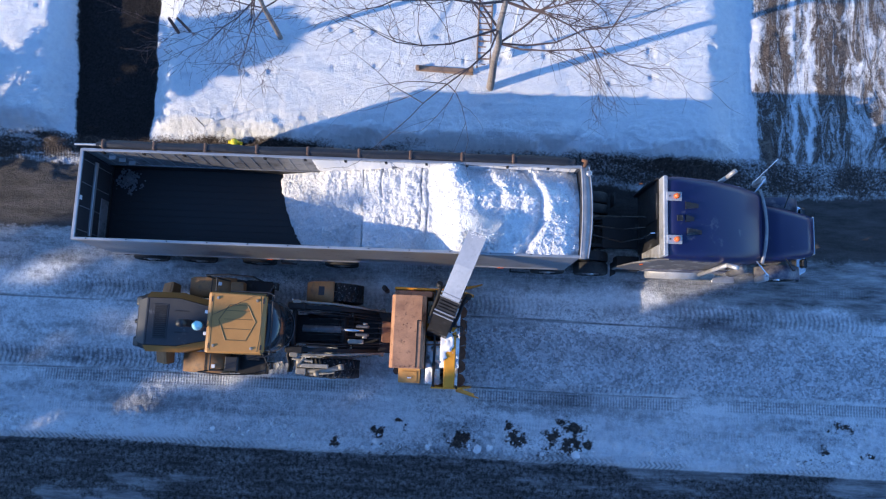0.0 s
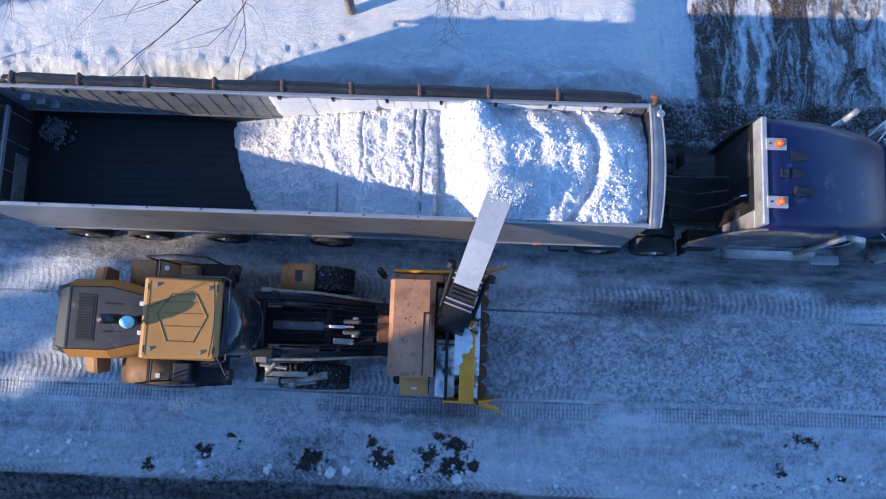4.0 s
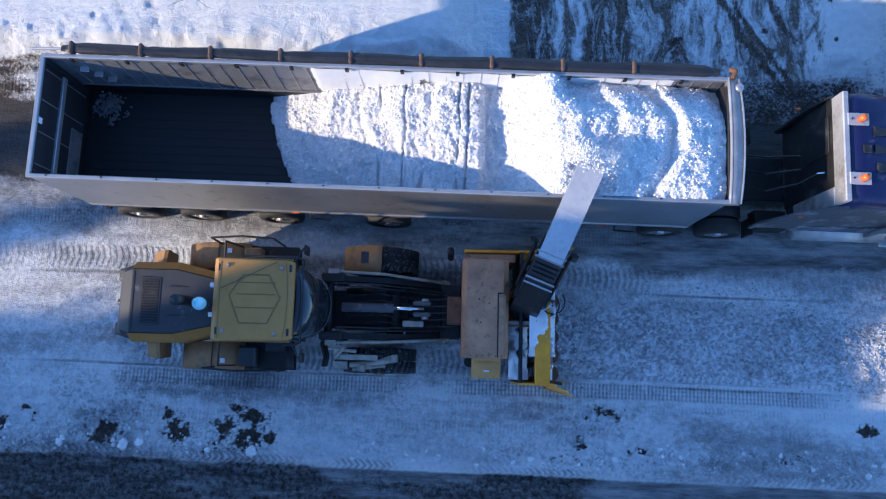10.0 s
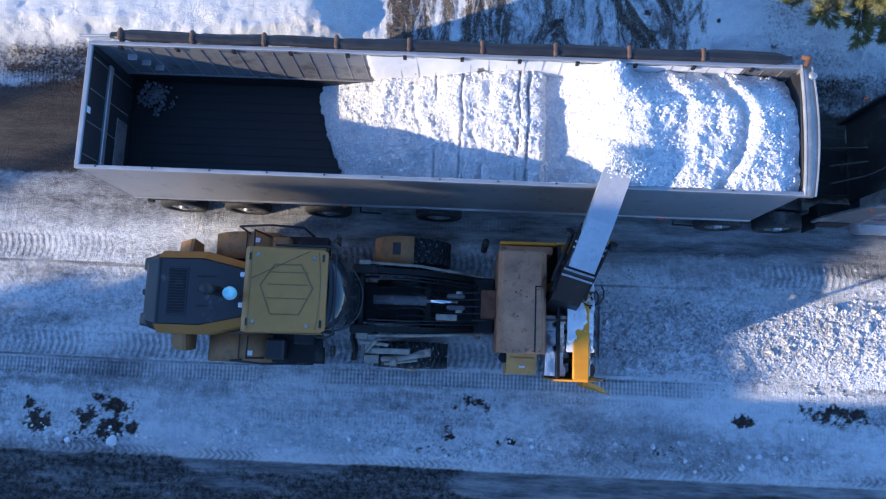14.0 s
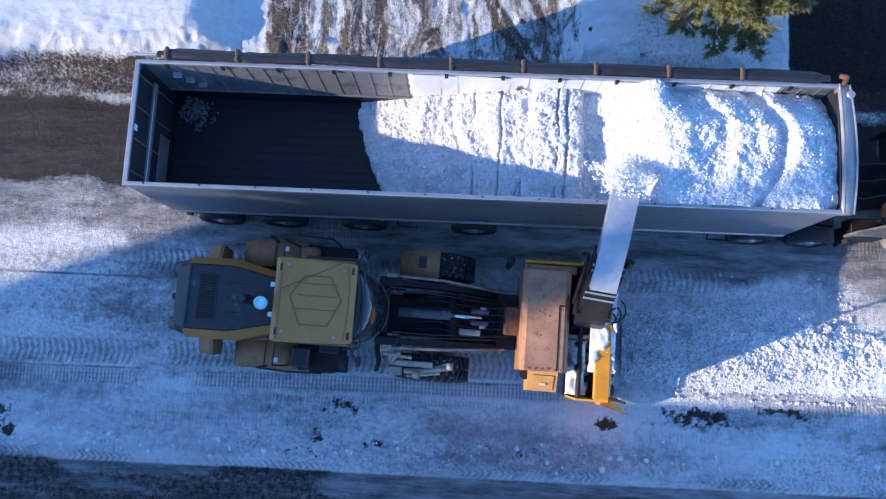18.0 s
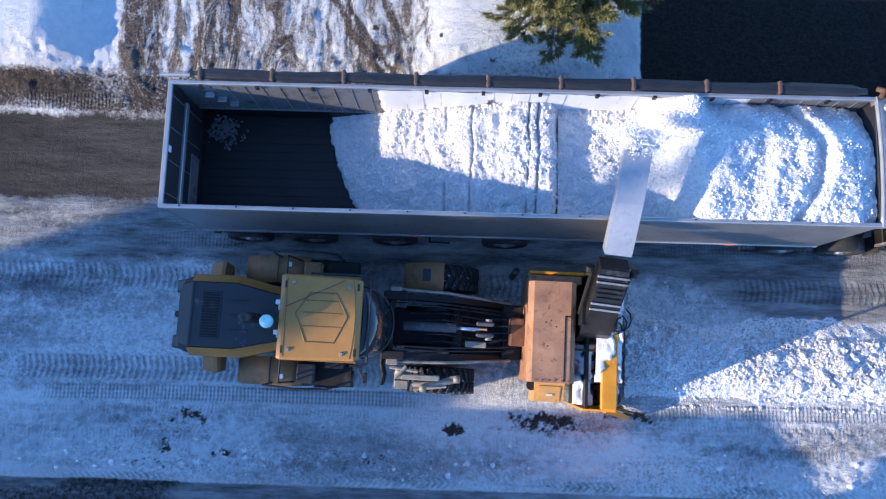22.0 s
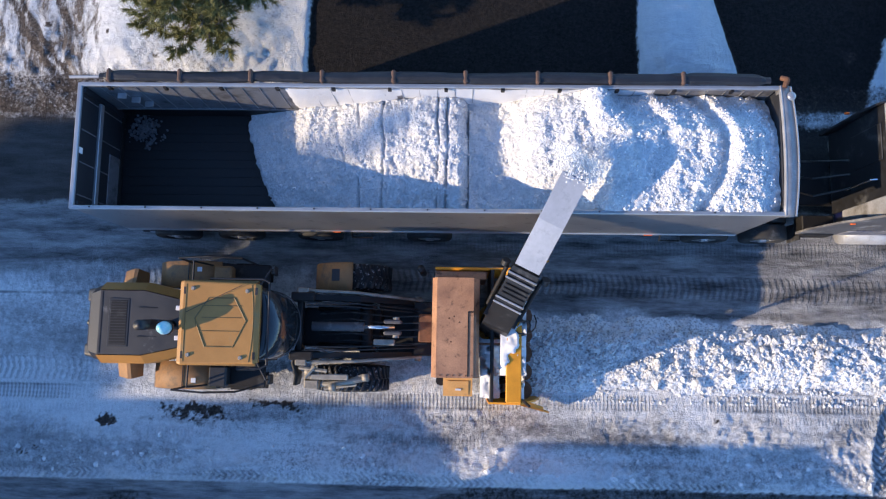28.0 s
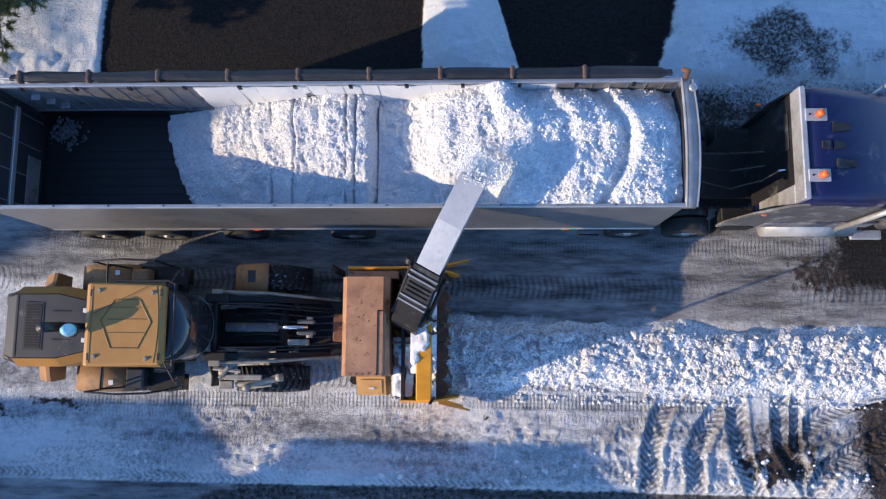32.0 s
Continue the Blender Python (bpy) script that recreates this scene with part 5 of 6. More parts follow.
for k in range(15):
    a = radians(-90 + 180 * k / 14)
    sx, sy = math.cos(a) ** 0.8, math.sin(a)
    glass_rings.append([(1.28 + d * sx, CY + w * sy, z) for d, w, z in ((0.56, 0.62, 1.35), (0.70, 0.70, 2.2), (0.62, 0.72, 2.9), (0.36, 0.70, 3.3), (0.0, 0.6, 3.3), (0.0, 0.55, 1.35))])
part("windshield", loft(glass_rings), M_GLASS, loader, "bowed dark windshield", True)
part("windshield_rim", pipe([(1.30 + 0.705 * math.cos(radians(q)) ** 0.8, CY + 0.705 * math.sin(radians(q)), 2.2) for q in range(-85, 86, 10)], 0.012), M_SALT, loader, "pale bowed glass edge")
part("dashboard", box(1.36, 1.75, CY - 0.4, CY + 0.42, 2.0, 2.05, 0.02), M_FRAME, loader)
for x, y in ((0.0, -0.7), (0.0, 0.7), (1.28, -0.7), (1.28, 0.7)):
    part("cab_pillar", box(x - 0.04, x + 0.05, CY + y - 0.045, CY + y + 0.045, 1.3, 3.36, 0.01), M_BLACK, loader)
part("cab_roof", loft([section(-0.10, CY - 0.80, CY + 0.80, 3.34, 3.46, 0.04), section(-0.02, CY - 0.82, CY + 0.82, 3.32, 3.50, 0.05), section(1.38, CY - 0.78, CY + 0.78, 3.32, 3.50, 0.05), section(1.47, CY - 0.74, CY + 0.74, 3.36, 3.46, 0.04)]), M_YELLOW, loader, "yellow cab roof with pressed hexagon")
hexa = [(0.22, 0.10), (0.48, 0.50), (0.98, 0.50), (1.22, 0.06), (0.98, -0.44), (0.44, -0.44), (0.22, 0.10)]
for a, b in zip(hexa, hexa[1:]):
    part("roof_crease", rod((a[0], CY - 0.02 + a[1], 3.503), (b[0], CY - 0.02 + b[1], 3.503), 0.014, None, 6), M_YELLOW_DK, loader)
for y in (-0.16, 0.10, 0.33):
    part("roof_crease", rod((0.36, CY + y, 3.502), (1.12, CY + y, 3.502), 0.010, None, 6), M_YELLOW_DK, loader)
for x, bow in ((0.03, 0.0), (1.30, 0.06)):
    part("roof_crease", pipe([(x + bow * (1 - (q / 0.74) ** 2), CY + q, 3.502) for q in (-0.74, -0.5, -0.25, 0.0, 0.25, 0.5, 0.74)], 0.009, 6), M_YELLOW_DK, loader)
for s in (-1, 1):
    for x in (0.0, 1.39):
        part("roof_slot", box(x - 0.02, x + 0.03, CY + s * 0.62 - 0.07, CY + s * 0.62 + 0.07, 3.495, 3.507, 0.004), M_BLACK, loader)
    part("gutter", box(-0.02, 1.42, CY + s * 0.80 - 0.02, CY + s * 0.80 + 0.03, 3.36, 3.42, 0.01), M_YELLOW_DK, loader)
part("aerial", rod((0.05, CY + 0.2, 3.52), (1.15, CY + 0.74, 3.56), 0.006, None, 5), M_BLACK, loader)
for x, y in ((0.16, 0.66), (1.22, 0.62), (0.12, -0.62), (1.14, -0.66)):
    part("lifting_bolt", rod((x, CY + y, 3.5), (x, CY + y, 3.54), 0.045, 0.03, 10), M_GUARD, loader)
part("beacon_base", rod((-0.26, -0.02, 3.62), (-0.26, -0.02, 3.68), 0.14, None, 18), M_BLACK, loader)
part("beacon", loft([[(-0.26 + r * math.cos(a), -0.02 + r * math.sin(a), z) for a in [2 * math.pi * i / 16 for i in range(16)]] for r, z in ((0.12, 3.66), (0.13, 3.78), (0.10, 3.9), (0.03, 3.96))]), M_BEACON, loader, "turquoise-white beacon dome", True)
part("beacon_post", pipe([(-0.26, -0.02, 3.62), (-0.1, -0.02, 3.42)], 0.03), M_BLACK, loader)
for y in (0.33, -0.25):
    part("work_lamp", box(-0.2, -0.1, y, y + 0.09, 3.3, 3.4, 0.01), M_DECAL, loader)
part("roof_rail", pipe([(0.45, CY + 0.86, 3.4), (1.5, CY + 0.86, 3.42), (1.62, CY + 0.8, 3.4), (1.62, CY - 0.8, 3.38), (1.5, CY - 0.86, 3.38), (1.3, CY - 0.86, 3.38)], 0.022), M_BLACK, loader)
# fenders, steps and rails by the rear wheels
for s in (-1, 1):
    rings = []
    for k in range(9):
        a = radians(8 + 120 * k / 8)
        x, z = -0.55 - 0.96 * math.cos(a), 0.78 + 0.92 * math.sin(a)
        rings.append([(x, CY + s * 0.80, z), (x, CY + s * 1.38, z), (x, CY + s * 1.40, z - 0.09), (x, CY + s * 0.80, z - 0.05)])
    part("rear_fender", loft(rings), M_DUSTY, loader, "dusty tan rear fender", True)
    part("fender_seam", box(-0.62, -0.60, CY + s * 1.09 - 0.29, CY + s * 1.09 + 0.29, 1.70, 1.715, 0.003), M_BLACK, loader)
    part("fender_box", box(-0.05, 0.34, CY + s * 1.08 - 0.24, CY + s * 1.08 + 0.2, 1.40, 1.72, 0.04), M_DUSTY if s > 0 else M_GREY, loader)
    part("fender_sticker", box(-0.42, -0.32, CY + s * 1.2 - 0.05, CY + s * 1.2 + 0.05, 1.70, 1.715, 0), M_DECAL, loader)
    part("step_tread", box(0.36, 1.1, CY + s * 1.18 - 0.2, CY + s * 1.18 + 0.16, 1.05, 1.10, 0.01), M_FRAME, loader)
    part("cab_mount", box(0.5, 0.95, CY + s * 0.86 - 0.12, CY + s * 0.86 + 0.12, 1.40, 1.62, 0.03), M_BLACK, loader)
    part("platform", box(-0.1, 1.1, CY + s * 1.05 - 0.3, CY + s * 1.05 + 0.3, 1.32, 1.40, 0.02), M_FRAME, loader)
    part("handrail", pipe([(-0.55, CY + s * 1.34, 1.6), (-0.55, CY + s * 1.36, 2.45), (0.1, CY + s * 1.40, 2.5), (0.75, CY + s * 1.38, 2.4), (0.78, CY + s * 1.36, 1.4)], 0.022), M_BLACK, loader)
    part("handrail", pipe([(-0.25, CY + s * 0.85, 2.4), (-0.25, CY + s * 1.3, 2.42), (-0.1, CY + s * 1.3, 1.5)], 0.02), M_BLACK, loader)
    for k in range(3):
        part("step", box(0.25, 0.75, CY + s * 1.28 - 0.14, CY + s * 1.28 + 0.12, 0.45 + 0.3 * k, 0.49 + 0.3 * k, 0.01), M_FRAME, loader)
    part("rear_box", loft([[(-2.16, CY + s * 0.84, 1.0), (-2.16, CY + s * 1.16, 1.0), (-2.16, CY + s * 1.16, 1.32), (-2.16, CY + s * 0.84, 1.42)], [(-1.84, CY + s * 0.84, 1.0), (-1.84, CY + s * 1.16, 1.0), (-1.84, CY + s * 1.20, 1.6), (-1.84, CY + s * 0.84, 1.72)], [(-1.76, CY + s * 0.84, 1.0), (-1.76, CY + s * 1.16, 1.0), (-1.76, CY + s * 1.20, 1.6), (-1.76, CY + s * 0.84, 1.72)]]), M_DUSTY, loader, "tan wedge-shaped rear corner bracket")
    part("mirror", box(1.5, 1.56, CY + s * 1.1 - 0.1, CY + s * 1.1 + 0.1, 2.5, 2.85, 0.02), M_BLACK, loader)
    part("mirror_arm", pipe([(1.35, CY + s * 0.74, 3.1), (1.53, CY + s * 1.1, 3.0), (1.53, CY + s * 1.1, 2.85)], 0.018), M_BLACK, loader)
    wheel(loader, -0.55, CY + s * 1.12, 0.76, 0.56, s, "loader", 30, M_YELLOW, 0.5)
    wheel(loader, 2.95, CY + s * 1.12, 0.76, 0.56, s, "loader", 30, M_YELLOW, 0.5)
    if s > 0:
        rings = []
        for k in range(9):
            a = radians(18 + 74 * k / 8)
            x, z = 2.95 - 0.92 * math.cos(a), 0.78 + 0.90 * math.sin(a)
            rings.append([(x, CY + 0.80, z), (x, CY + 1.40, z), (x, CY + 1.42, z - 0.08), (x, CY + 0.80, z - 0.04)])
        part("front_fender", loft(rings), M_DUSTY, loader, "tan front fender with a worn grey patch", True)
        part("worn_patch", box(2.52, 2.70, CY + 1.0, CY + 1.26, 1.615, 1.645, 0.005, None), M_GREY, loader, "worn grey patch")
# frames, arms and cylinders
part("rear_frame", box(-2.0, 1.2, CY - 0.45, CY + 0.45, 0.6, 1.3, 0.03), M_FRAME, loader)
part("front_frame", box(1.6, 3.6, CY - 0.42, CY + 0.42, 0.55, 1.25, 0.03), M_FRAME, loader)
part("articulation_joint", rod((1.4, CY, 0.6), (1.4, CY, 1.4), 0.16, None, 16), M_FRAME, loader)
for s in (-1, 1):
    part("arm_pipe", pipe([(1.95, CY + s * 0.76, 2.02), (3.1, CY + s * 0.73, 1.92), (4.5, CY + s * 0.62, 1.2)], 0.032), M_GUARD, loader, "dusty steel pipe along the arm")
    part("arm_block", box(1.88, 2.12, CY + s * 0.74 - 0.09, CY + s * 0.74 + 0.07, 1.9, 2.08, 0.02), M_GUARD, loader)
    part("lift_arm", loft([[(2.0, CY + s * 0.62 + d, z) for d, z in ((-0.06, 1.75), (0.06, 1.75), (0.06, 2.05), (-0.06, 2.05))], [(3.2, CY + s * 0.60 + d, z) for d, z in ((-0.06, 1.4), (0.06, 1.4), (0.06, 1.8), (-0.06, 1.8))], [(4.45, CY + s * 0.58 + d, z) for d, z in ((-0.06, 0.75), (0.06, 0.75), (0.06, 1.05), (-0.06, 1.05))]]), M_FRAME, loader, "black lift arm")
    part("arm_tower", box(1.75, 2.25, CY + s * 0.62 - 0.1, CY + s * 0.62 + 0.1, 1.2, 2.1, 0.03), M_FRAME, loader)
    part("lift_cylinder", rod((2.2, CY + s * 0.4, 1.2), (3.5, CY + s * 0.45, 1.35), 0.075, None, 12), M_BLACK, loader, "", True)
part("tower_cross", box(1.86, 1.98, CY - 0.6, CY + 0.6, 1.7, 1.95, 0.03), M_FRAME, loader)
part("frame_skirt", loft([[(x, y, 0.9), (x + 0.05, y, 0.9), (x + 0.05, y, z), (x, y, z)] for x, y, z in ((1.80, CY - 0.42, 1.7), (1.70, CY - 0.8, 1.6), (1.76, CY - 1.05, 1.5), (1.72, CY - 1.28, 1.4))]), M_FRAME, loader, "black bent frame skirt", True)
part("tilt_cylinder", rod((2.2, CY, 1.95), (3.3, CY, 1.95), 0.1, None, 14), M_SALT, loader, "", True)
part("cylinder_rod", rod((3.3, CY, 1.95), (3.95, CY, 1.9), 0.045, None, 12), M_CHROME, loader, "bright cylinder rod", True)
for s in (-1, 1):
    part("tilt_link", box(3.72, 4.1, CY + s * 0.12 - 0.045, CY + s * 0.12 + 0.045, 1.78, 2.0, 0.03), M_SALT, loader)
    part("link_pin", rod((3.98, CY + s * 0.1, 1.9), (3.98, CY + s * 0.22, 1.9), 0.07, None, 12), M_GUARD, loader)
part("tilt_link", box(3.5, 3.95, CY - 0.38, CY - 0.25, 1.72, 1.85, 0.02), M_GUARD, loader)
for dx, y in ((0.0, -0.95), (0.1, -1.1)):
    part("lamp_guard", box(2.05, 2.35, y - 0.12, y + 0.1, 1.75, 1.85, 0.02), M_GUARD, loader)
part("front_work_lamp", box(2.2, 3.0, -1.02, -0.9, 1.9, 1.98, 0.02), M_GUARD, loader, "pale lamp bracket")
part("hose_guard", pipe([(2.4, -1.12, 1.75), (2.9, -1.08, 1.85), (3.4, -0.98, 1.72)], 0.06), M_GUARD, loader)
for x0, y0, x1, y1, z in ((1.95, -0.78, 2.55, -0.84, 1.95), (2.1, -0.98, 2.3, -0.74, 1.98), (2.45, -1.22, 3.15, -1.12, 1.7), (2.75, -1.14, 3.3, -0.92, 1.74)):
    part("lamp_bracket", rod((x0, y0, z), (x1, y1, z + 0.03), 0.04, None, 6), M_GUARD, loader, "pale steel lamp bracket")
for x, y in ((2.08, -0.86), (2.6, -1.18), (3.3, -0.96)):
    part("front_lamp", rod((x, y, 1.9), (x + 0.12, y, 1.92), 0.07, 0.09, 14), M_GUARD, loader, "round work lamp", True)
for s in (-1, 1):
    for k in range(2):
        part("arm_hose", pipe([(2.1, CY + s * (0.50 - 0.07 * k), 2.08), (2.9, CY + s * (0.50 - 0.07 * k), 1.98), (3.7, CY + s * (0.46 - 0.07 * k), 1.6), (4.4, CY + s * (0.42 - 0.07 * k), 1.2)], 0.018, 6), M_BLACK, loader)
    part("arm_pin", rod((2.05, CY + s * 0.5, 1.9), (2.05, CY + s * 0.76, 1.9), 0.07, None, 12), M_GUARD, loader)
    part("arm_pin", rod((4.4, CY + s * 0.46, 0.92), (4.4, CY + s * 0.72, 0.92), 0.07, None, 12), M_GUARD, loader)
for k in range(6):
    part("cover_bolt", rod((4.95 + 0.13 * k, -0.86, 2.46), (4.95 + 0.13 * k, -0.86, 2.475), 0.016, None, 6), M_RUST, loader)
part("blower_light", box(6.36, 6.46, 0.5, 0.6, 2.3, 2.42, 0.02), M_LAMP, loader)
part("coupler", box(4.3, 4.75, CY - 0.6, CY + 0.6, 0.5, 1.2, 0.03), M_FRAME, loader)
# Black plate added to stand in for the shade between the lift arms.
part("arm_gap_shade", box(3.5, 4.6, CY - 0.56, CY + 0.56, 0.72, 0.80, 0.01), M_FRAME, loader)
part("cross_tube", rod((3.3, CY - 0.6, 1.45), (3.3, CY + 0.6, 1.45), 0.14, None, 14), M_FRAME, loader, "", True)
for k in range(5):
    y = CY - 0.32 + 0.15 * k
    part("hydraulic_hose", pipe([(2.3, y, 1.6), (3.0, y + 0.04, 1.75), (3.9, y - 0.03, 1.25), (4.6, y, 1.3)], 0.02, 6), M_BLACK, loader)
part("coupler_hook", box(4.45, 4.78, CY - 0.3, CY + 0.3, 1.2, 1.75, 0.03), M_RUST, loader)

# ---- the blower on the loader ----
part("engine_box", loft([[(4.76, -0.91, 0.6), (4.76, 1.14, 0.6), (4.76, 1.14, 2.32), (4.76, -0.91, 2.32)], [(4.86, -0.91, 0.6), (4.86, 1.14, 0.6), (4.86, 1.14, 2.46), (4.86, -0.91, 2.46)], [(5.62, -0.91, 0.6), (5.62, 1.14, 0.6), (5.62, 1.14, 2.46), (5.62, -0.91, 2.46)], [(5.74, -0.91, 0.6), (5.74, 1.14, 0.6), (5.74, 1.14, 2.30), (5.74, -0.91, 2.30)]]), M_ORANGE, loader, "faded rusty orange engine cover")
part("engine_box_side", box(4.8, 5.9, 1.14, 1.32, 0.6, 2.0, 0.02), M_ORANGE, loader)
part("cover_lip", box(5.50, 5.525, -0.88, 0.42, 2.46, 2.472, 0), M_FRAME, loader, "dark seam along the cover")
part("cover_lip", box(5.50, 5.62, 0.42, 0.445, 2.46, 2.472, 0), M_FRAME, loader)
part("cover_panel", box(5.535, 5.68, -0.88, 0.40, 2.35, 2.43, 0.012), M_ORANGE, loader)
part("cover_trim", box(4.80, 5.95, 1.335, 1.40, 1.6, 2.05, 0.015), M_BLOWER, loader, "yellow rear trim")
for x, y, r in ((5.12, 0.30, 0.024), (5.22, 0.34, 0.018), (5.33, 0.22, 0.02), (5.16, -0.18, 0.02)):
    part("rust_spot", rod((x, y, 2.455), (x, y, 2.4635), r, None, 9), M_RUST, loader)
part("tool_box", loft([[(5.0, -1.36, 0.7), (5.0, -0.93, 0.7), (5.0, -0.91, 1.9), (5.0, -1.33, 1.65)], [(5.62, -1.36, 0.7), (5.62, -0.93, 0.7), (5.62, -0.91, 1.9), (5.62, -1.33, 1.65)]]), M_TOOLBOX, loader, "orange-yellow side tool box")
part("lid_panel", loft([[(5.08, -1.30, 1.672), (5.08, -1.0, 1.86), (5.08, -1.0, 1.875), (5.08, -1.30, 1.69)], [(5.54, -1.30, 1.672), (5.54, -1.0, 1.86), (5.54, -1.0, 1.875), (5.54, -1.30, 1.69)]]), M_TOOLBOX, loader)
part("lid_label", box(5.26, 5.38, -1.2, -1.16, 1.76, 1.80, 0.0), M_DECAL, loader)
part("exhaust_pipe", rod((4.5, 1.35, 1.0), (4.5, 1.35, 2.15), 0.075, None, 12), M_FRAME, loader, "", True)
part("air_cap", rod((4.95, -1.0, 1.6), (4.95, -1.0, 1.72), 0.11, None, 14), M_FRAME, loader)
part("back_plate", box(5.98, 6.05, -1.405, 1.345, 0.1, 2.2, 0.01), M_FRAME, loader)
for s in (-1, 1):
    edge = -1.42 if s < 0 else 1.36
    part("side_plate", loft([[(x, edge - 0.02, 0.05), (x, edge + 0.02, 0.05), (x, edge + 0.02, z), (x, edge - 0.02, z)] for x, z in ((5.95, 2.2), (6.6, 2.28), (7.0, 1.2), (7.15, 0.6))]), M_BLOWER, loader)
    part("guide_horn", loft([[(6.7, s * 1.5, 0.25), (6.7, s * 1.56, 0.25), (6.7, s * 1.56, 0.85), (6.7, s * 1.5, 0.85)], [(7.4, s * 1.72, 0.25), (7.4, s * 1.75, 0.25), (7.4, s * 1.75, 0.5), (7.4, s * 1.72, 0.5)]]), M_BLOWER, loader, "yellow guide horn")
part("top_beam", box(6.30, 6.62, -1.40, 1.34, 2.16, 2.30, 0.02), M_BLOWER, loader, "bright yellow top beam")
part("auger_shaft", rod((6.56, -1.45, 0.55), (6.56, 1.45, 0.55), 0.09, None, 14), M_RUST, loader)
for k in range(9):
    y = -1.3 + 0.325 * k
    fl = bmesh.new()
    add_rod(fl, (6.56, y - 0.04, 0.55), (6.56, y + 0.04, 0.55), 0.42, None, 20)
    bmesh.ops.rotate(fl, cent=(6.56, y, 0.55), matrix=Matrix.Rotation(0.3 if k < 4 else -0.3, 3, 'Z'), verts=fl.verts)
    part("auger_blade", fl, M_RUST, loader)
for k in range(7):
    y = -1.2 + 0.4 * k
    tooth = bmesh.new()
    add_rod(tooth, (6.74, y, 1.15), (6.74, y, 1.23), 0.20, None, 14)
    part("auger_tooth", tooth, M_RUST, loader, "rusty scalloped auger blade")
part("horn_tip", loft([[(6.72, -1.52, 0.9), (6.72, -1.42, 0.9), (6.72, -1.42, 0.98), (6.72, -1.52, 0.98)], [(7.25, -1.66, 0.6), (7.25, -1.60, 0.6), (7.25, -1.60, 0.66), (7.25, -1.66, 0.66)]]), M_BLOWER, loader, "yellow blade tip")
part("chute_base", rod((6.12, 0.24, 1.15), (6.12, 0.24, 1.35), 0.44, None, 24), M_BLOWER, loader, "yellow turning ring")
part("cross_bar", box(5.75, 6.6, -0.24, -0.19, 2.12, 2.18, 0.01), M_RUST, loader, "rusty cross bar")
part("marker_rod", rod((6.66, -1.36, 1.9), (6.66, -1.36, 3.55), 0.035, 0.028, 8), M_FRAME, loader, "tall marker rod at the blower edge", True)
part("fan_housing", rod((5.9, CY, 0.75), (6.25, CY, 0.75), 0.62, None, 24), M_BLACK, loader)
for k, (x0, x1, y0, y1, z0, hgt, seed) in enumerate(((6.52, 6.72, -1.36, 0.85, 2.24, 0.20, 3), (6.18, 6.74, -0.85, 0.85, 2.28, 0.26, 7), (5.78, 6.22, -1.34, -0.1, 1.9, 0.3, 5))):
    ob = sheet("caught_snow", np.arange(x0, x1, 0.03), np.arange(y0, y1, 0.03),
               lambda x, y: z0 + hgt * (cloud(x, y, 2.6, 90 + seed, 4, 0.6) - 0.25) * np.sin(np.clip((x - x0) / (x1 - x0), 0, 1) * math.pi) ** 0.5 - (0.3 if seed != 7 else 0.12) * step(0.5, 0.62, cloud(x, y, 2.4, 95 + seed, 4, 0.6)), {}, M_SNOW_LUMP)
    ob.parent = loader
    ob["label"] = "snow caught on the blower"
# chute: a turning tower, a dark hood and a pale spout
chute = new("chute")
chute.parent = loader
chute.location = (6.12, 0.24, 0)
rings = lambda pts: [[(x + h * nx, w * sy, z + h * nz) for sy, h in ((-1, -d), (1, -d), (1, d), (-1, d))] for x, z, w, d, nx, nz in pts]
part("chute_tower", rod((0, 0, 1.2), (0, 0, 2.0), 0.34, 0.30, 20), M_BLACK, chute, "", True)
part("chute_elbow", loft(rings([(0.0, 1.75, 0.30, 0.30, -1, 0.0), (0.12, 2.5, 0.29, 0.28, -0.9, 0.3), (0.5, 3.1, 0.28, 0.25, -0.75, 0.6), (1.15, 3.72, 0.27, 0.22, -0.65, 0.75)])), M_BLACK, chute, "black steel chute elbow")
for x, z in ((0.30, 3.06), (0.40, 3.16), (0.78, 3.52), (0.88, 3.60)):
    part("chute_band", box(x - 0.018, x + 0.018, -0.30, 0.30, z + 0.16, z + 0.225, 0.006, None), M_SILVER, chute, "thin bright strap")
for k in range(3):
    part("hood_rib", box(0.50 + 0.08 * k, 0.52 + 0.08 * k, -0.24, 0.24, 3.42 + 0.075 * k, 3.47 + 0.075 * k, 0.004), M_FRAME, chute)
for s in (-1, 1):
    part("hood_cheek", loft([[(0.02, s * 0.30, 2.0), (0.02, s * 0.34, 2.0), (0.30, s * 0.34, 2.0), (0.30, s * 0.30, 2.0)], [(0.0, s * 0.28, 2.9), (0.0, s * 0.35, 2.9), (0.42, s * 0.35, 2.75), (0.42, s * 0.28, 2.75)]]), M_BLACK, chute)
chute_spout = part("chute_spout", loft(rings([(1.05, 3.70, 0.25, 0.17, -0.5, 0.85), (1.9, 4.25, 0.25, 0.14, -0.45, 0.9), (2.75, 4.60, 0.25, 0.10, -0.25, 0.95)])), M_WHITE_CHUTE, chute, "pale snow-covered spout")
for k in range(3):
    rad = 0.16 + 0.05 * k
    part("hose_loop", pipe([(0.05 + 0.1 * k + rad * math.cos(radians(q)), -0.42 - 0.03 * k + rad * math.sin(radians(q)), 2.25 + 0.03 * k) for q in range(90, 331, 30)], 0.016, 6), M_BLACK, chute)
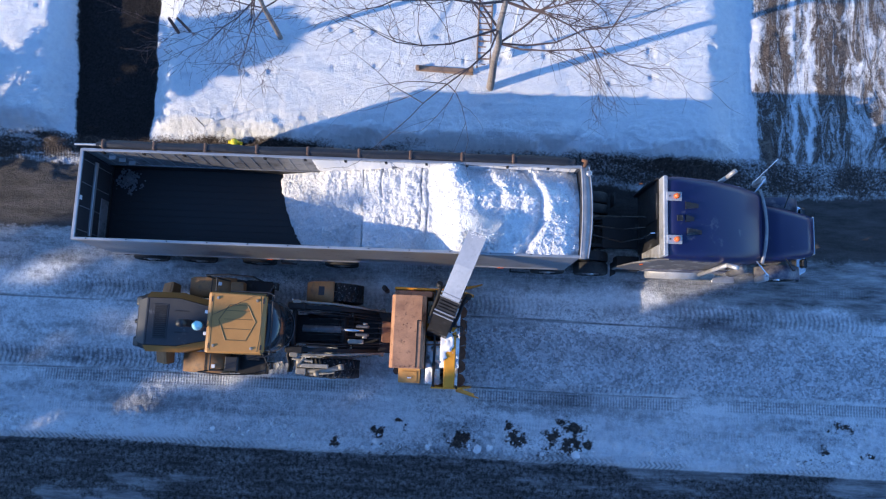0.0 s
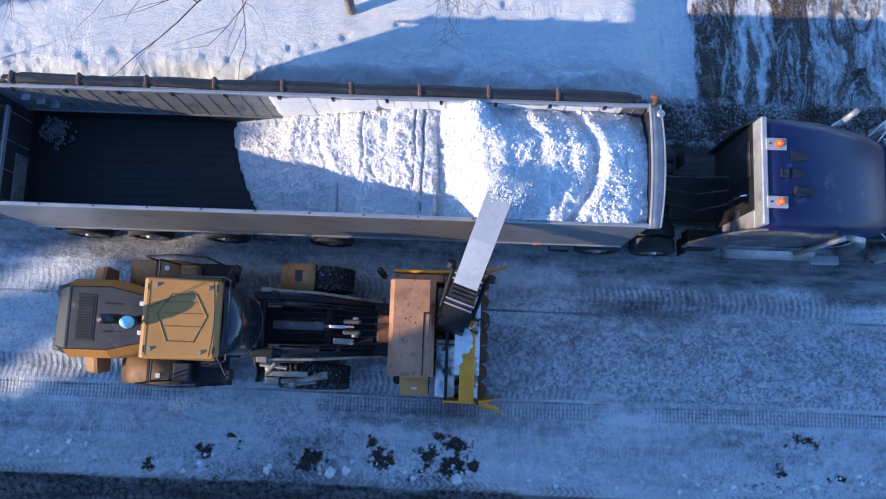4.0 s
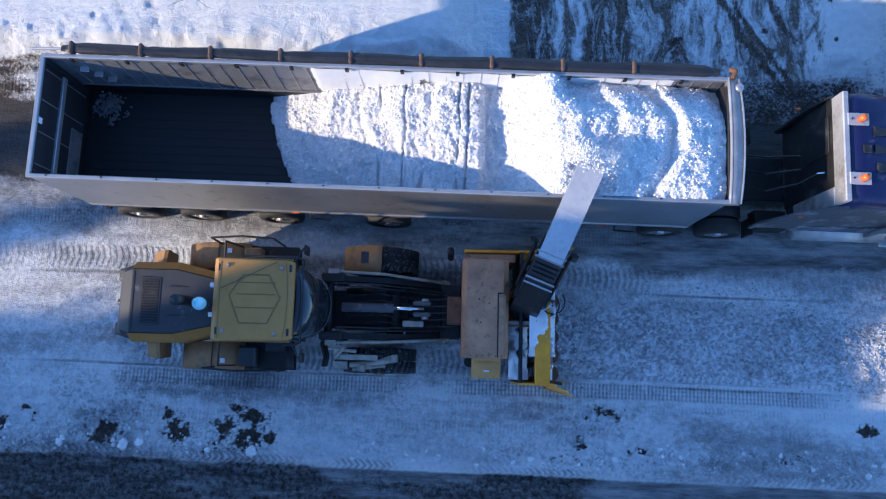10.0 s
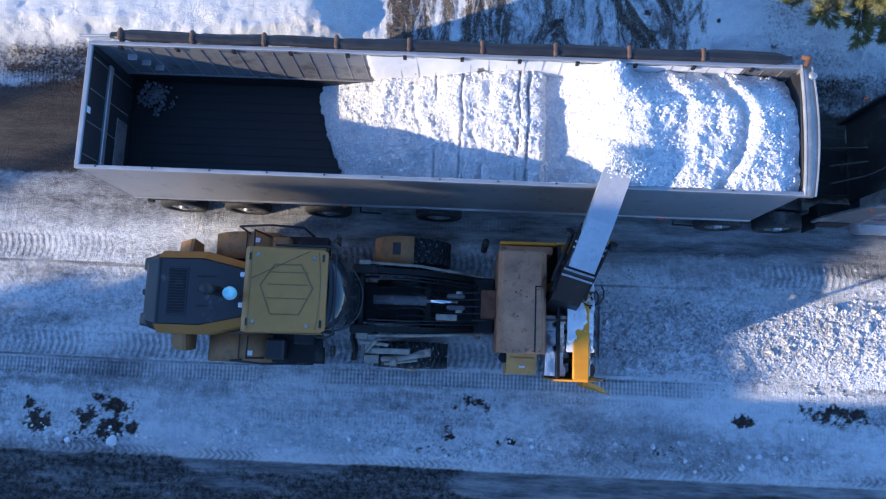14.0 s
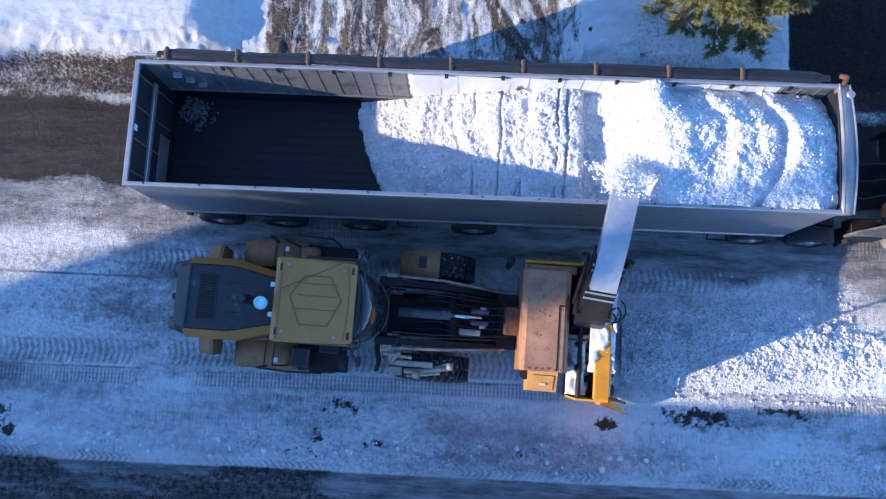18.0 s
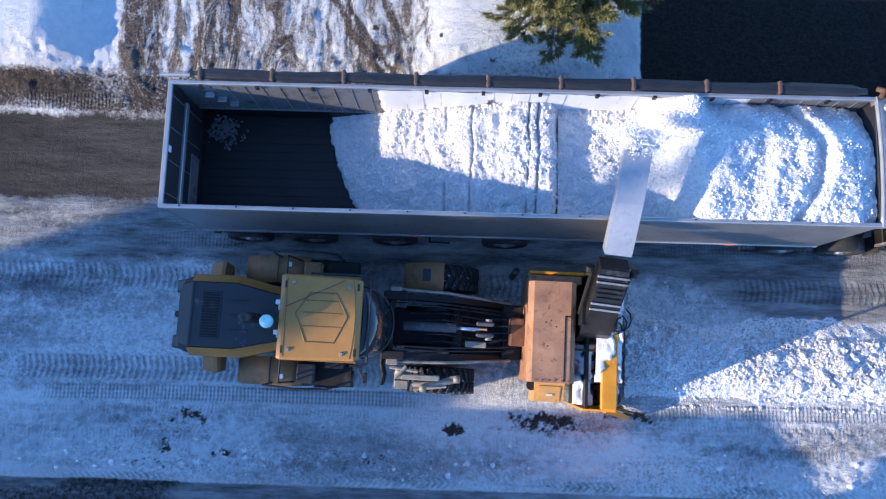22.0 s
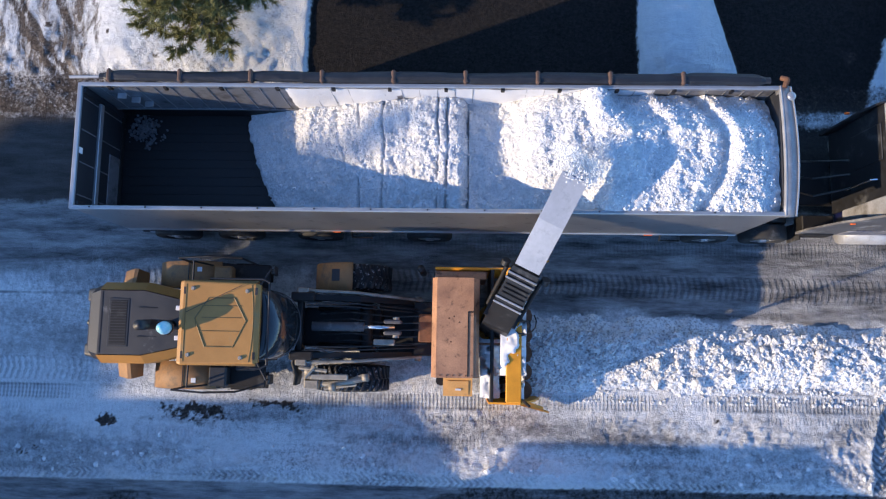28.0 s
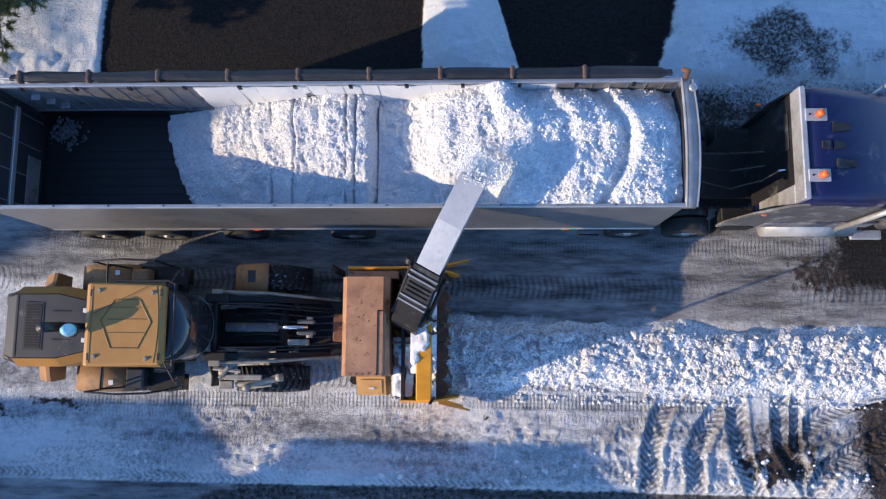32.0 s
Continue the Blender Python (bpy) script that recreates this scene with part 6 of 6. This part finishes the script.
for s in (-1, 1):
    part("chute_cylinder", pipe([(0.25, s * 0.36, 2.5), (1.0, s * 0.36, 3.5)], 0.045), M_BLACK, chute)
    part("chute_light", rod((1.0, s * 0.42, 3.55), (1.08, s * 0.42, 3.62), 0.085, None, 12), M_BLACK, chute)
part("hydraulic_hose", pipe([(0.0, -0.34, 1.5), (0.22, -0.5, 1.75), (0.3, -0.55, 2.2), (0.2, -0.36, 2.6)], 0.022), M_BLACK, chute)
part("hydraulic_hose", pipe([(-0.15, -0.3, 1.4), (-0.05, -0.62, 1.7), (0.2, -0.6, 2.0), (0.3, -0.34, 2.5)], 0.022), M_BLACK, chute)

# ---- blown snow in the air at the spout ----
rs = random.Random(5)
sv, sf = [], []
for k in range(3200):
    u = rs.random() ** 1.3
    c = (2.72 + 0.7 * u + rs.gauss(0, 0.05), rs.gauss(0, 0.15 + 0.16 * u), 4.62 - 0.85 * u * u + rs.gauss(0, 0.05 + 0.05 * u))
    q, i = rs.uniform(0.004, 0.016), len(sv)
    for d in ((1, 1, 1), (1, -1, -1), (-1, 1, -1), (-1, -1, 1)):
        sv.append(tuple(c[n] + d[n] * q * rs.uniform(0.6, 1.3) for n in range(3)))
    sf += [(i, i + 1, i + 2), (i, i + 3, i + 1), (i, i + 2, i + 3), (i + 1, i + 3, i + 2)]
spray_mesh = bpy.data.meshes.new("snow_spray")
spray_mesh.from_pydata(sv, [], sf)
spray_mesh.materials.append(M_SNOW)
snow_spray = tagged(new("snow_spray", spray_mesh), "loose snow flying out of the spout", "snow", kind="stuff")

# ---- rubble of loose snow lying ahead of the blower ----
RUBBLE = []
rr = random.Random(11)


def windrow(x, y):
    """The ridge of loose snow, higher towards the east, with a lower spill on its north side there."""
    east = step(17, 22, x)
    rise = 0.02 + 0.24 * step(5, 15, x)
    bend = 0.5 * (cloud(x, y, 0.8, 104) - 0.5)
    ridge = np.exp(-(np.abs(y + 3.78 + 0.16 * step(9, 12, x) + bend) / (0.9 - 0.16 * east)) ** 3)
    spill = 0.25 * east * np.exp(-(np.abs(y + 2.75 + bend) / 0.3) ** 2) * step(0.4, 0.6, cloud(x, y, 1.1, 105))
    return (rise * ridge + 0.2 * spill) * (0.35 + 1.2 * cloud(x, y, 1.5, 101, 4, 0.6)) + (0.10 + 0.12 * east) * ridge * (cloud(x, y, 4.5, 103, 4, 0.75) - 0.5) - 0.06 + 0.06 * (1 - step(8, 14, x)) + 0.12 * ridge + 0.05 * spill


CHUNKS = []
for k in range(14):
    bm = bmesh.new()
    ico(bm, (0, 0, 0), 1.0, 2 if k < 4 else 1, rr.uniform(0.55, 0.85), 0.42, rr)
    CHUNKS.append((np.array([v.co[:] for v in bm.verts]), np.array([[v.index for v in f.verts] for f in bm.faces]) if bm.verts.index_update() is None else None))
    bm.free()
for k in range(52):
    x0 = -13.0 + 0.9 * k
    gx, gy = np.linspace(0, 0.9, 21), np.arange(-5.3, -1.9, 0.045)
    X, Y = np.meshgrid(gx, gy)
    Z = windrow(X + x0, Y)
    nx, ny = len(gx), len(gy)
    i = (np.arange(ny - 1)[:, None] * nx + np.arange(nx - 1)[None, :]).ravel()
    verts = [np.stack([X, Y, Z], -1).reshape(-1, 3)]
    faces = [list(q) for q in np.stack([i, i + 1, i + nx + 1, i + nx], 1).tolist()]
    base = len(verts[0])
    big = 0.6 + 0.55 * min(max((x0 - 2) / 12, 0), 1)
    count = 380
    north = -2.1 if x0 < 11 else -3.4
    py = np.array([max(-5.0, north - abs(north - rr.gauss(-3.72, 0.5 if rr.random() < 0.8 else 0.85))) for _ in range(count)])
    pxs = np.array([rr.uniform(0, 0.9) for _ in range(count)])
    pz = windrow(pxs[None, :] + x0, py[None, :])[0]
    for j in range(count):
        r = rr.uniform(0.015, 0.045) * big * (2.6 if rr.random() < (0.04 if x0 < 14 else 0.07) and abs(py[j] + 3.75) < 0.85 else 1)
        co, fa = CHUNKS[rr.randrange(14)]
        a = rr.uniform(0, 6.3)
        turned = np.stack([co[:, 0] * math.cos(a) - co[:, 1] * math.sin(a), co[:, 0] * math.sin(a) + co[:, 1] * math.cos(a), co[:, 2]], 1)
        verts.append(turned * r + np.array([pxs[j], py[j], max(pz[j], 0.06) + r * 0.25]))
        faces += (fa + base).tolist()
        base += len(co)
    me = bpy.data.meshes.new("snow_rubble")
    me.from_pydata(np.concatenate(verts).tolist(), [], faces)
    me.materials.append(M_WINDROW if x0 > 11.5 else M_WEST_RUBBLE[min(9, max(0, int((x0 - 2.5) / 0.9)))])
    ob = tagged(new("snow_rubble", me), "loose chunks of ploughed snow on the street", "snow", "windrow ahead of the blower", "stuff")
    ob.location = (x0, 0, 0)
    RUBBLE.append((ob, x0))


# lumps of snow along the south rim
rim_v, rim_f, rim_n = [], [], 0
for k in range(420):
    x, y = rr.uniform(-20, 31), max(-6.8, -6.5 + rr.gauss(0, 0.2))
    co, fa = CHUNKS[rr.randrange(14)]
    r = 0.016 + 0.018 * min(rr.expovariate(1.0), 3.0)
    z = float(ground_height(np.array([[x]]), np.array([[y]]))[0, 0])
    rim_v.append(co * r + np.array([x, y, z + 0.3 * r]))
    rim_f += (fa + rim_n).tolist()
    rim_n += len(co)
rim_mesh = bpy.data.meshes.new("snow_lumps")
rim_mesh.from_pydata(np.concatenate(rim_v).tolist(), [], rim_f)
rim_mesh.materials.append(M_SNOW_LUMP)
tagged(new("snow_lumps", rim_mesh), "loose snow lumps along the rim of the cleared lane", "snow", kind="stuff")


# ---- trees and small things on the verge ----
class Twigs:
    """Collects thin tapered tubes and makes one mesh of them."""
    def __init__(self):
        self.v, self.f = [], []

    def tube(self, a, b, r0, r1, sides=4):
        d = (b - a).normalized()
        u = d.orthogonal().normalized()
        w = d.cross(u)
        i = len(self.v)
        for p, r in ((a, r0), (b, r1)):
            for k in range(sides):
                c = 2 * math.pi * k / sides
                self.v.append(tuple(p + u * (r * math.cos(c)) + w * (r * math.sin(c))))
        for k in range(sides):
            q = (k + 1) % sides
            self.f.append((i + k, i + q, i + sides + q, i + sides + k))

    def made(self, name, mat, parent, label=""):
        me = bpy.data.meshes.new(name)
        me.from_pydata(self.v, [], self.f)
        me.materials.append(mat)
        ob = new(name, me)
        ob.parent = parent
        if label:
            ob["label"] = label
        return ob


def limb(bm, a, d, length, r, depth, rnd, tips=None, droop=0.0):
    """A branch that forks."""
    n = 4
    p, d = Vector(a), Vector(d).normalized()
    for k in range(n):
        q = p + d * (length / n)
        bm.tube(p, q, r * (1 - 0.6 * k / n), r * (1 - 0.6 * (k + 1) / n))
        p = q
        d = (d + Vector((rnd.gauss(0, 0.16), rnd.gauss(0, 0.16), rnd.gauss(0, 0.10) - droop))).normalized()
        if depth and k >= 1:
            for _ in range(2 if depth > 1 else 1):
                side = (d + Vector((rnd.gauss(0, 0.7), rnd.gauss(0, 0.7), rnd.gauss(0.1, 0.35)))).normalized()
                limb(bm, p, side, length * rnd.uniform(0.45, 0.7), max(r * 0.42, 0.0045), depth - 1, rnd, tips, droop)
    if tips is not None:
        tips.append((p.copy(), d.copy()))


def bare_tree(x, y, z, height, r, seed, spread=1.0, first=0.3):
    rnd = random.Random(seed)
    t = thing("bare_tree", "leafless winter tree with thin spreading branches", "tree", at=(x, y, z))
    trunk, crown = bmesh.new(), Twigs()
    p, n = Vector((0, 0, -0.2)), 8
    for k in range(n):
        q = Vector((rnd.gauss(0, 0.04), rnd.gauss(0, 0.04), height * (k + 1) / n))
        add_rod(trunk, p, q, r * (1 - 0.75 * k / n), r * (1 - 0.75 * (k + 1) / n), 10, False)
        p = q
        if (k + 1) / n > first:
            for j in range(4):
                a = rnd.uniform(0, 6.3)
                limb(crown, q, (math.cos(a), math.sin(a), rnd.uniform(0.15, 0.7)), spread * rnd.uniform(1.4, 2.6) * (1.2 - 0.6 * k / n), r * 0.26, 3 if j < 2 else 2, rnd, None, 0.02)
    part("trunk", trunk, M_BARK, t, "pale grey trunk", True)
    crown.made("crown", M_TWIG, t)
    return t


def needle_material():
    return material("pine_needles", (0.21, 0.205, 0.07), 0.65, 0.0, 0.35, 3.0, 0.1, 30, second=(0.16, 0.15, 0.06), stain=0.42)


M_NEEDLE = needle_material()


def pine(x, y, z, height, radius, seed, tufts=420):
    rnd = random.Random(seed)
    t = thing("pine_tree", "green pine with bushy needle tufts beside the driveway; the western one unseen, added for shade", "tree", at=(x, y, z))
    trunk, wood, vs, fs = bmesh.new(), Twigs(), [], []
    add_rod(trunk, (0, 0, -0.2), (0, 0, height), 0.16, 0.03, 10)
    shoots = []
    for k in range(tufts):
        h = height * rnd.uniform(0.2, 0.98)
        reach = radius * (1.05 - (h / height) ** 1.4) * rnd.uniform(0.75, 1.0) + 0.2
        a = rnd.uniform(0, 6.283)
        out = Vector((math.cos(a), math.sin(a), 0.0))
        end = out * reach + Vector((0, 0, h + 0.25))
        start = Vector((0, 0, h - 0.1))
        wood.tube(start, end, 0.035, 0.012)
        for j in range(20):
            root = start.lerp(end, rnd.uniform(0.4, 1.0))
            axis = (out * rnd.uniform(0.3, 1.0) + Vector((rnd.gauss(0, 0.6), rnd.gauss(0, 0.6), rnd.uniform(-0.1, 0.7)))).normalized()
            tip = root + axis * rnd.uniform(0.2, 0.42)
            wood.tube(root, tip, 0.010, 0.006)
            shoots.append((*root, *axis, (tip - root).length))
    part("trunk", trunk, M_BARK, t)
    tagged(wood.made("branch_wood", M_BARK, t), kind="stuff")
    g = np.random.default_rng(seed)
    sh = np.repeat(np.array(shoots), 64, axis=0)
    m = len(sh)
    c = sh[:, :3] + sh[:, 3:6] * (sh[:, 6] * g.uniform(0.45, 1.02, m))[:, None]
    d = sh[:, 3:6] * g.uniform(0.5, 1.1, m)[:, None] + g.normal(0, 0.45, (m, 3))
    d /= np.linalg.norm(d, axis=1)[:, None]
    w = np.cross(d, g.normal(0, 1, (m, 3)))
    w *= 0.0105 / np.linalg.norm(w, axis=1)[:, None]
    e = c + d * g.uniform(0.13, 0.22, m)[:, None]
    vs = np.stack([c - w, c + w, e], 1).reshape(-1, 3)
    fs = np.arange(3 * m).reshape(-1, 3)
    me = bpy.data.meshes.new("needles")
    me.from_pydata(vs.tolist(), [], fs.tolist())
    me.materials.append(M_NEEDLE)
    ob = tagged(new("needles", me), kind="stuff")
    ob.parent = t
    return t


bare_tree(-11.77, 4.62, 0.5, 9.5, 0.13, 4, 1.25, 0.35)
bare_tree(-18.59, 5.95, 0.6, 6.0, 0.09, 7, 0.95, 0.3)
pine(7.9, 4.6, 0.1, 5.2, 2.05, 21, 130)
# Unseen tree added in the west to throw the round shadow on the yard.
pine(-30.4, 2.0, 0.0, 5.2, 2.5, 22, 140)
beam = thing("timber_beam", "weathered brown timber lying across the snowy yard", "timber", at=(-13.25, 5.12, 0.72))
part("plank", box(-0.92, 0.92, -0.09, 0.09, -0.08, 0.1, 0.02, Matrix.Rotation(-0.03, 4, 'Z')), M_WOOD, beam)
part("plank", box(-0.9, 0.88, 0.12, 0.24, -0.1, 0.02, 0.02, Matrix.Rotation(0.02, 4, 'Z')), M_WOOD, beam)
part("post", box(0.8, 0.92, -0.06, 0.06, -0.3, 0.35, 0.02), M_WOOD, beam)
part("post", box(-0.92, -0.8, -0.06, 0.06, -0.3, 0.25, 0.02), M_WOOD, beam)
trellis = thing("wooden_ladder", "weathered wooden ladder lying in the yard snow", "ladder", at=(-12.25, 5.25, 0.68))
for x in (0.0, 0.42):
    part("stile", box(x, x + 0.05, 0.0, 2.3, 0.02, 0.08, 0.01), M_WOOD, trellis)
for k in range(11):
    part("rung", box(0.0, 0.46, 0.1 + 0.2 * k, 0.14 + 0.2 * k, 0.03, 0.07, 0.005), M_WOOD, trellis)
marker = thing("marker_post", "pale plastic marker post with a box at its foot", "post", at=(-11.21, 5.78, 0.55))
part("foot_box", box(-0.11, 0.11, -0.14, 0.14, 0.0, 0.45, 0.03), M_DECAL, marker)
part("pole", rod((0, 0, 0.4), (0.02, 0.05, 3.4), 0.035, 0.03, 10), M_DECAL, marker)
stake = thing("wooden_stake", "dark broken fence stakes standing in deep snow", "fence", at=(-21.9, 5.95, 0.5))
part("stake", rod((0, 0, -0.2), (0.0, 0.1, 1.1), 0.06, 0.05, 8), M_TWIG, stake)
part("stake", rod((0.5, 0, 0.0), (0.1, 0.3, 0.75), 0.045, 0.04, 8), M_TWIG, stake)
hydrant = thing("hydrant", "lemon yellow hydrant half buried in the snowbank", "hydrant", at=(-19.85, 2.5, 0.2))
part("barrel", rod((0, 0, -0.2), (0, 0, 0.30), 0.11, 0.10, 14), M_LEMON, hydrant)
part("cap", ico(bmesh.new(), (0, 0, 0.30), 0.12, 2, 0.7), M_LEMON, hydrant)
part("outlet", rod((-0.22, 0.03, 0.16), (0.22, 0.0, 0.16), 0.06, 0.06, 12), M_LEMON, hydrant)
snow_stake = thing("snow_stake", "thin dark snow stake standing in the snowbank", "stake", at=(-20.84, 2.94, 0.3))
part("rod", rod((0, 0, -0.2), (0.02, 0.01, 1.15), 0.014, 0.012, 8), M_TWIG, snow_stake)
rl = random.Random(29)
for lx, ly, q in ((-8.68, -6.72, 0.13), (-11.69, -6.68, 0.12), (-11.31, -6.62, 0.10), (-9.71, -6.74, 0.07), (-14.79, -6.6, 0.09), (-13.2, -6.7, 0.09), (-19.79, -6.5, 0.10)):
    bm = bmesh.new()
    ico(bm, (0, 0, 0), q, 2, 0.6, 0.28, rl)
    lump = tagged(part("ice_lump", bm, M_SNOW_LUMP), "pale lump of ice at the edge of the packed snow", "ice", "ice lumps along the street")
    lump.location = (lx, ly, float(ground_height(np.array([[lx]]), np.array([[ly]]))[0, 0]) + q * 0.25)


# ---- unseen, off to the south-west: buildings and trees added to shade the street ----
def building(x0, x1, y0, y1, h):
    b = thing("shade_building", "unseen tall brick block added south of the street to shade it", "building", at=(0, 0, 0))
    part("wall", box(x0, x1, y0, y1, 0, h, 0.05), M_WALL, b)
    part("roof", box(x0 - 0.3, x1 + 0.3, y0 - 0.3, y1 + 0.3, h, h + 0.35, 0.05), M_ROOF, b)
    return b


def house(x0, x1, y0, y1, h, ridge):
    b = thing("house", "unseen two-storey brick house added south of the street to shade it", "house")
    part("wall", box(x0, x1, y0, y1, 0, h, 0.03), M_WALL, b)
    mid = (y0 + y1) / 2
    part("roof", loft([[(x, y0 - 0.3, h), (x, y1 + 0.3, h), (x, y1 + 0.3, h + 0.12), (x, mid, ridge), (x, y0 - 0.3, h + 0.12)] for x in (x0 - 0.3, x1 + 0.3)]), M_ROOF, b)
    return b


# Unseen houses, placed so that their shadows cover the south strip.
house(-26.9, -4.5, -20.3, -11.63, 6.5, 7.9)
house(1.5, 7.6, -20, -11.42, 5.45, 6.9)
def evergreen(x, y, height, radius, seed):
    """A tall unseen spruce, added for shade: a trunk and many small sprays of foliage in a narrow cone."""
    t = thing("shade_spruce", "unseen tall dark spruce added south of the street to shade it", "tree", "row of spruces", at=(x, y, 0))
    part("trunk", rod((0, 0, 0), (0, 0, height), 0.22, 0.03, 10), M_BARK, t)
    g = np.random.default_rng(seed)
    m = 9000
    h = height * (1 - np.sqrt(g.uniform(0.0, 0.93, m)))
    h = np.maximum(h, 0.8)
    reach = radius * (1.02 - h / height) * np.sqrt(g.uniform(0.05, 1, m)) * (0.8 + 0.3 * np.sin(h * 5))
    a = g.uniform(0, 6.283, m)
    c = np.stack([reach * np.cos(a), reach * np.sin(a), h], 1)
    d = np.stack([np.cos(a), np.sin(a), -0.3 + 0 * a], 1) + g.normal(0, 0.4, (m, 3))
    d *= g.uniform(0.25, 0.5, m)[:, None]
    w = np.cross(d, g.normal(0, 1, (m, 3)))
    w *= 0.10 / np.linalg.norm(w, axis=1)[:, None]
    me = bpy.data.meshes.new("foliage")
    me.from_pydata(np.stack([c - w, c + w, c + d], 1).reshape(-1, 3).tolist(), [], np.arange(3 * m).reshape(-1, 3).tolist())
    me.materials.append(M_NEEDLE)
    ob = tagged(new("foliage", me), kind="stuff")
    ob.parent = t
    return t


# Unseen spruces, placed for dappled shade on street and load.
for x, y, h, r, k in ((-35.6, -16.8, 22.4, 2.6, 51), (-30.6, -16.2, 14.6, 2.4, 52), (-27.4, -16.6, 13.0, 2.2, 53), (-45.2, -16.0, 14.0, 2.4, 54)):
    evergreen(x, y, h, r, k)
for k in range(7):
    evergreen(-66.7 + 3.3 * k, -15.8 - 1.2 * (k % 2), (19.7, 17.8, 20.6, 18.3, 15.8, 14.6, 12.8)[k], 3.2, 40 + k)
# Unseen blocks, one a thin slab, sized by the shade they throw.
building(-43.3, -40.9, -29, -15.5, 17.6)
building(-40.5, -33.5, -16.3, -15.5, 18.3)


# ---- what moves ----
def at_time(way, t):
    for (t0, a), (t1, b) in zip(way, way[1:]):
        if t <= t1:
            u = (t - t0) / (t1 - t0)
            return a.translation.lerp(b.translation, u)
    return way[-1][1].translation


def motions():
    for ob in (trailer, tractor, snow_load, corner_snow):
        walk(ob, TRUCK_WAY)
    slide = [(0, 0.0), (2.5, -0.02), (3, -0.08), (4, -0.41), (4.5, -0.62), (5.5, -0.9), (18, -0.92), (18.5, -1.1), (19, -1.42), (19.5, -1.75), (20, -2.02), (20.5, -2.18), (21, -2.22), (32, -2.24)]
    swell = [(0, -0.75), (19, -0.75), (21, -0.6), (23, -0.35), (25.5, -0.1), (27.5, 0.0), (32, 0.03)]
    beats = [k * 0.5 for k in range(65)]
    def blend(way, t):
        for (t0, a), (t1, b) in zip(way, way[1:]):
            if t <= t1:
                return a.lerp(b, (t - t0) / (t1 - t0))
        return way[-1][1]
    for ob in (snow_tail, plastered):
        walk(ob, [(t, blend(TRUCK_WAY, t) @ pose(float(np.interp(t, *zip(*slide))), 0, 0)) for t in beats])
    walk(snow_mound, [(t, blend(TRUCK_WAY, t) @ pose(0, 0, float(np.interp(t, *zip(*swell))))) for t in beats])
    walk(loader, LOADER_WAY)
    turn = [(0, 69), (2, 70.5), (4, 70.5), (6.5, 68.5), (9, 68), (11, 69), (13, 71.5), (14.5, 74.5), (16.5, 78), (18, 84), (19, 86), (20, 86), (21.5, 86), (23, 83), (25.5, 72), (28, 64), (30.5, 63), (32, 61)]
    walk(chute, [(t, pose(6.12, 0.24, 0, 0, 0, a)) for t, a in turn])
    reach = [(0, -0.2), (2, -0.35), (4, -0.3), (6.5, -0.1), (8, -0.05), (10, -0.2), (12, -0.4), (14, -0.6), (18, -0.6), (18.5, -0.4), (19, 0.0), (20, 0.35), (22, 0.35), (24, 0.22), (28, 0.1), (32, 0.08)]
    far = lambda t: float(np.interp(t, *zip(*reach)))
    walk(chute_spout, [(t, pose(0.9 * d, 0, 0.42 * d)) for t, d in reach])
    ta, aa = [t for t, _ in turn], [a for _, a in turn]
    walk(snow_spray, [(t, m @ pose(6.12, 0.24, 0, 0, 0, float(np.interp(t, ta, aa))) @ pose(0.9 * far(t), 0, 0.42 * far(t))) for t, m in LOADER_WAY])
    for ob, place, r, carrier in WHEELS:
        way = TRUCK_WAY if carrier == "truck" else LOADER_WAY
        start = way[0][1].translation.x
        walk(ob, [(k * 0.5, pose(*place, 0, math.degrees((at_time(way, k * 0.5).x - start) / r), 0)) for k in range(65)])
    for ob, x0 in RUBBLE:
        front = 6.6
        hit = next((k * 0.25 for k in range(129) if at_time(LOADER_WAY, k * 0.25).x + front > x0), None)
        if hit is not None and hit < 31:
            rows = [(0, pose(x0, 0, 0))] + ([(hit, pose(x0, 0, 0))] if hit > 0 else [])
            walk(ob, rows + [(hit + 0.8, pose(x0, 0, -0.5)), (32, pose(x0, 0, -0.5))])


motions()
